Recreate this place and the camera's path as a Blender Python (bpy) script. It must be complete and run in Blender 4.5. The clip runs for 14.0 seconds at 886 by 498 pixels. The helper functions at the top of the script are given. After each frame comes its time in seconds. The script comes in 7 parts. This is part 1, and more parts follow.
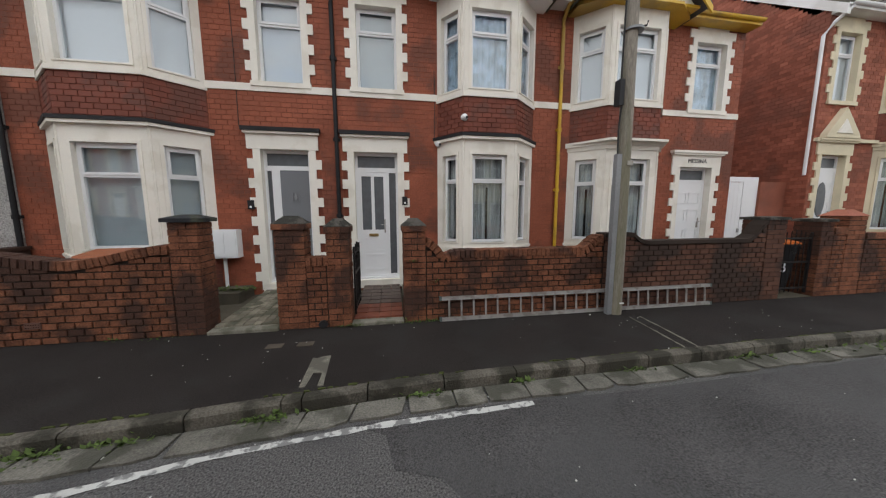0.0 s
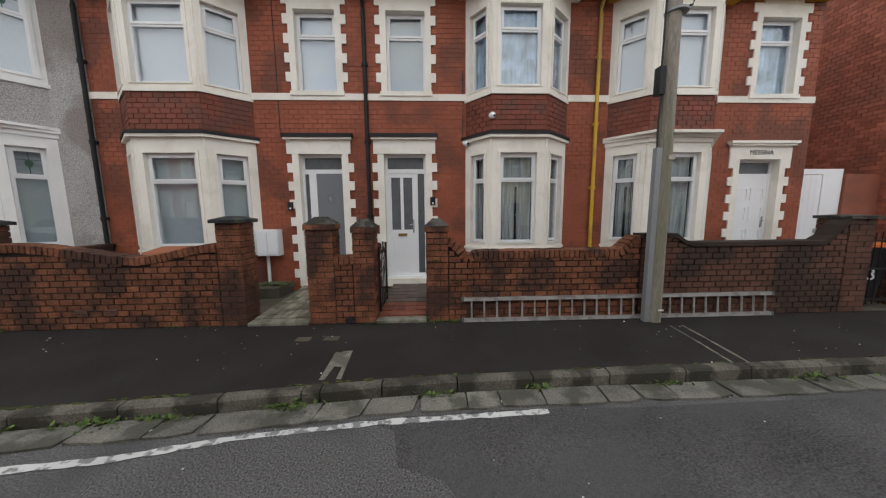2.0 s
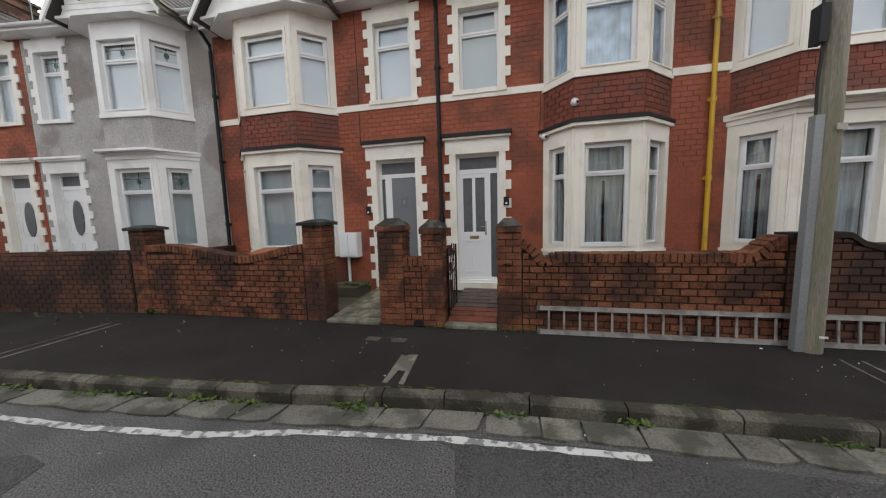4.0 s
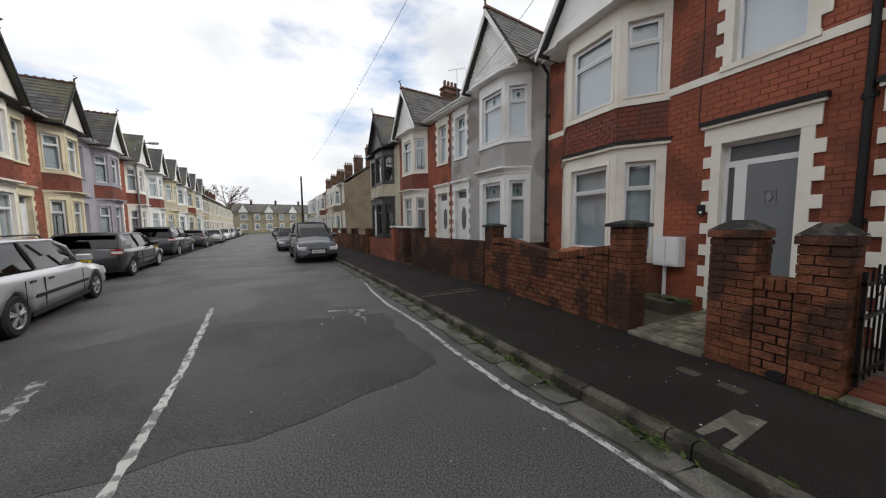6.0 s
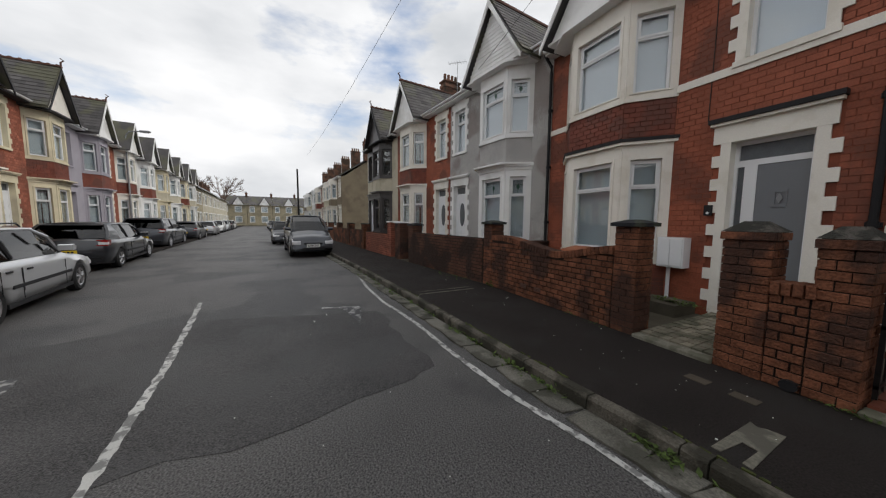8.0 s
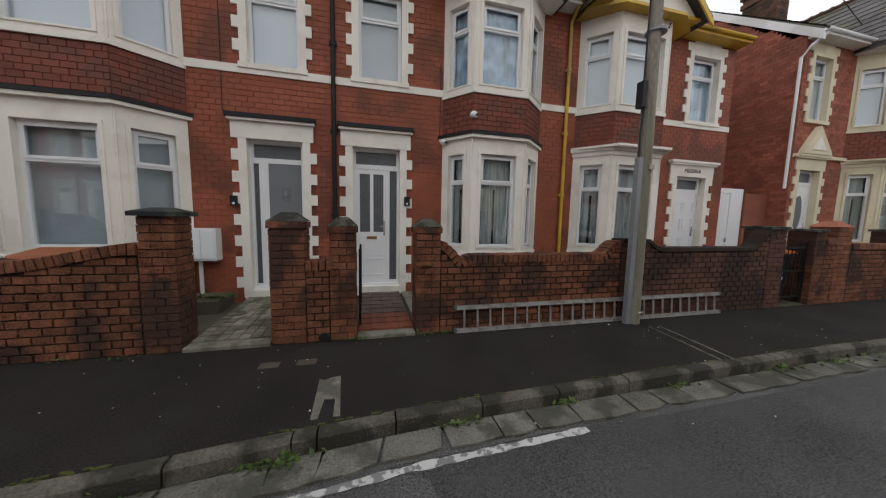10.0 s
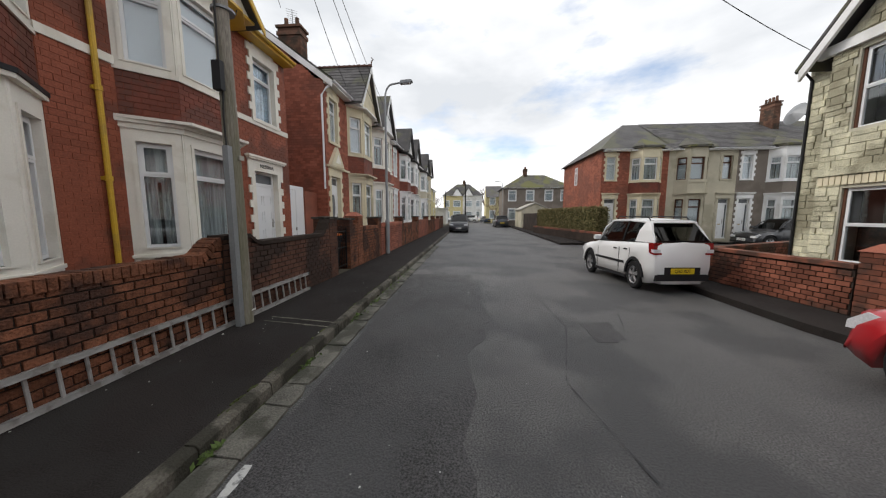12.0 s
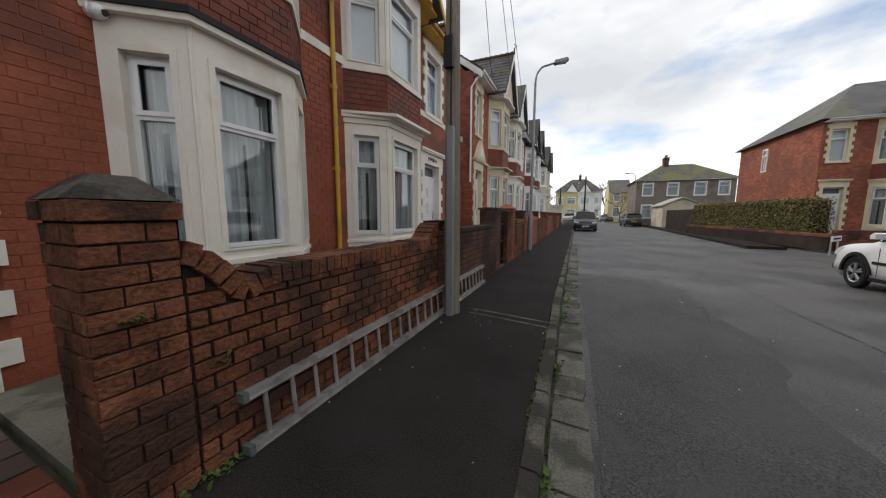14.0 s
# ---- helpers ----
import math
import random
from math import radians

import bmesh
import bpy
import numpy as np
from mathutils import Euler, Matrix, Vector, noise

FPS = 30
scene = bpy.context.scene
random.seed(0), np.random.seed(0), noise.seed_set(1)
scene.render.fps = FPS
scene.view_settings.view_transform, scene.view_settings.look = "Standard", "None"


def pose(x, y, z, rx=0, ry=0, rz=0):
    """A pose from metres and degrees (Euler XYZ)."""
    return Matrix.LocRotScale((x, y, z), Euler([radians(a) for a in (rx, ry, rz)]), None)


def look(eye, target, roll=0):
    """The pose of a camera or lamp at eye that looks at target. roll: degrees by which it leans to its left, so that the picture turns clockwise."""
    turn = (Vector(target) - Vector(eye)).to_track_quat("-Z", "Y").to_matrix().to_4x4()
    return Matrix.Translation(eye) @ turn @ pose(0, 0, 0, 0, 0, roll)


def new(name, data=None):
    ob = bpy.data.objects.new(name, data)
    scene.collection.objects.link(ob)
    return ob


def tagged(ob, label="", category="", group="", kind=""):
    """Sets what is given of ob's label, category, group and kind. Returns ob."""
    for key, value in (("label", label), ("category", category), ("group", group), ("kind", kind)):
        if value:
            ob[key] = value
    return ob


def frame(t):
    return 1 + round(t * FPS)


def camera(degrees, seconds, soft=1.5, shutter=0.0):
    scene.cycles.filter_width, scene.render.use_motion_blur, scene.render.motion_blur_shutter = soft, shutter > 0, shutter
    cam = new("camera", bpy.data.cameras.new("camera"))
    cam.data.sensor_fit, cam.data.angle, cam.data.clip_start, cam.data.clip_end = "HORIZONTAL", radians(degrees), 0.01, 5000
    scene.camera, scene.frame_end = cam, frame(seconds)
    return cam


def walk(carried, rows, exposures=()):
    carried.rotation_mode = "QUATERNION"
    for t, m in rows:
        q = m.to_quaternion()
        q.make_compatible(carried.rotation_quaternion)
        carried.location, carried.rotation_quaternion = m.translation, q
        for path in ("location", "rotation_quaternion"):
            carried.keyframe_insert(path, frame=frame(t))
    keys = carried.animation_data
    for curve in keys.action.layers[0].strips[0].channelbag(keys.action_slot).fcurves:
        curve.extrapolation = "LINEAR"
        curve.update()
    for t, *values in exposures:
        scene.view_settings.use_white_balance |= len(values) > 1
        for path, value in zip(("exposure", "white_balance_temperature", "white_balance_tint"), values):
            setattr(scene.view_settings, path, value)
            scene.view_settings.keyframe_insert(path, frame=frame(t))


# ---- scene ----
cam = camera(111.5, 14.0, 1.2)
PATH = [
    (0, (0.923, -4.13, 1.548), (1.259, -2.174, 1.303), -0.1),
    (0.5, (0.909, -4.144, 1.563), (1.234, -2.184, 1.326), 0.0),
    (1, (0.96, -4.145, 1.565), (1.272, -2.184, 1.327), -0.2),
    (1.5, (1.053, -4.151, 1.564), (1.307, -2.182, 1.324), -0.5),
    (2, (1.15, -4.149, 1.56), (1.23, -2.167, 1.312), -0.5),
    (2.2, (1.174, -4.16, 1.555), (1.189, -2.174, 1.318), -0.3),
    (4.3, (1.215, -3.875, 1.481), (0.598, -1.982, 1.292), -1.5),
    (4.5, (1.192, -3.879, 1.491), (0.385, -2.06, 1.303), -0.7),
    (5, (1.193, -3.883, 1.494), (-0.09, -2.361, 1.302), -0.4),
    (5.5, (1.211, -3.89, 1.483), (-0.391, -2.707, 1.306), -0.8),
    (6, (1.225, -3.892, 1.475), (-0.599, -3.087, 1.319), -0.6),
    (6.5, (1.228, -3.89, 1.473), (-0.706, -3.402, 1.319), -0.5),
    (7, (1.226, -3.885, 1.474), (-0.733, -3.516, 1.307), -0.0),
    (7.2, (1.225, -3.881, 1.474), (-0.737, -3.526, 1.315), -0.1),
    (9.5, (0.51, -3.719, 1.463), (0.322, -1.737, 1.274), 1.8),
    (10, (0.481, -3.651, 1.464), (0.975, -1.723, 1.264), 1.2),
    (10.5, (0.524, -3.59, 1.515), (1.785, -2.051, 1.312), 1.9),
    (11, (0.52, -3.479, 1.516), (2.186, -2.391, 1.321), 1.6),
    (11.5, (0.473, -3.418, 1.514), (2.384, -2.867, 1.297), 0.2),
    (12, (0.45, -3.24, 1.491), (2.43, -3.071, 1.269), 0.1),
    (12.5, (0.507, -2.932, 1.483), (2.491, -2.871, 1.234), 0.3),
    (13, (0.504, -2.496, 1.467), (2.489, -2.436, 1.227), 0.4),
    (13.5, (0.557, -2.043, 1.417), (2.51, -1.689, 1.17), -0.1),
    (14, (0.635, -1.62, 1.31), (2.45, -0.82, 1.078), 0.2),
]
walk(cam, [(t, look(eye, target, roll)) for t, eye, target, roll in PATH],
     exposures=[(0, 0.8, 6600, 10), (4.0, 0.8, 6600, 10), (5.0, 0.75, 6600, 10), (6.5, 0.05, 6600, 10), (7.2, 0.0, 6600, 10), (9.4, 0.05, 6600, 10), (10.0, 0.4, 6600, 10), (10.5, 0.4, 6600, 10), (11.5, 0.38, 6600, 10), (12.5, 0.25, 6600, 10), (14.0, 0.2, 6600, 10)])

# ---- world, sun, exposure ----
SUN_AZ, SUN_EL = radians(12), radians(44)
world = bpy.data.worlds.new("sky")
scene.world = world
world.use_nodes = True
wn, wl = world.node_tree.nodes, world.node_tree.links
wn.clear()
w_out, w_bg = wn.new("ShaderNodeOutputWorld"), wn.new("ShaderNodeBackground")
w_sky, w_co = wn.new("ShaderNodeTexSky"), wn.new("ShaderNodeTexCoord")
w_sky.sky_type, w_sky.sun_disc = "NISHITA", False
w_sky.sun_elevation, w_sky.sun_rotation = SUN_EL, SUN_AZ
w_map = wn.new("ShaderNodeMapping")
w_map.inputs["Scale"].default_value = (1, 1, 2.6)
w_n1, w_n2 = wn.new("ShaderNodeTexNoise"), wn.new("ShaderNodeTexNoise")
w_n1.inputs["Scale"].default_value, w_n1.inputs["Detail"].default_value, w_n1.inputs["Roughness"].default_value = 2.6, 9, 0.55
w_n2.inputs["Scale"].default_value, w_n2.inputs["Detail"].default_value = 1.7, 6
w_r1, w_r2 = wn.new("ShaderNodeValToRGB"), wn.new("ShaderNodeValToRGB")
w_r1.color_ramp.elements[0].position, w_r1.color_ramp.elements[1].position = 0.265, 0.445
w_r2.color_ramp.elements[0].position, w_r2.color_ramp.elements[1].position = 0.35, 0.62
w_r2.color_ramp.elements[0].color, w_r2.color_ramp.elements[1].color = (6.3, 6.6, 7.0, 1), (10.6, 10.7, 10.9, 1)
w_mix = wn.new("ShaderNodeMixRGB")
wl.new(w_co.outputs["Generated"], w_map.inputs["Vector"])
wl.new(w_map.outputs["Vector"], w_n1.inputs["Vector"])
wl.new(w_map.outputs["Vector"], w_n2.inputs["Vector"])
wl.new(w_n1.outputs["Fac"], w_r1.inputs["Fac"])
wl.new(w_n2.outputs["Fac"], w_r2.inputs["Fac"])
wl.new(w_r1.outputs["Color"], w_mix.inputs["Fac"])
w_gain = wn.new("ShaderNodeVectorMath")
w_gain.operation = "SCALE"
w_gain.inputs["Scale"].default_value = 1.7
wl.new(w_sky.outputs["Color"], w_gain.inputs[0])
wl.new(w_gain.outputs[0], w_mix.inputs["Color1"])
wl.new(w_r2.outputs["Color"], w_mix.inputs["Color2"])
wl.new(w_mix.outputs["Color"], w_bg.inputs["Color"])
w_bg.inputs["Strength"].default_value = 0.1
wl.new(w_bg.outputs["Background"], w_out.inputs["Surface"])

sun = new("sun", bpy.data.lights.new("sun", "SUN"))
sun.data.energy, sun.data.angle, sun.data.color = 1.3, radians(16), (1.0, 0.96, 0.9)
sun.matrix_world = look((0, 0, 50), (-50 * math.sin(SUN_AZ) * 1.1, -50 * math.cos(SUN_AZ) * 1.1, 0))


# ---- materials ----
def mat(name, base, rough=0.8, metal=0.0, vary=0.25, scale=1.5, grain=60.0, fine=0.12, bump=0.15, dist=0.004,
        dirt=None, dirt_amount=0.0, dirt_scale=0.8, island=0.0, coat=0.0, spec=None, rnd=0.0, stretch=None):
    m = bpy.data.materials.new(name)
    m.use_nodes = True
    n, l = m.node_tree.nodes, m.node_tree.links
    b = n["Principled BSDF"]
    geo = n.new("ShaderNodeNewGeometry")
    src = geo.outputs["Position"]
    if stretch:
        mp = n.new("ShaderNodeMapping")
        mp.inputs["Scale"].default_value = stretch
        l.new(src, mp.inputs["Vector"])
        src = mp.outputs["Vector"]

    def noise_of(s, detail):
        t = n.new("ShaderNodeTexNoise")
        t.inputs["Scale"].default_value, t.inputs["Detail"].default_value = s, detail
        l.new(src, t.inputs["Vector"])
        k = n.new("ShaderNodeMapRange")
        k.inputs["From Min"].default_value, k.inputs["From Max"].default_value = 0.27, 0.73
        l.new(t.outputs["Fac"], k.inputs["Value"])
        return k.outputs["Result"]

    def math_of(op, a, c, clamp=False):
        t = n.new("ShaderNodeMath")
        t.operation, t.use_clamp = op, clamp
        for i, v in enumerate((a, c)):
            if hasattr(v, "is_linked"):
                l.new(v, t.inputs[i])
            else:
                t.inputs[i].default_value = v
        return t.outputs[0]

    big, small = noise_of(scale, 5), noise_of(grain, 3)
    f = math_of("MULTIPLY_ADD", big, 2 * vary)
    f.node.inputs[2].default_value = 1 - vary
    g = math_of("MULTIPLY_ADD", small, 2 * fine)
    g.node.inputs[2].default_value = -fine
    f = math_of("ADD", f, g)
    if island:
        k = math_of("MULTIPLY_ADD", geo.outputs["Random Per Island"], 2 * island)
        k.node.inputs[2].default_value = 1 - island
        f = math_of("MULTIPLY", f, k)
    if rnd:
        oi = n.new("ShaderNodeObjectInfo")
        k = math_of("MULTIPLY_ADD", oi.outputs["Random"], 2 * rnd)
        k.node.inputs[2].default_value = 1 - rnd
        f = math_of("MULTIPLY", f, k)
    c = n.new("ShaderNodeVectorMath")
    c.operation = "SCALE"
    c.inputs[0].default_value = base[:3]
    l.new(f, c.inputs["Scale"])
    col = c.outputs[0]
    if dirt:
        d = noise_of(dirt_scale, 8)
        d = math_of("SUBTRACT", d, 0.6 - 0.25 * dirt_amount)
        d = math_of("MULTIPLY", d, 6.0, True)
        d = math_of("MULTIPLY", d, min(1.0, 0.3 + dirt_amount))
        mx = n.new("ShaderNodeMixRGB")
        l.new(d, mx.inputs["Fac"])
        l.new(col, mx.inputs["Color1"])
        mx.inputs["Color2"].default_value = (*dirt, 1)
        col = mx.outputs["Color"]
    l.new(col, b.inputs["Base Color"])
    b.inputs["Roughness"].default_value, b.inputs["Metallic"].default_value = rough, metal
    b.inputs["Specular IOR Level"].default_value = (0.5 if rough < 0.5 else 0.22) if spec is None else spec
    b.inputs["Coat Weight"].default_value, b.inputs["Coat Roughness"].default_value = coat, 0.05
    if bump:
        bp = n.new("ShaderNodeBump")
        bp.inputs["Strength"].default_value, bp.inputs["Distance"].default_value = bump, dist
        l.new(small, bp.inputs["Height"])
        l.new(bp.outputs["Normal"], b.inputs["Normal"])
    return m


RED_BRICK = mat("painted red brick", (0.285, 0.086, 0.048), 0.6, vary=0.22, scale=1.6, grain=45, fine=0.18, island=0.09, dirt=(0.12, 0.05, 0.036), dirt_amount=0.4, dirt_scale=1.1, bump=0.5)
RED_BACK = mat("painted red mortar", (0.275, 0.08, 0.044), 0.75, vary=0.3, dirt=(0.09, 0.03, 0.02), dirt_amount=0.4, bump=0.3)
BAY_BRICK = mat("weathered bay brick", (0.2, 0.062, 0.042), 0.65, vary=0.3, scale=2, island=0.12, dirt=(0.1, 0.05, 0.04), dirt_amount=0.4, dirt_scale=2)
GARDEN_BRICK = mat("weathered garden brick", (0.165, 0.066, 0.036), 0.85, vary=0.4, scale=6, fine=0.35, island=0.2, rnd=0.24, dirt=(0.045, 0.027, 0.022), dirt_amount=0.5, dirt_scale=1.7, bump=1.0, grain=45, dist=0.007)
GARDEN_MORTAR = mat("blackened mortar", (0.036, 0.026, 0.021), 0.95, vary=0.5, bump=0.6)
DARK_BRICK = mat("blackened brick", (0.10, 0.048, 0.033), 0.85, vary=0.35, scale=2, island=0.15, dirt=(0.035, 0.026, 0.022), dirt_amount=0.5, dirt_scale=1.3, bump=0.5)
CHIM_BRICK = mat("chimney brick", (0.125, 0.066, 0.045), 0.85, vary=0.4, island=0.3, dirt=(0.05, 0.04, 0.03), dirt_amount=0.5, dirt_scale=2)
GABLE_BRICK = mat("orange red gable brick", (0.30, 0.105, 0.068), 0.8, vary=0.2, scale=2, island=0.25, dirt=(0.2, 0.085, 0.062), dirt_amount=0.3)
STONE = mat("cream painted stone", (0.80, 0.765, 0.69), 0.6, vary=0.05, fine=0.04, dirt=(0.62, 0.57, 0.47), dirt_amount=0.06, dirt_scale=2.5, bump=0.1)
WHITE_STONE = mat("white painted stone", (0.82, 0.82, 0.81), 0.55, vary=0.06, fine=0.03, dirt=(0.5, 0.49, 0.45), dirt_amount=0.1, bump=0.1)
YELLOW_STONE = mat("pale yellow stone", (0.68, 0.61, 0.44), 0.7, vary=0.12, fine=0.05, dirt=(0.4, 0.34, 0.25), dirt_amount=0.2)
UPVC = mat("white plastic", (0.78, 0.79, 0.8), 0.3, vary=0.03, fine=0.01, bump=0)
GREY_DOOR = mat("grey door paint", (0.17, 0.18, 0.195), 0.4, vary=0.05, fine=0.02, bump=0.05)
BLACK_TRIM = mat("black bitumen paint", (0.018, 0.018, 0.02), 0.55, vary=0.3, bump=0.3)
DARK_FRAME = mat("dark grey frame", (0.06, 0.055, 0.055), 0.4, vary=0.1, bump=0)
BROWN_FRAME = mat("brown frame", (0.11, 0.05, 0.03), 0.5, vary=0.15)
YELLOW = mat("yellow gloss paint", (0.62, 0.38, 0.03), 0.4, vary=0.15, dirt=(0.2, 0.15, 0.08), dirt_amount=0.2)
SLATE = mat("grey slate", (0.085, 0.08, 0.08), 0.6, vary=0.3, scale=1.2, island=0.3, dirt=(0.12, 0.12, 0.07), dirt_amount=0.3)
PEBBLE = mat("grey pebbledash", (0.41, 0.40, 0.385), 0.95, vary=0.14, scale=1.5, grain=55, fine=0.45, bump=0.8, dist=0.008, dirt=(0.2, 0.155, 0.14), dirt_amount=0.3)
RENDER_BEIGE = mat("beige render", (0.33, 0.29, 0.2), 0.9, vary=0.15, grain=40, fine=0.15, dirt=(0.2, 0.18, 0.13), dirt_amount=0.3)
RENDER_CREAM = mat("cream render", (0.5, 0.46, 0.36), 0.9, vary=0.12, dirt=(0.33, 0.3, 0.22), dirt_amount=0.25)
RENDER_TAUPE = mat("taupe render", (0.2, 0.17, 0.145), 0.9, vary=0.12, dirt=(0.13, 0.11, 0.09), dirt_amount=0.25)
RENDER_WHITE = mat("white render", (0.68, 0.68, 0.66), 0.85, vary=0.08, dirt=(0.45, 0.44, 0.4), dirt_amount=0.2)
RENDER_YELLOW = mat("yellow render", (0.55, 0.48, 0.26), 0.85, vary=0.1)
STONECLAD = mat("yellow green stone cladding", (0.60, 0.57, 0.42), 0.85, vary=0.22, scale=4, island=0.2, dirt=(0.2, 0.18, 0.12), dirt_amount=0.4, bump=0.9, grain=30, dist=0.012)
CLAD_MORTAR = mat("pale cladding joint", (0.47, 0.45, 0.36), 0.9, vary=0.2)
ROAD = mat("worn asphalt", (0.097, 0.094, 0.092), 0.55, vary=0.2, scale=0.6, grain=75, fine=1.0, bump=1.0, dist=0.009, dirt=(0.042, 0.042, 0.044), dirt_amount=0.4, dirt_scale=0.55, spec=0.45)
ROAD_DARK = mat("wet dark asphalt patch", (0.058, 0.056, 0.056), 0.58, vary=0.35, scale=1.1, grain=75, fine=0.95, bump=1.0, dist=0.008, dirt=(0.068, 0.068, 0.068), dirt_amount=0.3, dirt_scale=1.0, spec=0.35)
PAVE = mat("dark tarmac pavement", (0.0235, 0.0195, 0.018), 0.85, vary=0.25, scale=1.1, grain=85, fine=0.7, bump=0.9, dist=0.006, dirt=(0.03, 0.028, 0.026), dirt_amount=0.25, dirt_scale=1.4, spec=0.16)
KERB = mat("old kerb stone", (0.115, 0.105, 0.086), 0.85, vary=0.35, scale=3, rnd=0.15, fine=0.35, dirt=(0.034, 0.032, 0.024), dirt_amount=0.6, dirt_scale=2.6, bump=0.7, dist=0.008)
CHANNEL = mat("channel stone", (0.15, 0.143, 0.122), 0.8, vary=0.3, scale=4, rnd=0.2, fine=0.35, dirt=(0.055, 0.055, 0.042), dirt_amount=0.5, dirt_scale=3, bump=0.8, dist=0.008)
PATCH = mat("concrete patch", (0.17, 0.16, 0.13), 0.85, vary=0.25, scale=4, fine=0.25, dirt=(0.09, 0.085, 0.07), dirt_amount=0.6, dirt_scale=4)
STEP = mat("concrete step", (0.2, 0.19, 0.155), 0.85, vary=0.2, fine=0.2, dirt=(0.1, 0.1, 0.07), dirt_amount=0.5, dirt_scale=4)
TILE_RED = mat("red quarry tile", (0.2, 0.065, 0.04), 0.6, vary=0.3, scale=4, rnd=0.25, dirt=(0.09, 0.06, 0.05), dirt_amount=0.5)
TILE_DARK = mat("dark quarry tile", (0.10, 0.075, 0.065), 0.6, vary=0.3, scale=4, rnd=0.2)
FLAG = mat("pale brick paver", (0.24, 0.22, 0.17), 0.8, vary=0.25, scale=4, rnd=0.25, dirt=(0.1, 0.1, 0.07), dirt_amount=0.5, dirt_scale=3)
EARTH = mat("damp garden concrete", (0.09, 0.08, 0.06), 0.95, vary=0.4, scale=2, bump=0.5)
ALU = mat("dull aluminium", (0.42, 0.41, 0.40), 0.5, 0.6, vary=0.12, scale=6, fine=0.05, dirt=(0.22, 0.2, 0.18), dirt_amount=0.3, dirt_scale=7)
GALV = mat("grey galvanised steel", (0.27, 0.28, 0.29), 0.5, 0.4, vary=0.12)
TIMBER = mat("weathered timber pole", (0.25, 0.225, 0.19), 0.9, vary=0.25, scale=2, grain=30, fine=0.35, bump=0.7, stretch=(4, 4, 0.35), dirt=(0.15, 0.15, 0.09), dirt_amount=0.3)
PLASTIC_BLACK = mat("black plastic", (0.02, 0.02, 0.022), 0.5, vary=0.1, bump=0)
ORANGE = mat("orange plastic", (0.55, 0.13, 0.02), 0.5, vary=0.1, bump=0)
BLUE_CAP = mat("green rubber cap", (0.10, 0.13, 0.125), 0.7, vary=0.1, bump=0)
IRON = mat("black iron", (0.02, 0.018, 0.018), 0.5, 0.3, vary=0.2)
BRASS = mat("brass", (0.45, 0.33, 0.14), 0.35, 0.8, vary=0.1, bump=0)
# stretched noise paints the light and shade of hanging folds as streaks
CURTAIN = mat("grey net curtain with painted folds", (0.50, 0.52, 0.52), 0.9, vary=0.45, scale=7, fine=0.05, bump=0.1, stretch=(2.2, 2.2, 0.12))
CURTAIN_WHITE = mat("white blind", (0.82, 0.83, 0.86), 0.9, vary=0.04, fine=0.02, bump=0)
CURTAIN_BLUE = mat("blue patterned net curtain", (0.5, 0.62, 0.74), 0.9, vary=0.5, scale=5, fine=0.1, bump=0)
WORN_RED = mat("worn red garden brick", (0.20, 0.072, 0.045), 0.8, vary=0.35, scale=2, island=0.3, dirt=(0.07, 0.04, 0.03), dirt_amount=0.6, dirt_scale=1.6, bump=0.4)
BLIND_GREY = mat("plain grey blind", (0.52, 0.56, 0.58), 0.9, vary=0.06, scale=1.2, fine=0.02, bump=0)
# near black: the shade of unlit rooms put into the colour
ROOM_SHADE = mat("unlit room shade", (0.03, 0.028, 0.026), 0.9, vary=0.3, bump=0)
LEAF = mat("weed green", (0.075, 0.11, 0.03), 0.8, vary=0.4, scale=14, island=0.45, bump=0)
MOSS = mat("moss", (0.055, 0.065, 0.02), 0.95, vary=0.4, scale=10, island=0.3)
HEDGE = mat("brown green hedge leaf", (0.20, 0.17, 0.08), 0.85, vary=0.35, scale=3, island=0.3, bump=0)
TWIG = mat("bare twig", (0.14, 0.10, 0.08), 0.9, vary=0.3, bump=0)
TYRE = mat("tyre rubber", (0.018, 0.018, 0.019), 0.8, vary=0.15, bump=0)
ALLOY = mat("alloy wheel", (0.5, 0.5, 0.52), 0.3, 0.9, vary=0.1, bump=0)
RED_LAMP = mat("red lamp lens", (0.22, 0.01, 0.01), 0.12, vary=0.1, bump=0)
CLEAR_LAMP = mat("headlamp lens", (0.6, 0.6, 0.62), 0.08, vary=0.1, bump=0)
PLATE_Y = mat("yellow number plate", (0.7, 0.5, 0.02), 0.4, vary=0.02, bump=0)
PLATE_W = mat("white number plate", (0.7, 0.7, 0.68), 0.4, vary=0.02, bump=0)
RIDGE = mat("terracotta ridge tile", (0.13, 0.07, 0.055), 0.85, vary=0.3)
CONCRETE = mat("pale concrete", (0.36, 0.34, 0.3), 0.85, vary=0.2)
CABLE = mat("black cable", (0.03, 0.03, 0.03), 0.6, vary=0.1, bump=0)


def paint(name, base, metal=0.0):
    return mat(name, base, 0.3, metal, vary=0.03, fine=0.01, bump=0, coat=0.8)


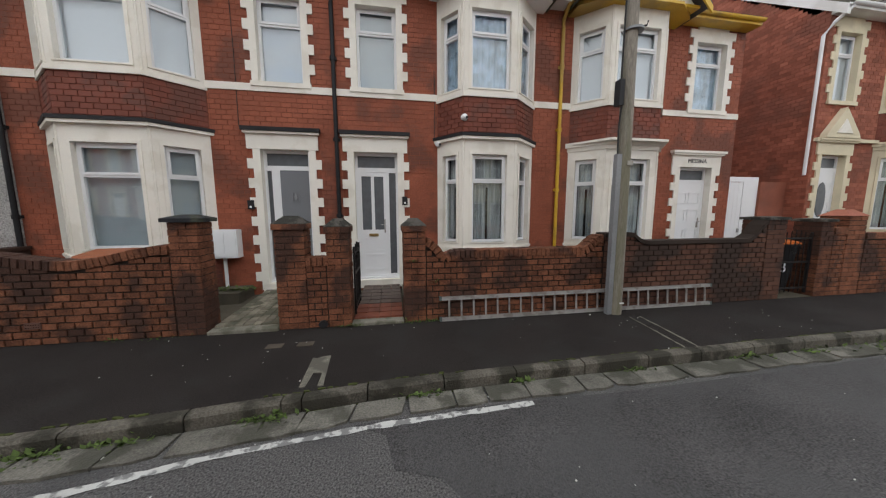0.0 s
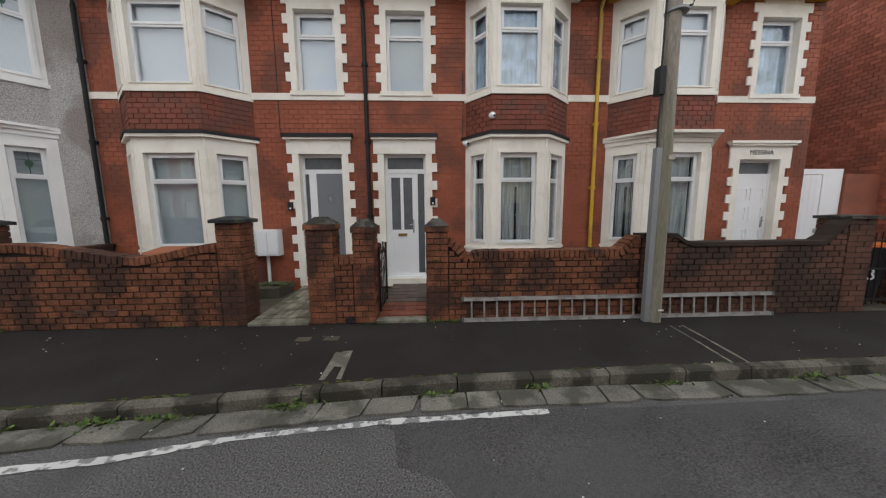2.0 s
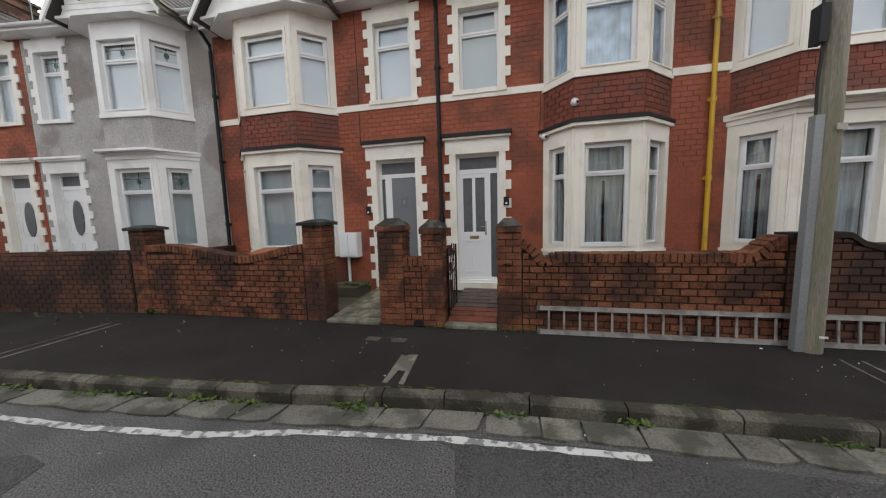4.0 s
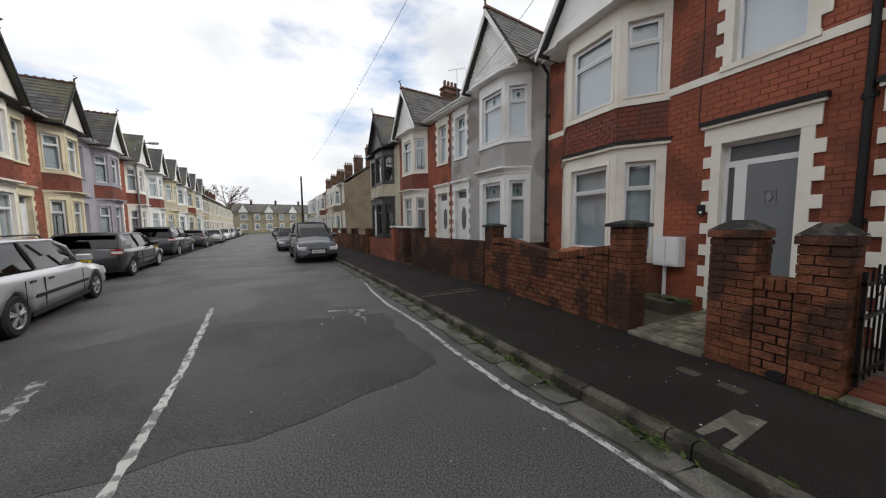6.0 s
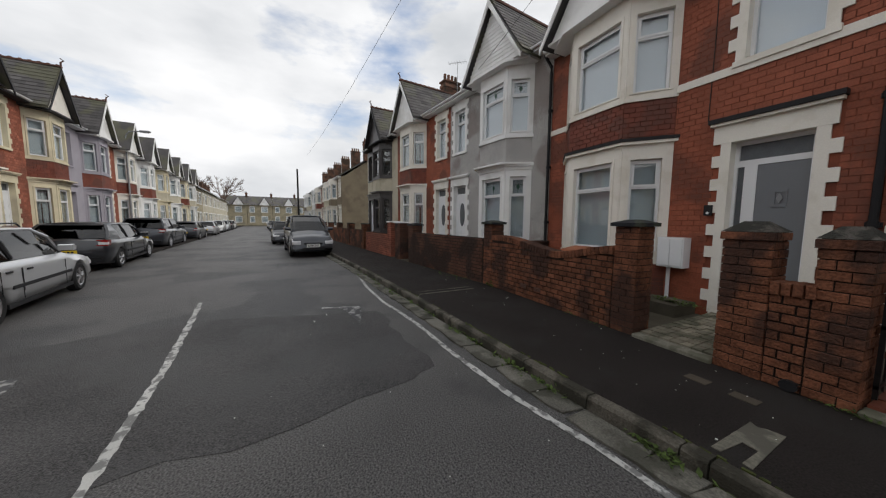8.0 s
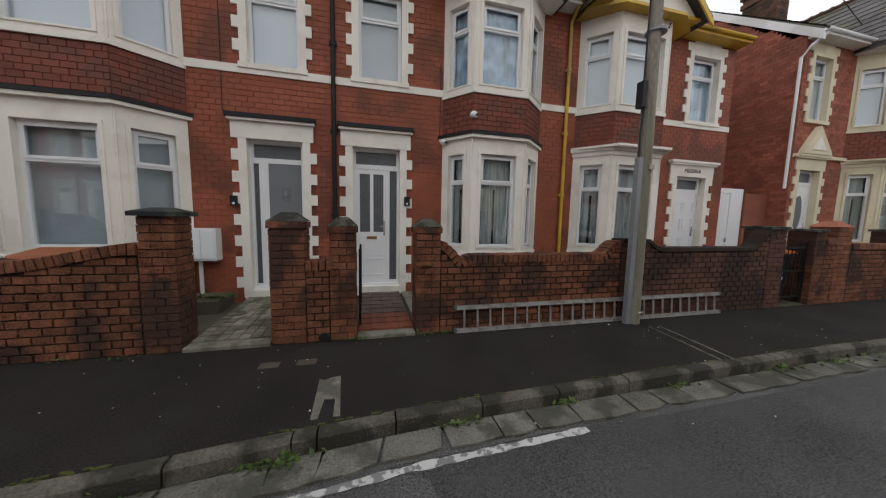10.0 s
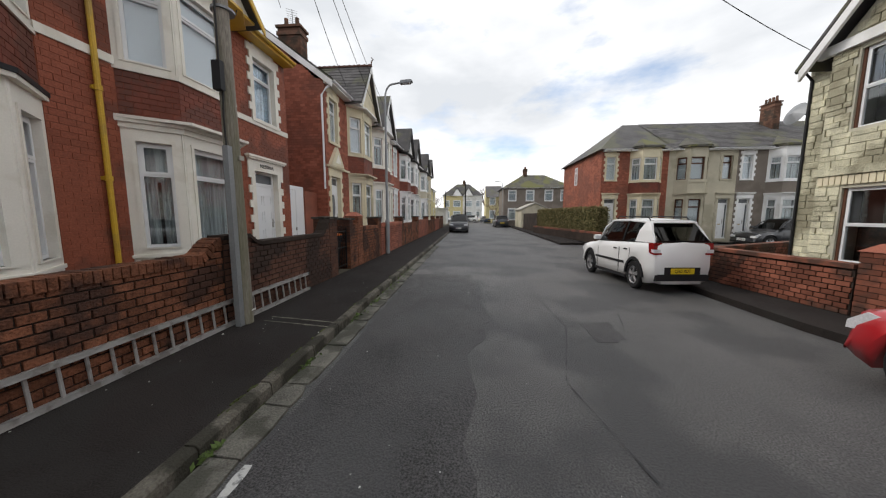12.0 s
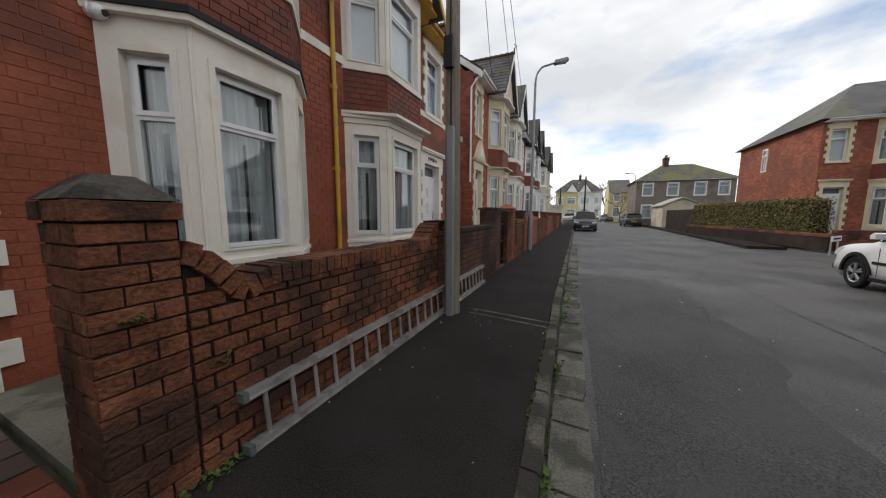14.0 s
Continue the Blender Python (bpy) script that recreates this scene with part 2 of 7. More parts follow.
def glass(name, tint, shine=0.08):
    m = bpy.data.materials.new(name)
    m.use_nodes = True
    n, l = m.node_tree.nodes, m.node_tree.links
    n.clear()
    out, mix = n.new("ShaderNodeOutputMaterial"), n.new("ShaderNodeMixShader")
    tr, gl, fr = n.new("ShaderNodeBsdfTransparent"), n.new("ShaderNodeBsdfGlossy"), n.new("ShaderNodeLayerWeight")
    pw, ad = n.new("ShaderNodeMath"), n.new("ShaderNodeMath")
    pw.operation, ad.operation, ad.use_clamp = "POWER", "MULTIPLY_ADD", True
    pw.inputs[1].default_value, ad.inputs[1].default_value, ad.inputs[2].default_value = 4.0, 0.8, shine
    tr.inputs["Color"].default_value = (*tint, 1)
    gl.inputs["Roughness"].default_value = 0.02
    fr.inputs["Blend"].default_value = 0.5
    l.new(fr.outputs["Facing"], pw.inputs[0])
    l.new(pw.outputs[0], ad.inputs[0])
    l.new(ad.outputs[0], mix.inputs["Fac"])
    l.new(tr.outputs[0], mix.inputs[1])
    l.new(gl.outputs[0], mix.inputs[2])
    l.new(mix.outputs[0], out.inputs["Surface"])
    return m


GLASS = glass("window glass", (0.88, 0.91, 0.92), 0.09)
CAR_GLASS = glass("tinted car glass", (0.22, 0.24, 0.25))
FROST = mat("frosted glass", (0.10, 0.11, 0.12), 0.35, vary=0.15, scale=9, bump=0)


def worn(name, base, under, amount, scale=14):
    """Road paint worn through to the asphalt."""
    m = mat(name, base, 0.7, vary=0.15, dirt=under, dirt_amount=amount, dirt_scale=scale, bump=0.5, grain=150, fine=0.1)
    return m


LINE = worn("worn white road paint", (0.5, 0.5, 0.48), (0.09, 0.09, 0.09), 0.45)
LINE_FAINT = worn("nearly gone road paint", (0.28, 0.28, 0.27), (0.075, 0.075, 0.078), 1.1, 9)


# ---- mesh helpers ----
IDENT = Matrix.Identity(4)


def link_mesh(name, bm, material, parent=None, label="", category="", kind=""):
    if kind != "stuff" and len(bm.verts) < 4000:
        bmesh.ops.remove_doubles(bm, verts=bm.verts, dist=0.0004)
    me = bpy.data.meshes.new(name)
    bm.to_mesh(me)
    bm.free()
    me.materials.append(material)
    ob = new(name, me)
    if parent:
        ob.parent = parent
    return tagged(ob, label, category, "", kind)


def part(name, bm, material, parent, label="", kind=""):
    return link_mesh(name, bm, material, parent, label, "", kind)


def thing(name, m, label, category, group="", kind=""):
    ob = new(name)
    ob.matrix_world = m
    return tagged(ob, label, category, group, kind)


BOX_F = ((0, 2, 3, 1), (4, 5, 7, 6), (0, 1, 5, 4), (2, 6, 7, 3), (0, 4, 6, 2), (1, 3, 7, 5))


def box(bm, x0, x1, y0, y1, z0, z1, m=None):
    m = m or IDENT
    vs = [bm.verts.new(m @ Vector((x, y, z))) for z in (z0, z1) for y in (y0, y1) for x in (x0, x1)]
    for f in BOX_F:
        bm.faces.new([vs[i] for i in f])
    return vs


def prism(bm, pts, d0, d1, m=None, axis="y"):
    """Extrudes an outline (a, b) between d0 and d1 along an axis."""
    m = m or IDENT
    put = {"y": lambda a, b, d: (a, d, b), "x": lambda a, b, d: (d, a, b), "z": lambda a, b, d: (a, b, d)}[axis]
    lo = [bm.verts.new(m @ Vector(put(a, b, d0))) for a, b in pts]
    hi = [bm.verts.new(m @ Vector(put(a, b, d1))) for a, b in pts]
    n = len(pts)
    bm.faces.new(lo[::-1])
    bm.faces.new(hi)
    for i in range(n):
        bm.faces.new((lo[i], lo[(i + 1) % n], hi[(i + 1) % n], hi[i]))


def tube(bm, pts, r, sides=8, r_end=None):
    """A round bar along points."""
    pts = [Vector(p) for p in pts]
    rings = []
    for i, p in enumerate(pts):
        d = (pts[min(i + 1, len(pts) - 1)] - pts[max(i - 1, 0)]).normalized()
        side = d.cross(Vector((0, 0, 1)) if abs(d.z) < 0.9 else Vector((1, 0, 0))).normalized()
        up = side.cross(d)
        rr = r if r_end is None else r + (r_end - r) * i / (len(pts) - 1)
        rings.append([bm.verts.new(p + rr * (math.cos(a) * side + math.sin(a) * up)) for a in (2 * math.pi * k / sides for k in range(sides))])
    for a, b in zip(rings, rings[1:]):
        for k in range(sides):
            bm.faces.new((a[k], a[(k + 1) % sides], b[(k + 1) % sides], b[k]))
    bm.faces.new(rings[0][::-1])
    bm.faces.new(rings[-1])


def seg(p0, p1):
    """Frame of a wall seen from outside: x runs along it from p0 to p1, -y is outward, z up."""
    a = math.atan2(p1[1] - p0[1], p1[0] - p0[0])
    return Matrix.Translation((p0[0], p0[1], 0)) @ Matrix.Rotation(a, 4, "Z"), math.hypot(p1[0] - p0[0], p1[1] - p0[1])


def pierced(bm, x0, x1, y0, y1, z0, z1, holes, m=None):
    """A slab with rectangular holes (xa, xb, za, zb) through it."""
    xs = sorted({x0, x1, *(min(max(v, x0), x1) for h in holes for v in h[:2])})
    for a, b in zip(xs, xs[1:]):
        mid = (a + b) / 2
        zs, cut = z0, sorted((h[2], h[3]) for h in holes if h[0] < mid < h[1])
        for za, zb in cut:
            if za > zs:
                box(bm, a, b, y0, y1, zs, min(za, z1), m)
            zs = max(zs, zb)
        if zs < z1:
            box(bm, a, b, y0, y1, zs, z1, m)


BL, BH = 0.176, 0.0848


def brick_cells(x0, x1, z0, z1, holes, length=BL, height=BH, joint=0.007, header_ends=False):
    """Cells of a running bond, cut round the holes."""
    cells, row = [], 0
    z = z0
    while z < z1 - 0.02:
        zt = min(z + height, z1)
        x = x0 - (length / 2 if row % 2 else 0)
        while x < x1 - 0.01:
            spans = [(max(x, x0), min(x + length, x1))]
            for h in holes:
                if h[2] < zt - 0.02 and h[3] > z + 0.02:
                    out = []
                    for a, b in spans:
                        if h[1] <= a or h[0] >= b:
                            out.append((a, b))
                        else:
                            if h[0] > a:
                                out.append((a, h[0]))
                            if h[1] < b:
                                out.append((h[1], b))
                    spans = out
            for a, b in spans:
                if b - a > 0.03:
                    cells.append((a + joint / 2, b - joint / 2, z + joint / 2, zt - joint / 2))
            x += length
        z += height
        row += 1
    return cells


def bricks_mesh(bm, cells, y0, depth, m=None, rough=0.002, rng=random):
    """Proud bricks, five faces each, on the plane y0, standing out by depth."""
    m = m or IDENT
    for a, b, c, d in cells:
        o = y0 - depth - rng.uniform(-rough, rough)
        q = [(a, y0, c), (b, y0, c), (b, y0, d), (a, y0, d), (a + 0.002, o, c + 0.002), (b - 0.002, o, c + 0.002), (b - 0.002, o, d - 0.002), (a + 0.002, o, d - 0.002)]
        v = [bm.verts.new(m @ Vector(p)) for p in q]
        for f in ((4, 5, 6, 7), (0, 1, 5, 4), (1, 2, 6, 5), (2, 3, 7, 6), (3, 0, 4, 7)):
            bm.faces.new([v[i] for i in f])


def wavy(bm, x0, x1, y, z0, z1, m, waves=8, amp=0.02, rng=random):
    """A hanging curtain in folds."""
    n = max(6, waves * 4)
    ph = rng.uniform(0, 6)
    rows = []
    for i in range(n + 1):
        u = i / n
        a = amp * (0.6 + 0.4 * math.sin(3 * u + ph)) * math.sin(2 * math.pi * waves * u + math.sin(7 * u + ph))
        x = x0 + (x1 - x0) * u
        rows.append((bm.verts.new(m @ Vector((x, y + a, z0))), bm.verts.new(m @ Vector((x, y + a * 0.7, z1)))))
    for (a, b), (c, d) in zip(rows, rows[1:]):
        bm.faces.new((a, c, d, b))


def window(parent, m, w, h, frame_mat=None, top=0.3, curtain="net", bars=False, label="", detail=True, motif=False):
    """A casement with a transom light, in the frame m: origin at the lower left outside corner, -y outward."""
    frame_mat = frame_mat or UPVC
    f, fr = 0.045, bmesh.new()
    zt = h * (1 - top)
    pierced(fr, 0, w, 0, 0.06, 0, h, [(f, w - f, f, zt - f / 2), (f, w - f, zt + f / 2, h - f)], m)
    s = 0.03
    # the opening light stands a little proud
    pierced(fr, f - 0.012, w - f + 0.012, -0.014, 0.0, zt + f / 2 - 0.01, h - f + 0.012, [(f + s, w - f - s, zt + f / 2 + s, h - f - s)], m)
    if bars:
        for k in range(1, 3):
            box(fr, f + (w - 2 * f) * k / 3 - 0.008, f + (w - 2 * f) * k / 3 + 0.008, 0.01, 0.03, f, h - f, m)
        for k in range(1, 5):
            box(fr, f, w - f, 0.012, 0.028, f + (h - 2 * f) * k / 5 - 0.008, f + (h - 2 * f) * k / 5 + 0.008, m)
    win = part("window", fr, frame_mat, parent, label or "white plastic window with a top light")
    for za, zb in ((f, zt - f / 2), (zt + f / 2, h - f)):
        g = bmesh.new()
        box(g, f, w - f, 0.035, 0.041, za, zb, m)
        p = part("pane", g, GLASS, win)
        p.visible_shadow = False
    if detail:
        sb = bmesh.new()
        box(sb, -0.02, w + 0.02, -0.05, 0.05, -0.03, 0.0, m)
        part("sill", sb, frame_mat, win)
    c = bmesh.new()
    if curtain == "net":
        wavy(c, f, w / 2 - 0.015, 0.1, 0, zt, m, max(4, int(w * 7)), 0.028)
        wavy(c, w / 2 + 0.03, w - f, 0.1, 0, zt, m, max(4, int(w * 7)), 0.028)
        wavy(c, f, w - f, 0.11, zt - 0.1, h, m, max(3, int(w * 6)), 0.008)
        part("curtain", c, CURTAIN, win, "pale net curtain hanging in folds")
    elif curtain == "blue":
        wavy(c, 0, w, 0.09, 0, h, m, max(5, int(w * 10)), 0.015)
        part("curtain", c, CURTAIN_BLUE, win, "blue white patterned net curtain")
    elif curtain == "slats":
        k = 0.0
        while k < w - 0.06:
            box(c, k, k + 0.06, 0.12 + 0.01 * math.sin(k * 40), 0.125 + 0.01 * math.sin(k * 40), 0, zt, m)
            k += 0.075
        part("blind", c, CURTAIN, win, "vertical strip blind")
    elif curtain == "white":
        box(c, 0.0, w, 0.09, 0.094, 0.0, h, m)
        part("blind", c, CURTAIN_WHITE, win, "closed white blind")
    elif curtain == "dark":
        # no real blind: a near-black sheet coloured as the room's shade
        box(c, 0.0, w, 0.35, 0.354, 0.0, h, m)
        part("blind", c, ROOM_SHADE, win, "dark room blind behind the glass")
    else:
        box(c, 0.0, w, 0.12, 0.124, 0.0, h, m)
        part("blind", c, BLIND_GREY, win, "plain grey blind")
    if motif:
        mo = bmesh.new()
        cx, cz = w / 2, (zt + h) / 2
        prism(mo, [(cx + 0.05 * math.cos(a), cz - 0.01 + 0.06 * math.sin(a)) for a in (k * math.pi / 5 for k in range(10))], 0.028, 0.033, m)
        box(mo, cx - 0.006, cx + 0.006, 0.028, 0.033, zt + f / 2, h - f, m)
        box(mo, f, w - f, 0.028, 0.033, cz + 0.04, cz + 0.048, m)
        part("motif", mo, mat("dark green glass", (0.02, 0.07, 0.05), 0.2) if "dark green glass" not in bpy.data.materials else bpy.data.materials["dark green glass"], win, "dark green leaded glass flower")
    return win


def quoins(bm, x0, x1, z0, z1, side, y=0.0, out=0.03, m=None, h=0.17, long=0.22, short=0.12, style=0):
    """Toothed blocks beside an opening; side -1 keeps to the right edge x1, +1 to the left edge x0."""
    z, k = z0, style
    while z < z1 - 0.03:
        zt = min(z + h, z1)
        w = long if k % 2 else short
        if side < 0:
            box(bm, x1 - w, x1, y - out, y + 0.1, z, zt, m)
        else:
            box(bm, x0, x0 + w, y - out, y + 0.1, z, zt, m)
        z, k = zt, k + 1


def slates(bm, x0, x1, y0, z0, y1, z1, m=None, course=0.18, width=0.26, rng=random):
    """Courses of slates lying on a slope from (y0, z0) up to (y1, z1)."""
    m = m or IDENT
    run = math.hypot(y1 - y0, z1 - z0)
    if run < 0.05:
        return
    dy, dz = (y1 - y0) / run, (z1 - z0) / run
    ny, nz = -dz, dy
    if nz < 0:
        ny, nz = -ny, -nz
    n = max(1, round(run / course))
    for i in range(n):
        s0, s1 = run * i / n, run * (i + 1) / n + 0.03
        x = x0 - (width / 2 if i % 2 else 0)
        while x < x1:
            a, b = max(x, x0) + 0.002, min(x + width, x1) - 0.002
            if b - a > 0.01:
                h0, h1 = 0.022 + rng.uniform(-0.002, 0.003), 0.006
                pts = [(a, s0, 0), (b, s0, 0), (a, s0, h0), (b, s0, h0), (a, s1, h1), (b, s1, h1)]
                v = [bm.verts.new(m @ Vector((px, y0 + dy * s + ny * h, z0 + dz * s + nz * h))) for px, s, h in pts]
                for f in ((0, 1, 3, 2), (2, 3, 5, 4)):
                    bm.faces.new([v[j] for j in f])
            x += width


def gutter(bm, x0, x1, y, z, m=None, r=0.055):
    m = m or IDENT
    pts = [(y + r * math.cos(a), z + r * math.sin(a)) for a in (math.pi + k * math.pi / 6 for k in range(7))]
    pts += [(y + (r - 0.01) * math.cos(a), z + (r - 0.01) * math.sin(a)) for a in (2 * math.pi - k * math.pi / 6 for k in range(7))]
    prism(bm, pts, x0, x1, m, "x")


EAVE, RIDGE_Z, DEPTH = 5.62, 8.1, 7.0
G0, G1, F0, F1 = 0.87, 2.88, 3.66, 5.36  # stone of the bay: ground floor and first floor


def roof_slope(bm, x0, x1, m=None, eave=EAVE, ridge=RIDGE_Z, depth=DEPTH):
    prism(bm, [(-0.28, eave + 0.02), (depth / 2, ridge), (depth + 0.28, eave + 0.02), (depth + 0.28, eave - 0.08), (depth / 2, ridge - 0.12), (-0.28, eave - 0.08)], x0, x1, m, "x")


def chimney(name_parent, x, y, z, w=0.5, l=0.9, h=1.3, pots=4):
    c = bmesh.new()
    cells = brick_cells(0, l, 0, h, [], 0.2, 0.085)
    box(c, x - w / 2, x + w / 2, y - l / 2, y + l / 2, z, z + h)
    box(c, x - w / 2 - 0.04, x + w / 2 + 0.04, y - l / 2 - 0.04, y + l / 2 + 0.04, z + h - 0.25, z + h - 0.12)
    box(c, x - w / 2 - 0.06, x + w / 2 + 0.06, y - l / 2 - 0.06, y + l / 2 + 0.06, z + h, z + h + 0.08)
    for p0, p1 in (((x - w / 2, y - l / 2), (x + w / 2, y - l / 2)), ((x + w / 2, y - l / 2), (x + w / 2, y + l / 2)), ((x - w / 2, y + l / 2), (x - w / 2, y - l / 2))):
        m, ln = seg(p0, p1)
        bricks_mesh(c, [(a, b, cc + z, d + z) for a, b, cc, d in brick_cells(0, ln, 0, h - 0.28, [], 0.2, 0.085)], 0, 0.006, m)
    ch = part("chimney", c, CHIM_BRICK, name_parent, "weathered brick chimney stack")
    for k in range(pots):
        b = bmesh.new()
        yy = y - l / 2 + l * (k + 0.5) / pots
        tube(b, [(x, yy, z + h + 0.07), (x, yy, z + h + 0.2), (x, yy, z + h + 0.38), (x, yy, z + h + 0.42)], 0.085, 10, 0.07)
        part("chimney_pot", b, CHIM_BRICK, ch, "clay pot")
    return ch


def aerial(parent, x, y, z, h=1.4, turn=0.0):
    b = bmesh.new()
    tube(b, [(x, y, z), (x, y, z + h)], 0.015, 6)
    c, s = math.cos(turn), math.sin(turn)
    tube(b, [(x - 0.5 * c, y - 0.5 * s, z + h - 0.05), (x + 0.5 * c, y + 0.5 * s, z + h - 0.05)], 0.01, 5)
    for k in range(7):
        u = -0.45 + 0.15 * k
        tube(b, [(x + u * c - 0.2 * s, y + u * s + 0.2 * c, z + h - 0.05), (x + u * c + 0.2 * s, y + u * s - 0.2 * c, z + h - 0.05)], 0.006, 4)
    return part("aerial", b, GALV, parent, "thin metal television aerial")


def bay(parent, x0, x1, f0, f1, proj, wall, stone, band, windows=("net", "net"), frame_mat=None, top=0.3, gable="white",
        verge=None, ground_top="black", detail=True, motif=False, bands_as="brick", gable_fill=None, apex=7.25, cut_side=()):
    """A canted two-storey bay with a gable over it. The front panel runs from f0 to f1, proj before the wall."""
    segs = [seg((x0, 0), (f0, -proj)), seg((f0, -proj), (f1, -proj)), seg((f1, -proj), (x1, 0))]
    verge = verge or WHITE_STONE
    bb = bmesh.new()
    wins = []
    for k, (m, ln) in enumerate(segs):
        mg = 0.17 if k == 1 else 0.15
        e = 0.04
        holes_g = (mg, ln - mg, G0 + 0.1, G1 - 0.28)
        holes_f = (mg - 0.03, ln - mg + 0.03, F0 + 0.09, F1 - 0.3)
        body = bmesh.new()
        pierced(body, -e * 0.4, ln + e * 0.4, 0, 0.2, G0 - 0.12, G1, [holes_g], m)
        if detail:
            pierced(body, holes_g[0] - 0.05, holes_g[1] + 0.05, -0.018, 0.0, holes_g[2] - 0.02, holes_g[3] + 0.05, [holes_g], m)
        part("bay_pier", body, stone, parent, "painted stone bay surround, ground floor")
        body = bmesh.new()
        pierced(body, -e * 0.4, ln + e * 0.4, 0, 0.2, F0, EAVE, [holes_f], m)
        if detail:
            pierced(body, holes_f[0] - 0.05, holes_f[1] + 0.05, -0.018, 0.0, holes_f[2] - 0.02, holes_f[3] + 0.05, [holes_f], m)
        part("bay_pier", body, stone, parent, "painted stone bay surround, upper floor")
        for za, zb, yy in ((-0.02, G0 - 0.12, 0.0), (G1, F0, 0.012)):
            plinth = bmesh.new()
            box(plinth, 0, ln, yy, 0.2, za, zb, m)
            part("bay_panel", plinth, wall if bands_as == "brick" else band, parent)
        bricks = brick_cells(0.0, ln, G1 + 0.03, F0, [])
        if bands_as == "brick":
            bricks_mesh(bb, bricks, 0.012, 0.01, m)
            bricks_mesh(bb, brick_cells(0, ln, 0.1, G0 - 0.12, []), 0.0, 0.01, m)
        wins.append((m @ Matrix.Translation((holes_g[0], 0.07, holes_g[2])), holes_g[1] - holes_g[0], holes_g[3] - holes_g[2], 0))
        wins.append((m @ Matrix.Translation((holes_f[0], 0.07, holes_f[2])), holes_f[1] - holes_f[0], holes_f[3] - holes_f[2], 1))
    if bands_as == "brick":
        part("bay_bricks", bb, band, parent, "weathered brick courses between the bay windows", "stuff")
    for m, w, h, up in wins:
        if w > 0.1:
            window(parent, m, w, h, frame_mat, top if not isinstance(top, tuple) else top[up], windows[up], detail=detail, motif=motif)
    # sill, cornice and flashing follow the three sides
    out = [(x0 - 0.07, 0.0), (f0 - 0.03, -proj - 0.07), (f1 + 0.03, -proj - 0.07), (x1 + 0.07, 0.0)]
    mid = [(x0 - 0.03, 0.0), (f0 - 0.01, -proj - 0.03), (f1 + 0.01, -proj - 0.03), (x1 + 0.03, 0.0)]
    steps = [("cornice", out, G1 - 0.02, G1 + 0.03), ("bay_sill", mid, G0 - 0.05, G0), ("bay_sill", mid, F0 - 0.06, F0 + 0.005)]
    if ground_top != "black":
        steps += [("cornice_moulding", mid, G1 - 0.1, G1 - 0.02), ("cornice_moulding", [(a, b * 1.25) for a, b in out], G1 + 0.03, G1 + 0.075)]
    for nm, pts, za, zb in steps:
        c = bmesh.new()
        prism(c, pts, za, zb, axis="z")
        part(nm, c, stone, parent)
    if ground_top == "black":
        c = bmesh.new()
        prism(c, [(x0 - 0.09, 0.0), (f0 - 0.04, -proj - 0.09), (f1 + 0.04, -proj - 0.09), (x1 + 0.09, 0.0)], G1 + 0.031, G1 + 0.085, axis="z")
        part("flashing", c, BLACK_TRIM, parent, "black painted lead flashing")
    if gable is None:
        return segs
    # gable roof over the bay
    gx0, gx1 = x0 - 0.14, x1 + 0.14
    cx, zb = (gx0 + gx1) / 2, EAVE - 0.12
    front = -proj - 0.22
    back = DEPTH / 2 * (apex - EAVE) / (RIDGE_Z - EAVE)
    r = bmesh.new()
    t = 0.06
    for sx in (-1, 1):
        ex = gx0 if sx < 0 else gx1
        q = [(ex - 0.06 * -sx, zb - 0.02), (cx, apex), (cx, apex - t * 1.4), (ex - 0.06 * -sx, zb - 0.02 - t)]
        prism(r, q if sx < 0 else q[::-1], front - 0.02, back)
    rf = part("gable_roof", r, SLATE, parent, "slated gable roof over the bay")
    if detail:
        s = bmesh.new()
        for sx in (-1, 1):
            ex = (gx0 - 0.06) if sx < 0 else (gx1 + 0.06)
            mm = Matrix(((0, sx, 0, 0), (1, 0, 0, 0), (0, 0, 1, 0), (0, 0, 0, 1)))
            slates(s, front, back, ex * sx, zb, cx * sx, apex + 0.02, mm)
        part("slating", s, SLATE, rf, kind="stuff")
        rt = bmesh.new()
        yy = front - 0.05
        while yy < back:
            box(rt, cx - 0.07, cx + 0.07, yy, yy + 0.22, apex, apex + 0.06)
            box(rt, cx - 0.02, cx + 0.02, yy + 0.07, yy + 0.15, apex + 0.06, apex + 0.1)
            yy += 0.23
        tube(rt, [(cx, front - 0.02, apex + 0.02), (cx, front - 0.03, apex + 0.2), (cx, front - 0.12, apex + 0.27), (cx, front - 0.02, apex + 0.34)], 0.035, 6, 0.02)
        part("ridge_tiles", rt, RIDGE, rf, "crested ridge tiles with a finial")
    g = bmesh.new()
    prism(g, [(gx0 + 0.12, zb), (gx1 - 0.12, zb), (cx, apex - 0.14)], -proj - 0.06, -proj + 0.1)
    gm = gable_fill or WHITE_STONE
    if gable == "boards":
        z = zb + 0.1
        while z < apex - 0.35:
            hw = (apex - 0.2 - z) / (apex - zb) * (gx1 - gx0) / 2
            bd = bmesh.new()
            box(bd, cx - hw, cx + hw, -proj - 0.075, -proj - 0.061, z, z + 0.09)
            part("board", bd, WHITE_STONE, parent)
            z += 0.1
    part("gable", g, gm, parent, "painted gable over the bay")
    v = bmesh.new()
    for sx in (-1, 1):
        ex = gx0 - 0.05 if sx < 0 else gx1 + 0.05
        q = [(ex, zb - 0.1), (cx, apex - 0.02), (cx, apex - 0.2), (ex, zb - 0.26 + 0.04)]
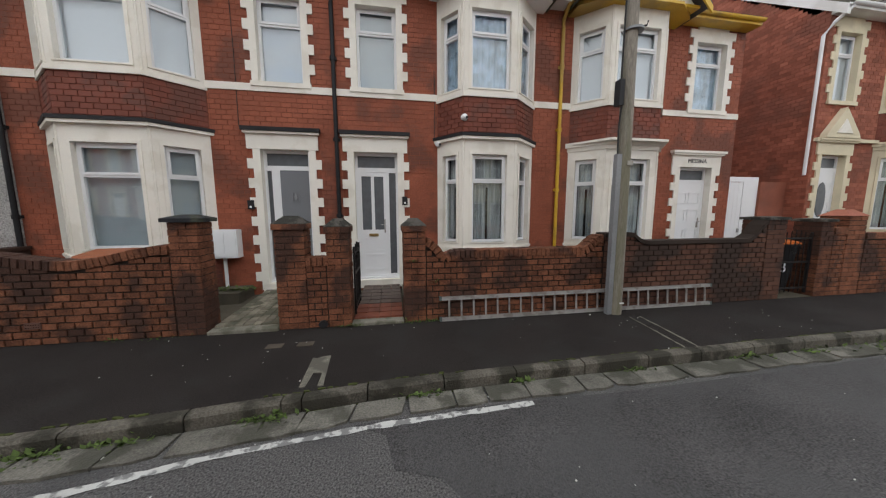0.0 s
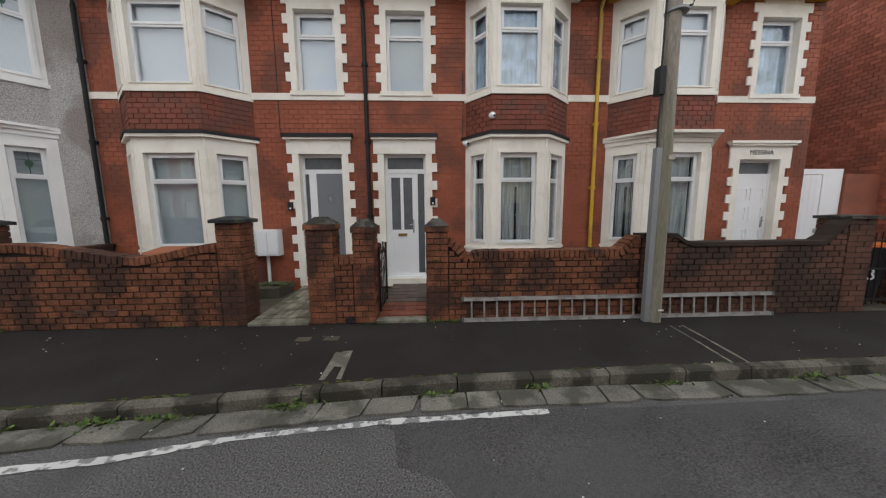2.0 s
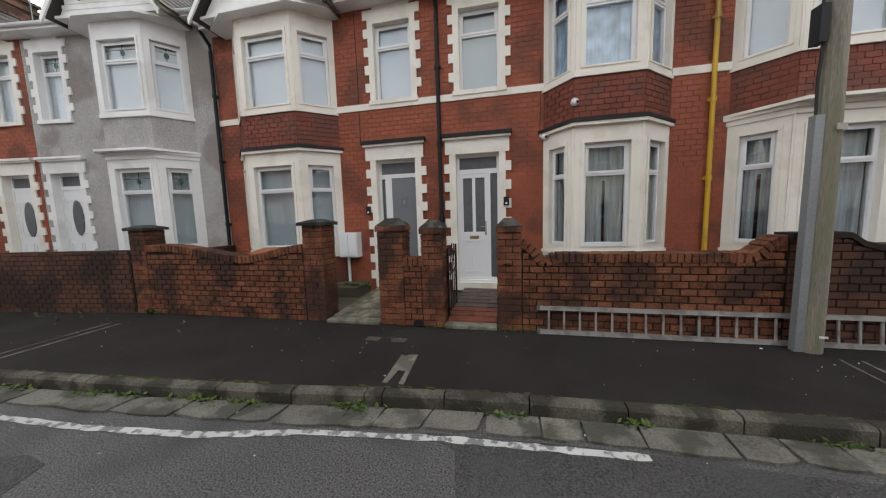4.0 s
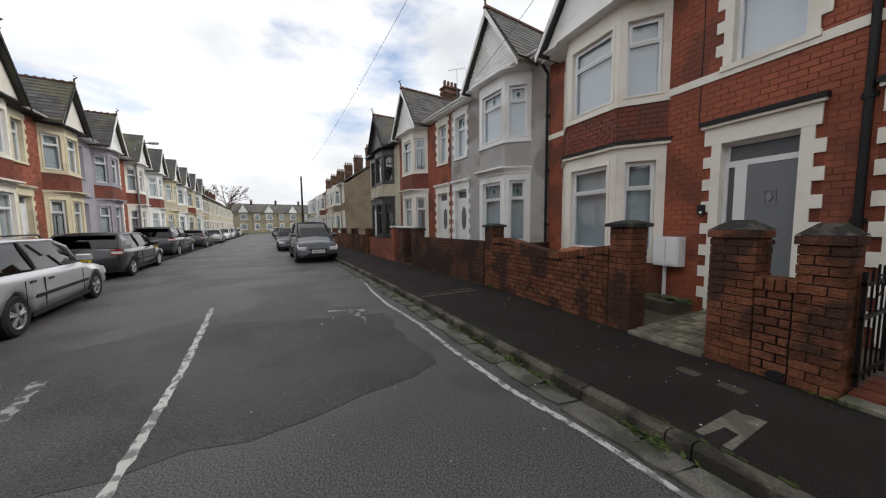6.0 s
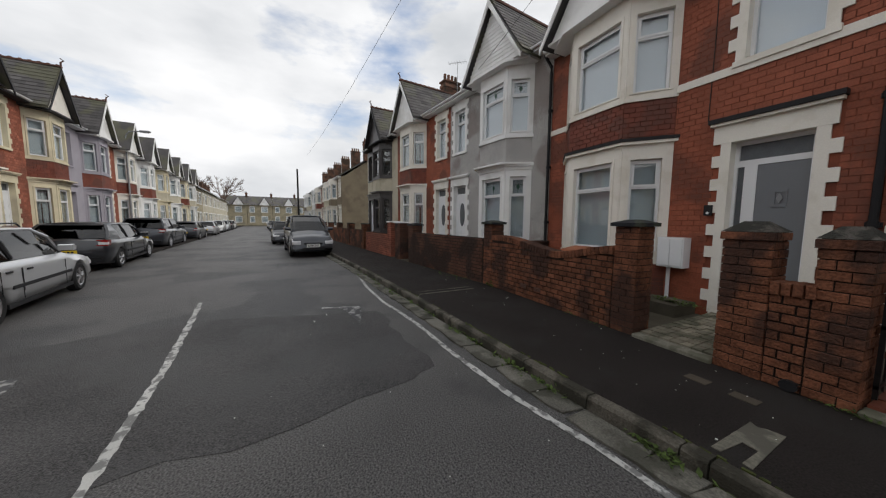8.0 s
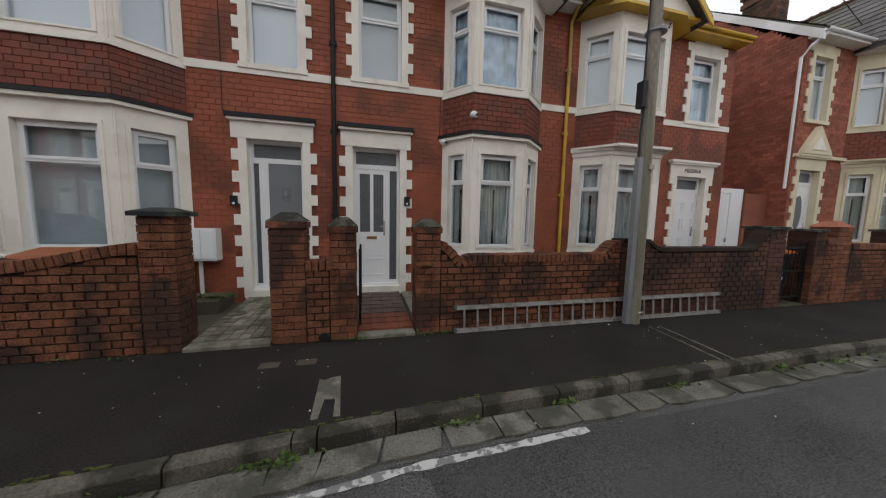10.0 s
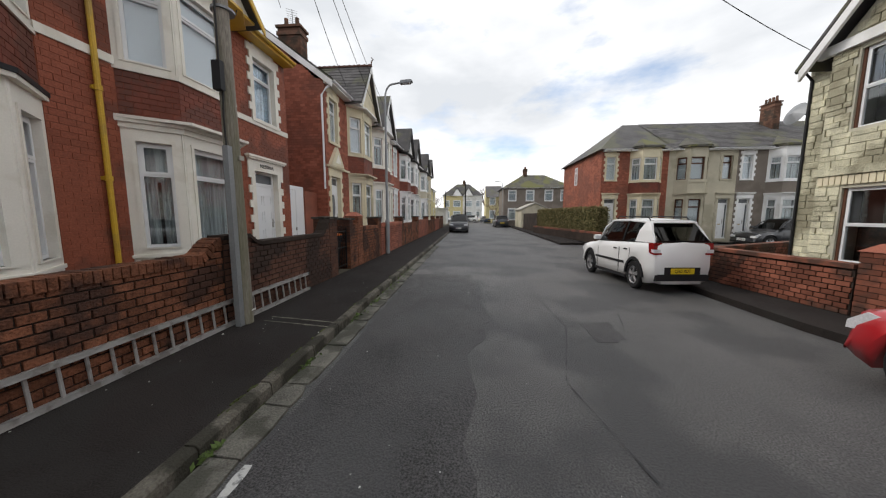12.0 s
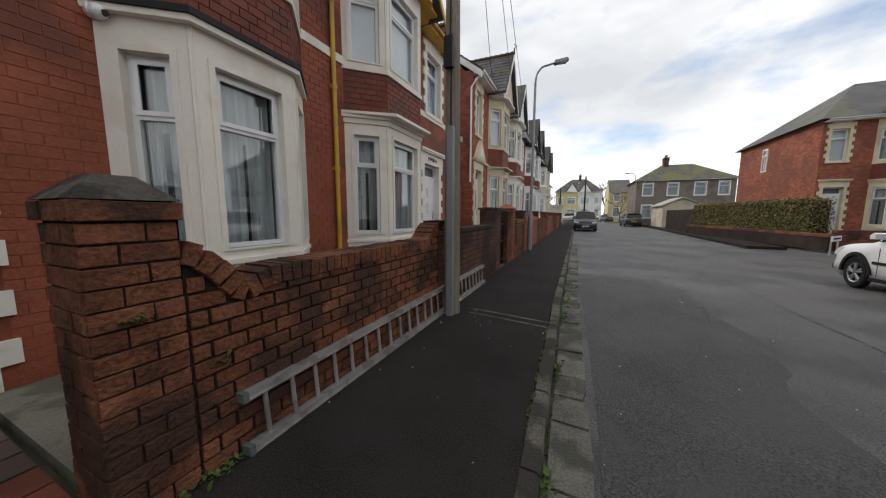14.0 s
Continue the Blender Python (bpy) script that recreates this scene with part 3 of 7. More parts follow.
        prism(v, q if sx < 0 else q[::-1], front - 0.05, front - 0.02)
    box(v, gx0 + 0.05, gx1 - 0.05, -proj - 0.1, 0.0, zb - 0.05, zb)
    part("bargeboard", v, verge, parent, "painted bargeboards along the gable")
    so = bmesh.new()
    prism(so, [(gx0, 0), (gx0, front * 0.5), (f0 - 0.1, front), (f1 + 0.1, front), (gx1, front * 0.5), (gx1, 0)], zb - 0.1, zb - 0.05, axis="z")
    part("soffit", so, verge, parent)
    return segs


def front_door(parent, x0, x1, z0, z1, kind="white", depth=0.12, surround=None, lintel=(0, 0, 0, 0), hood="black", detail=True, frame_mat=None):
    """A door in its opening x0..x1, z0..z1, with its frame, fanlight and sidelight."""
    m = Matrix.Translation((0, depth, 0))
    fr, fan = bmesh.new(), z1 - 0.30
    fm = frame_mat or UPVC
    if kind == "white":
        d0, d1, s0, s1 = x0 + 0.05, x1 - 0.22, x1 - 0.17, x1 - 0.04
    elif kind == "grey":
        d0, d1, s0, s1 = x0 + 0.26, x1 - 0.05, x0 + 0.04, x0 + 0.12
    else:
        d0, d1, s0, s1 = x0 + 0.05, x1 - 0.05, None, None
    holes = [(d0, d1, z0 + 0.06, fan - 0.05), (x0 + 0.05, x1 - 0.05, fan + 0.03, z1 - 0.05)]
    if s0:
        holes.append((s0, s1, z0 + 0.08, fan - 0.06))
    pierced(fr, x0, x1, 0, 0.07, z0, z1, holes, m)
    box(fr, x0, x1, -0.05, 0.0, z0 - 0.02, z0 + 0.03, m)
    door = part("door", fr, fm, parent, "painted front door in a white frame with a fanlight")
    g = bmesh.new()
    box(g, x0 + 0.05, x1 - 0.05, 0.03, 0.036, fan + 0.03, z1 - 0.05, m)
    if s0:
        box(g, s0, s1, 0.03, 0.036, z0 + 0.08, fan - 0.06, m)
    part("fanlight", g, FROST, door, "dark frosted fanlight and side light")
    lf = bmesh.new()
    w, h = d1 - d0, fan - 0.05 - (z0 + 0.06)
    lz = z0 + 0.06
    if kind == "white" and detail:
        pierced(lf, d0, d1, 0.01, 0.055, lz, lz + h, [(d0 + 0.06, d0 + w / 2 - 0.03, lz + 0.45 * h, lz + 0.96 * h), (d0 + w / 2 + 0.03, d1 - 0.06, lz + 0.45 * h, lz + 0.96 * h)], m)
        for a in (d0 + 0.07, d0 + w / 2 + 0.03):
            for b, c in ((0.07, 0.2), (0.25, 0.36)):
                pierced(lf, a, a + w / 2 - 0.1, -0.002, 0.01, lz + b * h - 0.03, lz + c * h + 0.03, [(a + 0.02, a + w / 2 - 0.12, lz + b * h, lz + c * h)], m)
        leaf = part("leaf", lf, UPVC, door, "white panelled door leaf")
        gl = bmesh.new()
        box(gl, d0 + 0.05, d1 - 0.05, 0.03, 0.036, lz + 0.44 * h, lz + 0.97 * h, m)
        part("door_glass", gl, FROST, door, "dark obscured door glass")
    else:
        box(lf, d0, d1, 0.01, 0.055, lz, lz + h, m)
        if kind == "grey":
            cx = (d0 + d1) / 2
            pierced(lf, cx - 0.07, cx + 0.07, -0.002, 0.01, lz + 0.7 * h, lz + 0.82 * h, [(cx - 0.045, cx + 0.045, lz + 0.72 * h, lz + 0.8 * h)], m)
            leaf = part("leaf", lf, GREY_DOOR, door, "plain grey door leaf")
            kn = bmesh.new()
            prism(kn, [(cx, lz + 0.725 * h), (cx + 0.035, lz + 0.76 * h), (cx, lz + 0.795 * h), (cx - 0.035, lz + 0.76 * h)], -0.012, 0.0, m)
            part("door_ornament", kn, GALV, door, "diamond shaped door ornament")
        else:
            for a in (d0 + 0.06, d0 + w / 2 + 0.03):
                for b, c in ((0.06, 0.2), (0.27, 0.4), (0.5, 0.66), (0.74, 0.88)):
                    pierced(lf, a, a + w / 2 - 0.09, -0.002, 0.01, lz + b * h, lz + c * h, [(a + 0.02, a + w / 2 - 0.11, lz + b * h + 0.02, lz + c * h - 0.02)], m)
            part("leaf", lf, UPVC, door, "white panelled door leaf")
            if kind == "oval":
                ov = bmesh.new()
                cx = (d0 + d1) / 2
                prism(ov, [(cx + 0.13 * w * 1.6 * math.cos(a), lz + 0.68 * h + 0.2 * h * math.sin(a)) for a in (k * math.pi / 10 for k in range(20))], -0.01, 0.01, m)
                part("door_glass", ov, FROST, door, "oval obscured door glass")
    hd = bmesh.new()
    hx = d1 - 0.045 if kind != "grey" else d0 + 0.04
    box(hd, hx - 0.015, hx + 0.015, -0.01, 0.01, lz + 0.42 * h, lz + 0.55 * h, m)
    sgn = -1 if kind != "grey" else 1
    tube(hd, [(hx, depth - 0.01, lz + 0.5 * h), (hx, depth - 0.05, lz + 0.5 * h), (hx + sgn * 0.08, depth - 0.05, lz + 0.5 * h)], 0.009, 6)
    part("handle", hd, PLASTIC_BLACK if kind == "grey" else ALU, door, "lever handle")
    lb = bmesh.new()
    cx = (d0 + d1) / 2
    lbz = lz + (0.4 if kind == "white" else (0.45 if kind == "grey" else 0.1)) * h
    pierced(lb, cx - 0.09, cx + 0.09, -0.012, 0.012, lbz - 0.025, lbz + 0.025, [(cx - 0.07, cx + 0.07, lbz - 0.01, lbz + 0.01)], m)
    box(lb, cx - 0.075, cx + 0.075, -0.006, 0.012, lbz - 0.014, lbz + 0.014, m)
    part("letter_box", lb, {"white": BRASS, "grey": PLASTIC_BLACK}.get(kind, BRASS), door, "letter plate")
    return door


def house(name, m, x0, x1, door, bay_at, label, wall=None, bricks=None, stone=None, dkind="white", curtains=("net", "net"), proj=0.5,
          upper=None, frame_mat=None, verge=None, gable="white", gable_fill=None, ground_top="black", string=True, top=0.3, motif=False,
          detail=True, chim=True, sides=(), band=None, bands_as=None, door_hood=True, apex=7.25, gut=None, up_curtain="white", hip=False, near_bricks=()):
    """A terraced house: its facade lies on y = 0 in the frame m and the street is on the -y side."""
    wall, stone = wall or RED_BACK, stone or STONE
    h = thing(name, m, label, "house", "houses of the street")
    dx0, dx1, dz0, dz1, lx0, lx1 = door
    bx0, bx1, f0, f1 = bay_at
    ux0, ux1 = upper or (dx0 + 0.02, dx1 - 0.1)
    uz0, uz1 = 3.8, 5.2
    w = bmesh.new()
    holes = [(dx0 - 0.012, dx1 + 0.012, dz0 - 0.03, dz1 + 0.012), (ux0 - 0.012, ux1 + 0.012, uz0 - 0.012, uz1 + 0.012), (bx0 + 0.12, bx1 - 0.12, G0, G1 - 0.1), (bx0 + 0.12, bx1 - 0.12, F0 + 0.05, F1)]
    pierced(w, x0, x1, 0, 0.25, -0.02, EAVE, holes)
    box(w, x0, x1, DEPTH - 0.25, DEPTH, -0.02, EAVE)
    if hip:
        box(w, x0, x0 + 0.1, 0.25, DEPTH - 0.25, -0.02, EAVE)
    for sx in (x0, x1 - 0.1)[1 if hip else 0:]:
        prism(w, [(0.25, -0.02), (DEPTH - 0.25, -0.02), (DEPTH - 0.25, EAVE), (DEPTH / 2, RIDGE_Z - 0.15), (0.25, EAVE)], sx, sx + 0.1, None, "x")
    box(w, x0 + 0.1, x1 - 0.1, 0.25, DEPTH - 0.25, 3.1, 3.2)
    part("wall", w, wall, h)
    # added backdrop, its colour standing in for the unlit room
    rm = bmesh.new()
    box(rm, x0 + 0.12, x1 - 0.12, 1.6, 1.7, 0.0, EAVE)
    part("inner_wall", rm, ROOM_SHADE, h, "dim inner wall behind the windows")
    keep_out = [*near_bricks, (dx0 - 0.2, dx1 + 0.2, -1, dz1 + 0.3), (ux0 - 0.12, ux1 + 0.12, uz0 - 0.1, 9), (bx0, bx1, -1, 9)]
    if bricks:
        b = bmesh.new()
        bricks_mesh(b, brick_cells(x0, x1, 0.0, EAVE - 0.05, keep_out), 0, 0.005)
        part("brickwork", b, bricks, h, "painted brick courses with shallow joints", "stuff")
    # dressings
    def block(name, *xyz):
        s = bmesh.new()
        box(s, *xyz)
        return part(name, s, stone, h)

    for qa, qb, za, zb, side, lg, sh in ((dx0 - 0.21, dx0, 0.1, dz1, -1, 0.22, 0.12), (dx1, dx1 + 0.21, 0.1, dz1, 1, 0.22, 0.12),
                                         (ux0 - 0.2, ux0, uz0, uz1 + 0.25, -1, 0.2, 0.11), (ux1, ux1 + 0.2, uz0, uz1 + 0.25, 1, 0.2, 0.11)):
        n = round((zb - za) / 0.17)
        for k in range(n):
            qw, z0q, z1q = (lg if k % 2 else sh), za + (zb - za) * k / n, za + (zb - za) * (k + 1) / n
            block("quoin", *((qb - qw, qb) if side < 0 else (qa, qa + qw)), -0.03, 0.19, z0q, z1q)
    block("lintel", lx0, lx1, -0.035, 0.19, dz1, dz1 + 0.26)
    block("doorstep", dx0 - 0.1, dx1 + 0.1, -0.035, 0.3, dz0 - 0.16, dz0 - 0.005)
    block("lintel", ux0, ux1, -0.03, 0.19, uz1, uz1 + 0.3)
    block("window_sill", ux0 - 0.13, ux1 + 0.13, -0.05, 0.19, uz0 - 0.08, uz0)
    if string:
        for a, b in ((x0, bx0), (bx1, x1)):
            if b - a > 0.05:
                block("string_course", a, b, -0.028, 0.05, F0 - 0.02, F0 + 0.1)
    c = bmesh.new()
    box(c, lx0 - 0.03, lx1 + 0.03, -0.09, 0.0, dz1 + 0.26, dz1 + 0.3)
    if not door_hood:
        box(c, lx0 - 0.06, lx1 + 0.06, -0.12, 0.0, dz1 + 0.3, dz1 + 0.35)
    part("hood", c, stone, h)
    if door_hood:
        c = bmesh.new()
        box(c, lx0 - 0.05, lx1 + 0.05, -0.12, 0.0, dz1 + 0.302, dz1 + 0.365)
        part("flashing", c, BLACK_TRIM, h, "black painted flashing over the door")
    front_door(h, dx0, dx1, dz0, dz1, dkind, detail=detail)
    window(h, Matrix.Translation((ux0, 0.1, uz0)), ux1 - ux0, uz1 - uz0, frame_mat, 0.3 if not isinstance(top, tuple) else top[1], up_curtain, detail=detail, motif=motif)
    bay(h, bx0, bx1, f0, f1, proj, wall, stone, band or BAY_BRICK, curtains, frame_mat, top, gable, verge, ground_top, detail, motif, bands_as or ("brick" if bricks else "render"), gable_fill, apex)
    # main roof
    r = bmesh.new()
    if hip:
        v = [r.verts.new(p) for p in ((x0 - 0.3, -0.3, EAVE), (x1, -0.3, EAVE), (x1, DEPTH + 0.3, EAVE), (x0 - 0.3, DEPTH + 0.3, EAVE), (x0 + 3.4, DEPTH / 2, RIDGE_Z), (x1, DEPTH / 2, RIDGE_Z))]
        for f in ((0, 1, 5, 4), (1, 2, 5), (2, 3, 4, 5), (3, 0, 4), (3, 2, 1, 0)):
            r.faces.new([v[k] for k in f])
    else:
        roof_slope(r, x0, x1)
    roof = part("roof", r, SLATE, h, "grey slate roof")
    s = bmesh.new()
    if not hip:
        slates(s, x0, x1, -0.3, EAVE + 0.02, DEPTH / 2, RIDGE_Z + 0.02, course=0.22, width=0.3)
    part("slating", s, SLATE, roof, kind="stuff")
    for ga, gb in ((x0, bx0 - 0.05), (bx1 + 0.05, x1)):
        g = bmesh.new()
        gutter(g, ga, gb, -0.33, EAVE - 0.02)
        part("gutter", g, gut or UPVC, h, "half round gutter under the eaves")
    g = bmesh.new()
    box(g, x0, x1, -0.3, 0.0, EAVE - 0.12, EAVE - 0.06)
    part("soffit", g, verge or WHITE_STONE, h)
    if chim:
        chimney(h, x0 if chim == "l" else x1, DEPTH / 2 - 0.9, RIDGE_Z - 0.9, h=1.75)
    return h


def downpipe(name, m, x, y, z0, z1, material, label, r=0.035):
    d = thing(name, m, label, "drainpipe")
    b = bmesh.new()
    tube(b, [(x, y - 0.22, z1), (x, y - 0.2, z1 - 0.1), (x, y, z1 - 0.3), (x, y, z1 - 0.45), (x, y, z0)], r, 10)
    part("pipe", b, material, d)
    for k in range(1, 4):
        z = z0 + (z1 - z0) * k / 4
        c = bmesh.new()
        tube(c, [(x, y, z), (x, y, z + 0.07)], r + 0.012, 10)
        box(c, x - 0.06, x + 0.06, y + 0.01, y + r + 0.02, z + 0.01, z + 0.06)
        part("collar", c, material, d)
    return d


# ---- frames of the streets ----
FY = 1.9
CEN = Matrix.Translation((0, FY, 0))
BEND = radians(6.2)
LEFT = Matrix.Translation((-5.0, FY, 0)) @ Matrix.Rotation(radians(8), 4, "Z") @ Matrix.Diagonal((0.93, 1, 1.05, 1))


def kerb_y(x):
    pts = ((-120, -14.3), (-9.3, -2.4), (-4.4, -1.98), (-2.1, -1.84), (-0.6, -1.71), (0.73, -1.57), (1.8, -1.52), (5.5, -1.46), (140, -1.42))
    for (a, b), (c, d) in zip(pts, pts[1:]):
        if x <= c:
            return b + (d - b) * (x - a) / (c - a)
    return -1.4


def wall_y(x):
    return 0.0 if x > -4.8 else (x + 4.8) * math.tan(BEND)


def far_kerb_y(x):
    pts = ((-120, -21.5), (-4.3, -8.84), (4.5, -7.8), (9.5, -7.95), (40, -8.7), (140, -12))
    for (a, b), (c, d) in zip(pts, pts[1:]):
        if x <= c:
            return b + (d - b) * (x - a) / (c - a)
    return -12


def strip(name, xs, y0, y1, z, thick, material, label="", kind="structure", category=""):
    """A slab along the street between two lines y0(x) and y1(x)."""
    b = bmesh.new()
    rows = []
    for x in xs:
        rows.append([b.verts.new((x, y, zz)) for y, zz in ((y0(x), z), (y1(x), z), (y1(x), z - thick), (y0(x), z - thick))])
    for p, q in zip(rows, rows[1:]):
        for k in range(4):
            b.faces.new((p[k], p[(k + 1) % 4], q[(k + 1) % 4], q[k]))
    b.faces.new(rows[0][::-1])
    b.faces.new(rows[-1])
    bmesh.ops.recalc_face_normals(b, faces=b.faces)
    return link_mesh(name, b, material, None, label, category, kind)


XS = [-120, -80, -50, -30, -20, -14, -9.3, -7, -4.8, -2.5, -1, 0.7, 3, 5, 8, 12, 20, 30, 50, 90, 140]
ZR = -0.12
g = bmesh.new()
box(g, -900, 900, -900, 900, ZR - 0.3, ZR)
link_mesh("road", g, ROAD, None, "worn grey asphalt road", "road", "structure")
strip("pavement", XS, lambda x: kerb_y(x) + 0.11, lambda x: wall_y(x) + 0.02, 0.0, 0.3, PAVE, "dark tarmac pavement between kerb and garden walls")
strip("garden_ground", XS, lambda x: wall_y(x) + 0.02, lambda x: wall_y(x) + 2.4, 0.012, 0.3, EARTH, "damp concrete front gardens")
strip("pavement_far", XS[:11] + [2, 5, 8, 12.5], lambda x: far_kerb_y(x) - 1.25, lambda x: far_kerb_y(x) - 0.12, 0.0, 0.3, PAVE, "dark tarmac pavement across the road")
strip("pavement_side", [17.5, 25, 40, 90], lambda x: far_kerb_y(x) - 1.4, lambda x: far_kerb_y(x) - 0.12, 0.0, 0.3, PAVE, "dark tarmac pavement beside the hedge")


# ---- the three houses of red painted brick ----
NEAR = ((1.26, 1.85, 0.0, 2.2), (3.83, 4.33, 0.0, 2.2))
H_MID = house("house", CEN, 0.0, 4.395, (0.265, 1.072, 0.22, 2.665, 0.07, 1.26), (1.85, 3.83, 2.25, 3.26), "red painted brick terraced house with cream bay window and white door",
              bricks=RED_BRICK, dkind="white", curtains=("net", "blue"), upper=(0.375, 1.09), up_curtain="plain", chim="", near_bricks=NEAR)
H_LEFT = house("house", CEN, -5.0, -0.004, (-1.345, -0.53, 0.22, 2.665, -1.56, -0.36), (-4.5, -2.13, -3.93, -2.72), "red painted brick terraced house with cream bay window and grey door",
               bricks=RED_BRICK, dkind="grey", curtains=("plain", "white"), upper=(-1.28, -0.55), chim="")
H_RIGHT = house("house", CEN, 4.4, 8.85, (7.42, 8.28, 0.35, 2.55, 7.2, 8.5), (4.64, 6.83, 5.14, 6.33), "red brick end house with yellow bargeboard and white door",
                bricks=RED_BRICK, dkind="panel", curtains=("net", "white"), upper=(7.58, 8.36), verge=YELLOW, gut=YELLOW, ground_top="cream", door_hood=False,
                gable_fill=STONE, apex=6.75, up_curtain="blue", chim="")
downpipe("downpipe", CEN, -0.03, -0.05, 0.05, EAVE, BLACK_TRIM, "black cast iron downpipe on the red brick facade")
downpipe("downpipe", CEN, 4.39, -0.05, 0.75, EAVE, YELLOW, "yellow painted downpipe on the red brick facade")
downpipe("downpipe", CEN, -5.02, -0.06, 0.05, EAVE, BLACK_TRIM, "black downpipe at the party line of grey and red house")


def place_row(row, m):
    made = []
    for spec in row:
        made.append(house("house", m, **spec))
    return made


def spec(x0, w, mirror, label, **kw):
    """A house of width w at x0: door on the left, bay on the right, or mirrored."""
    def mx(a, b):
        return (x0 + a, x0 + b) if not mirror else (x0 + w - b, x0 + w - a)
    d, l, bb, ff, u = mx(0.3, 1.1), mx(0.12, 1.28), mx(2.0, 4.3), mx(2.55, 3.75), mx(0.34, 1.02)
    return dict(x0=x0, x1=x0 + w - 0.004, door=(*d, 0.22, 2.65, *l), bay_at=(*bb, *ff), upper=u, label=label, detail=kw.pop("detail", False), **kw)


left_row = [
    spec(-4.95, 4.95, False, "grey pebbledashed terraced house with white bay windows", wall=PEBBLE, stone=WHITE_STONE, dkind="oval", gable="boards", curtains=("plain", "white"),
         string=False, door_hood=False, ground_top="cream", motif=True, band=PEBBLE, bands_as="render", detail=True, chim="", verge=WHITE_STONE),
    spec(-10.2, 5.25, True, "red brick terraced house with cream bay windows", bricks=RED_BRICK, string=False, door_hood=False, ground_top="cream", dkind="oval", chim="", detail=True, curtains=("net", "net")),
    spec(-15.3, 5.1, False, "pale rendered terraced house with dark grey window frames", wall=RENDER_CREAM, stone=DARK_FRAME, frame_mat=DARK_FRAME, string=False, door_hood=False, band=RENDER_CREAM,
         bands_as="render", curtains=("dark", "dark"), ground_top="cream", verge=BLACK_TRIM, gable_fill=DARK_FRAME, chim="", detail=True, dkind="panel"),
]
L_HOUSES = place_row(left_row, LEFT)
chimney(L_HOUSES[1], -9.4, 2.7, 6.6, h=1.7)
aerial(L_HOUSES[1], -9.0, 2.9, 7.4, 1.9, 0.7)
aerial(L_HOUSES[2], -13.4, 3.0, 7.4, 1.9, 0.3)


# ---- more of the street ----
RIGHT = Matrix.Translation((11.2, FY, 0)) @ Matrix.Diagonal((1, 1, 1.11, 1))
right_row = [
    spec(0.0, 4.8, False, "red brick terraced house with pale yellow stone bays", bricks=GABLE_BRICK, stone=YELLOW_STONE, string=False, door_hood=False, ground_top="cream", detail=True, dkind="oval", gable_fill=YELLOW_STONE, chim="", curtains=("net", "white")),
    spec(4.8, 4.8, True, "red brick terraced house with pale stone bays", bricks=GABLE_BRICK, string=False, door_hood=False, ground_top="cream", chim="", curtains=("net", "net")),
    spec(9.6, 4.8, False, "red brick terraced house with white stone bays", bricks=GABLE_BRICK, stone=WHITE_STONE, string=False, door_hood=False, ground_top="cream", chim="", verge=BLACK_TRIM),
    spec(14.4, 4.8, True, "red brick terraced house with white bays", bricks=GABLE_BRICK, stone=WHITE_STONE, string=False, door_hood=False, ground_top="cream", chim="", verge=BLACK_TRIM),
    spec(19.2, 4.8, False, "cream rendered terraced house with white bays", wall=RENDER_CREAM, stone=WHITE_STONE, string=False, door_hood=False, ground_top="cream", chim="", verge=BLACK_TRIM, band=RENDER_CREAM, bands_as="render"),
    spec(24.0, 4.8, True, "cream rendered terraced house with white bays", wall=RENDER_CREAM, stone=YELLOW_STONE, string=False, door_hood=False, ground_top="cream", chim="", verge=BLACK_TRIM, band=RENDER_CREAM, bands_as="render"),
]
R_HOUSES = place_row(right_row, RIGHT)


def gable_bricks(parent, m, y0, y1, material, label):
    """Brick courses on a gable wall that faces -x, in the house's frame."""
    b = bmesh.new()
    mm = m @ Matrix.Rotation(radians(-90), 4, "Z")
    ln = y1 - y0
    cells = []
    for a, bb, c, d in brick_cells(0, ln, 0.05, RIDGE_Z - 0.2, []):
        mid = (a + bb) / 2
        top = EAVE + (RIDGE_Z - EAVE) * (1 - abs(mid - ln / 2) / (ln / 2)) - 0.1
        if d < top:
            cells.append((a, bb, c, d))
    flip = Matrix(((0, 1, 0, 0), (1, 0, 0, y0), (0, 0, 1, 0), (0, 0, 0, 1)))
    bricks_mesh(b, cells, 0, 0.008, m @ flip)
    return part("gable_brickwork", b, material, parent, label, "stuff")


gable_bricks(R_HOUSES[0], IDENT, 0.0, DEPTH, GABLE_BRICK, "weathered orange red brick gable")
b = bmesh.new()
for ya, za, yb, zb in ((-0.3, EAVE - 0.05, DEPTH / 2, RIDGE_Z + 0.03), (DEPTH / 2, RIDGE_Z + 0.03, DEPTH + 0.3, EAVE - 0.05)):
    prism(b, [(ya, za), (yb, zb), (yb, zb - 0.2), (ya, za - 0.2)], -0.06, 0.03, None, "x")
part("bargeboard", b, WHITE_STONE, R_HOUSES[0], "white verge board")
chimney(R_HOUSES[0], 1.5, 1.9, 6.5, pots=2, h=1.35)
aerial(R_HOUSES[0], 1.9, 2.1, 6.9, 1.7, 0.5)
for i in (1, 3, 5):
    chimney(R_HOUSES[i], 9.6 if i == 1 else 19.2 if i == 3 else 28.6, 3.6, RIDGE_Z - 0.4)
b = bmesh.new()
d = thing("drainpipe", RIGHT, "white plastic drainpipe on the brick gable end", "drainpipe")
tube(b, [(0.1, -0.32, EAVE - 0.08), (-0.03, -0.1, EAVE - 0.3), (-0.06, 0.05, EAVE - 0.5), (-0.06, 0.05, 2.2)], 0.035, 10)
part("pipe", b, UPVC, d)

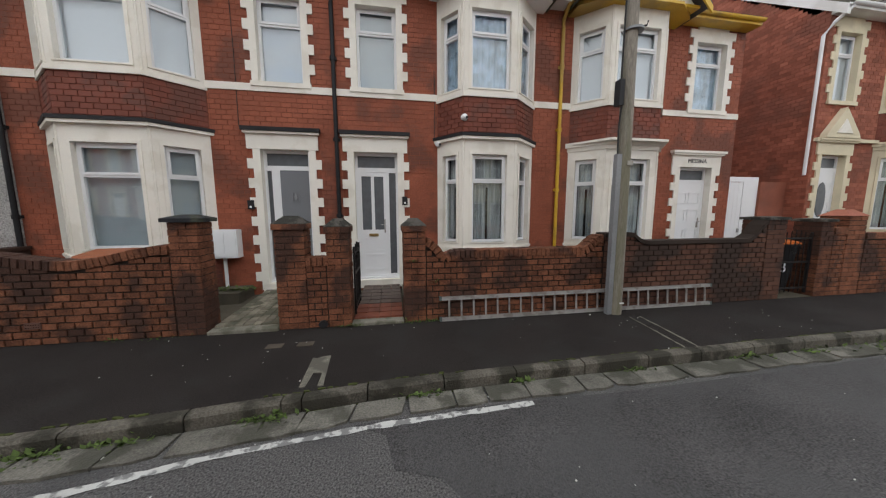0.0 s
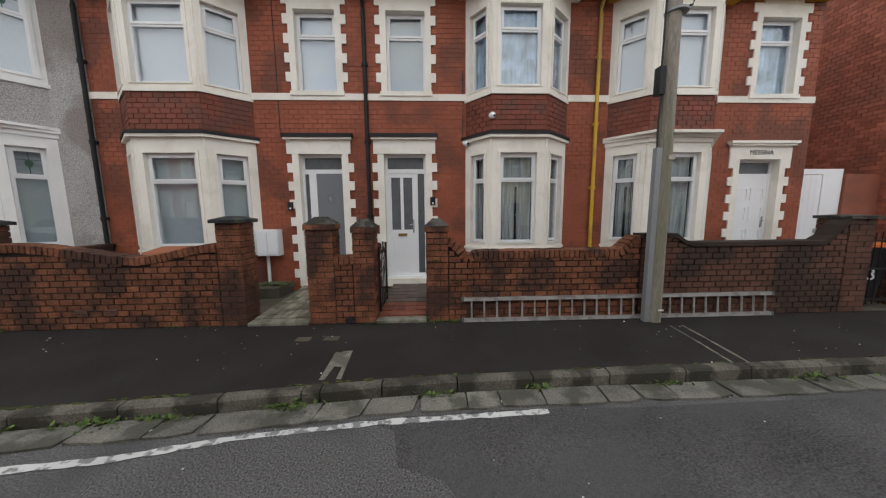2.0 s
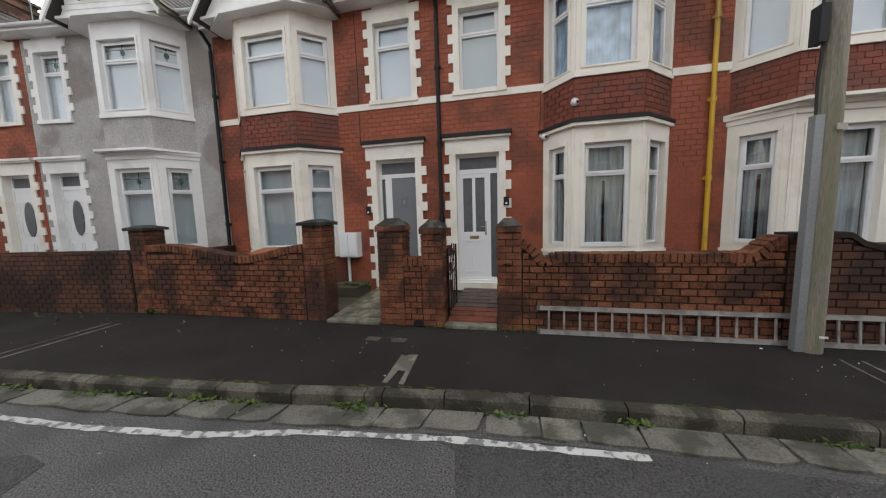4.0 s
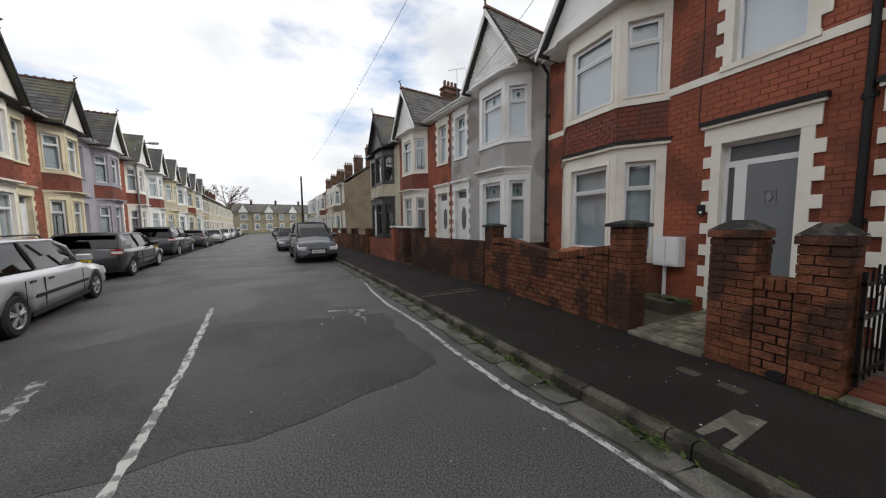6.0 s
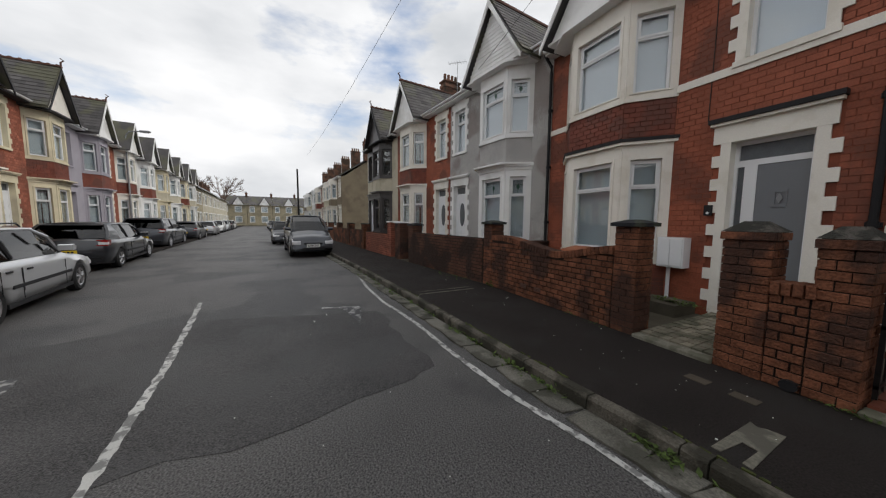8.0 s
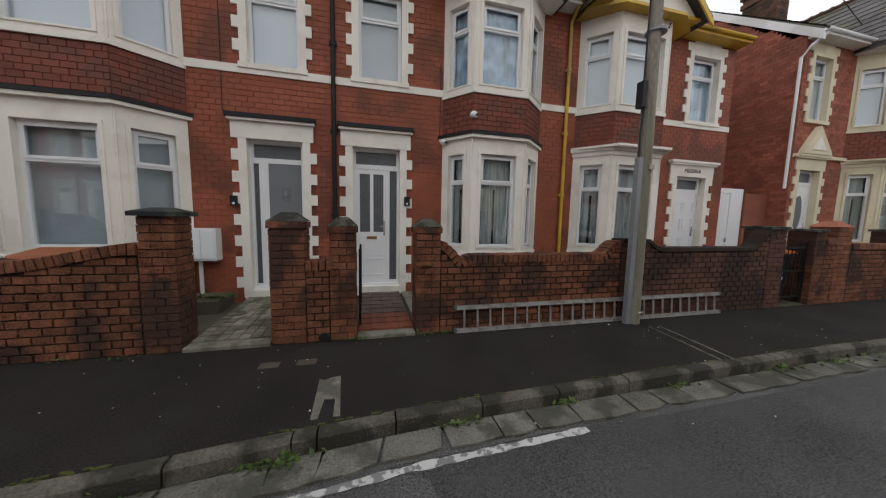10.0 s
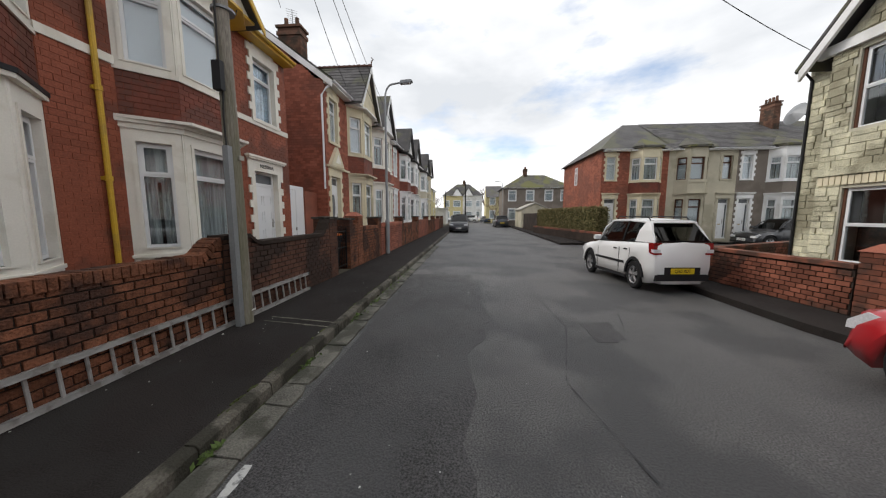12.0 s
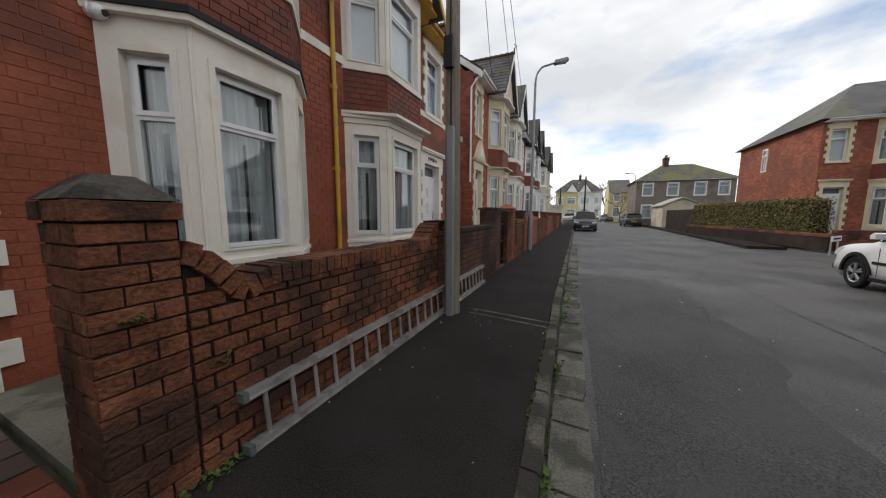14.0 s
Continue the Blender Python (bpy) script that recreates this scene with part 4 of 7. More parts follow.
# the passage between the blocks: a door in a white screen, and a brown boundary wall
d = thing("side_door", Matrix.Translation((9.05, 2.35, 0)), "white boarded side door in a white frame beside the end house", "door")
b = bmesh.new()
pierced(b, 0, 1.3, 0, 0.06, 0.0, 2.42, [(0.07, 0.84, 0.03, 2.3)])
part("screen", b, UPVC, d)
b = bmesh.new()
for k in range(6):
    box(b, 0.075 + k * 0.127, 0.075 + k * 0.127 + 0.122, 0.01, 0.045, 0.04, 2.29)
part("leaf", b, UPVC, d, "white boarded door leaf")
b = bmesh.new()
box(b, 0.78, 0.81, -0.03, 0.01, 1.0, 1.1)
part("handle", b, ALU, d)
b = bmesh.new()
box(b, 10.36, 11.19, 2.3, 2.5, 0, 2.3)
link_mesh("passage_wall", b, GABLE_BRICK, None, "red brown brick wall closing the passage", "wall")

# ---- garden walls, brick by brick ----
UNIT = []
rng = random.Random(7)
for v in range(5):
    b = bmesh.new()
    box(b, -0.5, 0.5, 0.0, 1.0, -0.5, 0.5)
    for vert in b.verts:
        front = vert.co.y < 0.5
        vert.co.x += rng.uniform(-0.012, 0.012)
        vert.co.z += rng.uniform(-0.03, 0.03)
        vert.co.y += rng.uniform(-0.03, 0.03) if front else 0
    bmesh.ops.bevel(b, geom=[e for e in b.edges if all(vv.co.y < 0.5 for vv in e.verts)], offset=0.035, segments=1, affect="EDGES")
    me = bpy.data.meshes.new("brick")
    b.to_mesh(me)
    b.free()
    UNIT.append(me)
UNITS = {}


def brick(parent, material, centre, size, turn=0.0, tilt=0.0):
    """One brick object: its face is on -y before turning; centre is the middle of that face."""
    k = rng.randrange(5)
    me = UNITS.get((k, material.name))
    if not me:
        me = UNIT[k].copy()
        me.materials.clear()
        me.materials.append(material)
        UNITS[(k, material.name)] = me
    ob = new("brick", me)
    ob.parent = parent
    ob.matrix_basis = Matrix.Translation(centre) @ Matrix.Rotation(turn, 4, "Z") @ Matrix.Rotation(tilt, 4, "Y") @ Matrix.Diagonal((size[0], size[1], size[2], 1))
    return ob


def wall_bricks(parent, material, cells, top, y=0.0):
    n = 0
    for a, bb, c, d in cells:
        if d - 0.03 > top((a + bb) / 2):
            continue
        d = min(d, top((a + bb) / 2))
        if d - c > 0.03:
            brick(parent, material, ((a + bb) / 2, y + rng.uniform(-0.004, 0.003), (c + d) / 2), (bb - a - 0.004, 0.06, d - c - 0.003))
            n += 1
    return n


def coped_wall(name, m, x0, x1, top, label, material=GARDEN_BRICK, mortar=GARDEN_MORTAR, cap=True, pieces=True, thick=0.2, cap_h=0.11):
    """A garden wall whose height follows top(x), with a course of bricks on edge along it."""
    w = thing(name, m, label, "garden wall", "garden walls of brick")
    under = lambda x: top(x) - (cap_h if cap else 0)
    n = max(2, int((x1 - x0) / 0.12))
    xs = [x0 + (x1 - x0) * i / n for i in range(n + 1)]
    b = bmesh.new()
    prism(b, [(x0, -0.03), (x1, -0.03)] + [(x, under(x)) for x in xs[::-1]], 0.018, thick)
    part("core", b, mortar, w)
    cells = brick_cells(x0, x1, 0.0, max(top(x) for x in xs), [], joint=0.014)
    if pieces:
        wall_bricks(w, material, cells, under)
    else:
        b = bmesh.new()
        bricks_mesh(b, [(a, bb, c, min(d, under((a + bb) / 2))) for a, bb, c, d in cells if c + 0.03 < under((a + bb) / 2)], 0.012, 0.012)
        part("brickwork", b, material, w, kind="stuff")
    if cap:
        x = x0
        while x < x1 - 0.03:
            step = 0.072
            xm = x + step / 2
            slope = (top(xm + 0.03) - top(xm - 0.03)) / 0.06
            ang = -math.atan(slope)
            if pieces:
                brick(w, material, (xm, -0.018 + rng.uniform(-0.005, 0.005), top(xm) - cap_h / 2 + rng.uniform(-0.004, 0.004)), (0.062, thick + 0.03, cap_h), 0, ang)
            x += step * math.cos(ang)
        if not pieces:
            b = bmesh.new()
            prism(b, [(xx, under(xx)) for xx in xs] + [(xx, top(xx)) for xx in xs[::-1]], -0.02, thick + 0.02)
            part("coping", b, mortar if material is DARK_BRICK else material, w, "worn coping course")
    return w


def pillar(name, m, x0, x1, h, label, cap="pyramid", depth=0.33, material=GARDEN_BRICK, mortar=GARDEN_MORTAR, pieces=True, cap_mat=None):
    p = thing(name, m, label, "gate pillar", "brick gate pillars")
    b = bmesh.new()
    box(b, x0 + 0.012, x1 - 0.012, 0.012, depth - 0.012, -0.03, h)
    part("core", b, mortar, p)
    rows = round(h / BH)
    bh = h / rows
    w = x1 - x0
    joined = bmesh.new()
    for r in range(rows):
        z = (r + 0.5) * bh
        grow = 0.018 if cap == "pyramid" and r == rows - 1 else 0.0
        cut = w * (0.36 if r % 2 else 0.64)
        for a, c in ((0, cut), (cut, w)):
            q = ((x0 + (a + c) / 2), -grow + rng.uniform(-0.004, 0.003), z)
            s = (c - a - 0.01 + 2 * grow, 0.05, bh - 0.011)
            if pieces:
                brick(p, material, q, s)
            else:
                box(joined, q[0] - s[0] / 2, q[0] + s[0] / 2, q[1], 0.05, z - s[2] / 2, z + s[2] / 2)
        cut = depth * (0.64 if r % 2 else 0.36)
        for a, c in ((0.0, cut), (cut, depth)):
            for side in (-1, 1):
                xx = (x0 - grow if side < 0 else x1 + grow) + rng.uniform(-0.003, 0.003)
                s = (c - a - 0.01, 0.05, bh - 0.011)
                if pieces:
                    brick(p, material, (xx, (a + c) / 2 + 0.004, z), s, radians(-90) if side < 0 else radians(90))
                else:
                    box(joined, xx, xx - side * 0.05, a + 0.006, c - 0.006, z - s[2] / 2, z + s[2] / 2)
    if not pieces:
        part("brickwork", joined, material, p, kind="stuff")
    else:
        joined.free()
    c = bmesh.new()
    o = {"pyramid": 0.015, "slab": 0.045, "dome": 0.02, "flat": 0.03}[cap]
    zt = h
    if cap in ("slab", "flat"):
        box(c, x0 - o, x1 + o, -o, depth + o, h, h + 0.045)
        zt = h + 0.045
    rise = {"pyramid": 0.1, "slab": 0.045, "dome": 0.12, "flat": 0.015}[cap]
    base = [c.verts.new(v) for v in ((x0 - o, -o, zt), (x1 + o, -o, zt), (x1 + o, depth + o, zt), (x0 - o, depth + o, zt))]
    i = 0.3 * w
    up = [c.verts.new(v) for v in ((x0 + i, i, zt + rise), (x1 - i, i, zt + rise), (x1 - i, depth - i, zt + rise), (x0 + i, depth - i, zt + rise))]
    c.faces.new(up)
    c.faces.new(base[::-1])
    for k in range(4):
        c.faces.new((base[k], base[(k + 1) % 4], up[(k + 1) % 4], up[k]))
    part("cap", c, cap_mat or (CAP_DARK if cap == "slab" else CAP_GREY), p, "weathered cap stone")
    return p


CAP_DARK = mat("blackened slab", (0.028, 0.03, 0.034), 0.8, vary=0.4, scale=6, dirt=(0.06, 0.065, 0.045), dirt_amount=0.4, dirt_scale=6, bump=0.6)
CAP_GREY = mat("weathered mortar cap", (0.09, 0.082, 0.072), 0.95, vary=0.4, scale=8, dirt=(0.035, 0.035, 0.03), dirt_amount=0.6, dirt_scale=6, bump=0.9, dist=0.01)


def smooth(t):
    t = min(max(t, 0.0), 1.0)
    return t * t * (3 - 2 * t)


def m_top(x):
    return 1.01 + 0.17 * (1 - smooth((x - 1.4) / 0.26)) - 0.05 * math.exp(-((x - 1.66) / 0.09) ** 2) + 0.18 * smooth((x - 3.8) / 0.3)


def l_top(x):
    return 0.965 + 0.21 * smooth((-2.5 - x) / 1.9 * 1.0) + 0.19 * smooth((x + 2.95) / 1.25)


pillar("gate_pillar", IDENT, 1.08, 1.39, 1.36, "brown brick gate pillar with a mortar pyramid cap and moss")
pillar("gate_pillar", IDENT, 0.07, 0.365, 1.36, "narrow brown brick gate pillar with a mortar pyramid cap")
pillar("gate_pillar", IDENT, -0.56, -0.19, 1.40, "brown brick gate pillar with a black slab cap")
pillar("gate_pillar", IDENT, -1.735, -1.41, 1.43, "brown brick gate pillar with a black slab cap by the paved path", cap="slab")


pillar("gate_pillar", IDENT, -5.08, -4.74, 1.42, "brown brick end pillar with a black slab cap", cap="slab")
coped_wall("garden_wall", IDENT, 1.395, 4.15, m_top, "brown brick garden wall with a dipped coping of bricks on edge")
coped_wall("garden_wall", IDENT, -4.735, -1.74, l_top, "dark stained brick garden wall with a sagging coping of bricks on edge")
coped_wall("garden_wall", IDENT, -0.188, 0.068, lambda x: 0.955, "short low brick wall between two gate pillars")


def r_top(x):
    return 1.09 + 0.13 * (1 - smooth((x - 4.65) / 0.2)) + 0.32 * smooth((x - 6.9) / 0.35)


coped_wall("garden_wall", IDENT, 4.16, 7.25, r_top, "blackened rendered brick garden wall with a curved top", DARK_BRICK, cap=True, pieces=False, cap_h=0.06)
pillar("gate_pillar", IDENT, 7.255, 7.66, 1.40, "blackened brick gate pillar with a flat stone cap", "flat", 0.4, DARK_BRICK, pieces=False)
pillar("gate_pillar", IDENT, 8.45, 8.74, 1.36, "red brown brick gate pillar with a flat cap", "flat", 0.4, GARDEN_BRICK, pieces=False)
coped_wall("garden_wall", IDENT, 8.745, 9.05, lambda x: 1.25, "red brown brick wall beside the iron gate", pieces=False)
pillar("gate_pillar", IDENT, 9.06, 9.5, 1.46, "red brown brick pillar with a terracotta peaked cap", "dome", 0.4, GARDEN_BRICK, pieces=False, cap_mat=GABLE_BRICK)
xx = 9.52
for i, (ln, hh) in enumerate(((1.9, 1.15), (3.9, 1.2), (4.6, 1.1), (4.7, 1.2), (4.6, 1.1), (4.7, 1.15), (4.6, 1.15))):
    coped_wall("garden_wall", IDENT, xx, xx + ln - 0.42, (lambda h: (lambda x: h))(hh), "red brown brick garden wall farther along the street" if i % 2 else "darkened brick garden wall farther along the street",
               GARDEN_BRICK if i % 2 == 0 else GABLE_BRICK, pieces=False)
    pillar("gate_pillar", IDENT, xx + ln - 0.41, xx + ln - 0.02, 1.38, "brown brick pillar with a flat cap in the row of walls", "flat", 0.38, pieces=False)
    xx += ln

# the facade bricks that stand nearest to the walk
for x0, x1, z0, z1 in NEAR:
    for a, c, zc, zd in brick_cells(x0, x1, z0, z1, []):
        brick(H_MID, RED_BRICK, ((a + c) / 2, -0.005, (zc + zd) / 2), (c - a, 0.03, zd - zc))

# the left row's walls
LW = Matrix.Translation((-5.09, -0.02, 0)) @ Matrix.Rotation(BEND, 4, "Z")
coped_wall("garden_wall", LW, -3.9, 0.0, lambda x: 1.08, "mossy blackened garden wall before the grey house", DARK_BRICK, cap=False, pieces=False)
pillar("gate_pillar", LW, -4.3, -3.92, 1.32, "blackened brick pillar with a dark cap", "slab", 0.36, DARK_BRICK, pieces=False)
pillar("gate_pillar", LW, -5.6, -5.1, 1.4, "blackened brick pillar with a white cap", "flat", 0.4, DARK_BRICK, pieces=False, cap_mat=WHITE_STONE)
pillar("gate_pillar", LW, -6.45, -6.05, 1.42, "red brick pillar with a white cap", "flat", 0.4, GABLE_BRICK, pieces=False, cap_mat=WHITE_STONE)
coped_wall("garden_wall", LW, -9.6, -6.46, lambda x: 0.95, "orange red brick garden wall of the third house", GABLE_BRICK, pieces=False, cap=False)
for i in range(5):
    x = -10.0 - i * 3.2
    pillar("gate_pillar", LW, x - 0.4, x, 1.3, "brown brick pillar far along the row", "flat", 0.38, GARDEN_BRICK, pieces=False)
    coped_wall("garden_wall", LW, x - 3.0, x - 0.41, lambda x: 1.0, "brown brick wall far along the row", GARDEN_BRICK, pieces=False, cap=False)

# low walls between the gardens
for x, z in ((4.42, 0.7), (-5.02, 0.95)):
    b = bmesh.new()
    box(b, x - 0.08, x + 0.08, 0.22, 1.88, 0, z)
    box(b, x - 0.11, x + 0.11, 0.22, 1.88, z, z + 0.05)
    link_mesh("party_wall", b, DARK_BRICK, None, "low blackened wall between two front gardens", "wall")
b = bmesh.new()
box(b, 1.11, 1.84, 0.36, 1.88, 0, 0.10)
link_mesh("garden_slab", b, STEP, None, "pale concrete slab beside the tiled path", "paving")
b = bmesh.new()
box(b, -2.6, -1.62, 1.3, 1.88, 0, 0.2)
link_mesh("garden_step", b, EARTH, None, "damp concrete slab edge with moss before the house", "step")


# ---- kerb, channel, paths ----
road_edge = thing("kerb", IDENT, "old stone kerb", "kerb", kind="structure")
joints = [-2.17, -1.41, -0.665, 0.0, 0.155, 0.687, 1.378, 2.1]
while joints[-1] < 34:
    joints.append(joints[-1] + rng.uniform(0.66, 0.78) * (1 if joints[-1] < 14 else 2))
while joints[0] > -40:
    joints.insert(0, joints[0] - rng.uniform(0.66, 0.78) * (1 if joints[0] > -14 else 2))
for a, c in zip(joints, joints[1:]):
    b = bmesh.new()
    g = 0.006
    ya, yc = kerb_y(a), kerb_y(c)
    dz = rng.uniform(-0.006, 0.006)
    prof = [(0.1, -0.2), (0.1, 0.012 + dz), (0.018, 0.01 + dz), (0.0, -0.012 + dz), (-0.008, -0.2)]
    rows = [[b.verts.new((x, y + p, z)) for p, z in prof] for x, y in ((a + g, ya), ((a + c) / 2, (ya + yc) / 2 + rng.uniform(-0.006, 0.006)), (c - g, yc))]
    for p, q in zip(rows, rows[1:]):
        for k in range(5):
            b.faces.new((p[k], p[(k + 1) % 5], q[(k + 1) % 5], q[k]))
    b.faces.new(rows[0][::-1])
    b.faces.new(rows[-1])
    bmesh.ops.recalc_face_normals(b, faces=b.faces)
    part("kerb_stone", b, KERB, road_edge)
chan = thing("channel", IDENT, "worn stone drainage channel along the kerb", "channel", kind="structure")
cx = [-0.66, -0.106, 0.2, 0.599, 1.031, 1.45, 1.75, 2.15]
while cx[-1] < 16:
    cx.append(cx[-1] + rng.uniform(0.3, 0.6))
while cx[0] > -14:
    cx.insert(0, cx[0] - rng.uniform(0.35, 0.65))
for a, c in zip(cx, cx[1:]):
    b = bmesh.new()
    ya, yc, sk = kerb_y(a) - 0.025, kerb_y(c) - 0.025, rng.uniform(-0.05, 0.03)
    w1, w2 = rng.uniform(0.2, 0.235), rng.uniform(0.2, 0.235)
    zt = ZR + rng.uniform(0.018, 0.026)
    pts = [(a + 0.01, ya), (c - 0.01, yc), (c - 0.012 + sk, yc - w2), ((a + c) / 2, (ya + yc) / 2 - max(w1, w2) - 0.012), (a + 0.012 + sk, ya - w1)]
    prism(b, pts[::-1], ZR - 0.05, zt, axis="z")
    part("channel_stone", b, CHANNEL, chan)


def sheet(name, pts, material, z, label, kind="structure", thick=0.004):
    b = bmesh.new()
    prism(b, pts, z - 0.004, z + thick, axis="z")
    bmesh.ops.recalc_face_normals(b, faces=b.faces)
    return link_mesh(name, b, material, None, label, "", kind)


def wobble(pts, n, amp, seed):
    r = random.Random(seed)
    out = []
    for (a, b), (c, d) in zip(pts, pts[1:] + pts[:1]):
        for k in range(n):
            t = k / n
            out.append((a + (c - a) * t + (r.uniform(-amp, amp) if k else 0), b + (d - b) * t + (r.uniform(-amp, amp) if k else 0)))
    return out


def line(pts, width, material, z, name, label, rag=0.008, seed=1):
    """A painted line along points, with ragged edges."""
    r = random.Random(seed)
    up, lo = [], []
    for i, (a, b) in enumerate(pts[:-1]):
        c, d = pts[i + 1]
        n = max(2, int(math.hypot(c - a, d - b) / 0.07))
        nx, ny = -(d - b), c - a
        q = math.hypot(nx, ny)
        for k in range(n + (i == len(pts) - 2)):
            t = k / n
            x, y = a + (c - a) * t, b + (d - b) * t
            w = width / 2 + r.uniform(-rag, rag)
            up.append((x + nx / q * w, y + ny / q * w))
            lo.append((x - nx / q * w, y - ny / q * w))
    b = bmesh.new()
    vu = [b.verts.new((x, y, z)) for x, y in up]
    vl = [b.verts.new((x, y, z)) for x, y in lo]
    for k in range(len(vu) - 1):
        b.faces.new((vl[k], vl[k + 1], vu[k + 1], vu[k]))
    return link_mesh(name, b, material, None, label, "road marking", "structure")


line([(2.12, -1.84), (0.75, -1.90), (-0.3, -2.01), (-1.1, -2.18), (-2.2, -2.28), (-3.2, -2.31), (-4.0, -2.40), (-4.7, -2.5), (-6.2, -2.55), (-7.6, -2.5), (-9.2, -2.58)], 0.062, LINE, ZR + 0.006, "edge_line", "worn white edge line along the channel")
line([(-6.0, -5.72), (-5.0, -5.56), (-3.03, -5.27), (-1.65, -5.12), (-0.5, -5.02)], 0.075, LINE, ZR + 0.006, "centre_line", "worn white centre line", 0.012, 4)
line([(-3.3, -6.55), (-2.4, -6.3), (-1.75, -6.1), (-1.2, -6.05)], 0.11, LINE_FAINT, ZR + 0.006, "faded_line", "almost worn away road marking", 0.02, 5)
line([(-4.75, -3.63), (-4.56, -2.99)], 0.07, LINE, ZR + 0.006, "give_way_mark", "worn white triangular road marking", 0.015, 6)
sheet("give_way_mark", [(-4.68, -3.33), (-4.51, -2.97), (-3.56, -3.13), (-4.15, -3.2)], LINE_FAINT, ZR + 0.003, "worn white triangular road marking")
sheet("road_patch", wobble([(0.6, -1.86), (1.9, -3.3), (3.6, -3.25), (5.2, -3.6), (8.5, -3.3), (8.5, -1.66)], 7, 0.07, 2), ROAD_DARK, ZR + 0.0, "dark damp asphalt along the channel")
sheet("road_patch", wobble([(-4.7, -5.15), (-4.3, -7.3), (-1.2, -6.9), (-1.4, -4.0), (-1.9, -2.6), (-4.2, -2.75)], 8, 0.06, 3), ROAD_DARK, ZR + 0.0, "rough dark asphalt patch")
sheet("road_patch", wobble([(4.3, -4.9), (4.4, -5.3), (5.1, -5.35), (5.0, -4.95)], 5, 0.05, 8), ROAD_DARK, ZR + 0.0, "small dark asphalt patch")
CRACK = mat("tar filled crack", (0.04, 0.04, 0.042), 0.6, vary=0.2)
for k, pts in enumerate(([(9.5, -4.7), (6.4, -4.6), (4.8, -4.66), (3.3, -4.2), (2.2, -4.4)], [(5.5, -5.7), (4.9, -5.5), (4.4, -5.75)], [(8.0, -3.4), (6.5, -3.5), (5.6, -3.3)])):
    line(pts, 0.012, CRACK, ZR + 0.007, "road_crack", "tar filled crack in the asphalt", 0.008, 20 + k)
line([(4.36, -0.36), (4.30, -0.8), (4.20, -1.42)], 0.03, PATCH, 0.004, "gully_edge", "stone edging of a pavement drain", 0.006, 31)
line([(4.53, -0.36), (4.47, -0.8), (4.37, -1.41)], 0.03, PATCH, 0.004, "gully_edge", "stone edging of a pavement drain", 0.006, 32)
line([(-4.66, -0.5), (-4.64, -1.0), (-4.60, -1.8)], 0.05, PATCH, 0.004, "gully_edge", "stone edging of a pavement drain", 0.008, 33)
line([(-4.86, -0.5), (-4.84, -1.0), (-4.80, -1.8)], 0.03, PATCH, 0.004, "gully_edge", "stone edging of a pavement drain", 0.008, 34)
sheet("concrete_patch", [(0.07, -0.88), (0.12, -0.91), (0.16, -0.88), (0.25, -0.86), (0.29, -1.45), (0.24, -1.45), (0.235, -1.22), (0.15, -1.21), (0.135, -1.45), (0.085, -1.45)][::-1], PATCH, 0.002, "pale concrete patch in the pavement")
for x in (-0.53, -0.19):
    sheet("pavement_cover", [(x, -0.45), (x, -0.57), (x + 0.18, -0.57), (x + 0.18, -0.45)], mat("brown cover", (0.075, 0.062, 0.048), 0.9, vary=0.3), 0.002, "small brown cover in the pavement")

# thresholds and paths
for (x0, x1, lab) in ((0.37, 1.075, "worn concrete gate step of the tiled path"), (-1.405, -0.565, "worn concrete gate step of the paved path")):
    b = bmesh.new()
    box(b, x0, x1, -0.03, 0.13, -0.05, 0.045)
    bmesh.ops.bevel(b, geom=b.edges[:], offset=0.01, segments=1, affect="EDGES")
    link_mesh("gate_step", b, STEP, None, lab, "step")
path = thing("garden_path", IDENT, "quarry tiled garden path, red at the gate and dark at the door", "path", kind="structure")
tx = [0.38 + i * 0.172 for i in range(5)]
y, k = 0.135, 0
while y < 1.82:
    for a, c in zip(tx, tx[1:]):
        b = bmesh.new()
        box(b, a + 0.003, c - 0.003, y + 0.003, y + 0.195, 0.0, 0.06 + rng.uniform(-0.001, 0.002) + 0.05 * (y / 1.8))
        part("tile", b, TILE_RED if y < 0.62 else TILE_DARK, path)
    y += 0.2
path = thing("garden_path", IDENT, "pale brick paved garden path with mossy joints", "path", kind="structure")
y = 0.135
while y < 1.82:
    x = -1.40
    while x < -0.6:
        b = bmesh.new()
        box(b, x + 0.006, min(x + 0.115, -0.57) - 0.006, y + 0.006, y + 0.135, 0.0, 0.055 + rng.uniform(-0.003, 0.003) + 0.05 * (y / 1.8))
        part("paver", b, FLAG, path)
        x += 0.115
    y += 0.14

# ---- ladder, poles, lamp ----
lad = thing("ladder", Matrix.Translation((0, -0.035, 0)) @ Matrix.Rotation(radians(-5), 4, "X"), "long dull aluminium ladder lying on edge against the garden wall", "ladder")
for z in (0.008, 0.305):
    b = bmesh.new()
    prism(b, [(0.015, z), (0.015, z + 0.042), (-0.045, z + 0.042), (-0.045, z + 0.046), (-0.05, z + 0.046), (-0.05, z + 0.036), (-0.045, z + 0.036),
              (-0.045, z + 0.006), (-0.05, z + 0.006), (-0.05, z - 0.004), (-0.045, z - 0.004), (-0.045, z)], 1.6, 6.13, None, "x")
    bmesh.ops.recalc_face_normals(b, faces=b.faces)
    rail = part("stile", b, ALU, lad)
    for x in (1.575, 6.13):
        b = bmesh.new()
        box(b, x, x + 0.03, -0.052, 0.018, z - 0.006, z + 0.048)
        part("end_cap", b, BLUE_CAP, rail, "green rubber end cap")
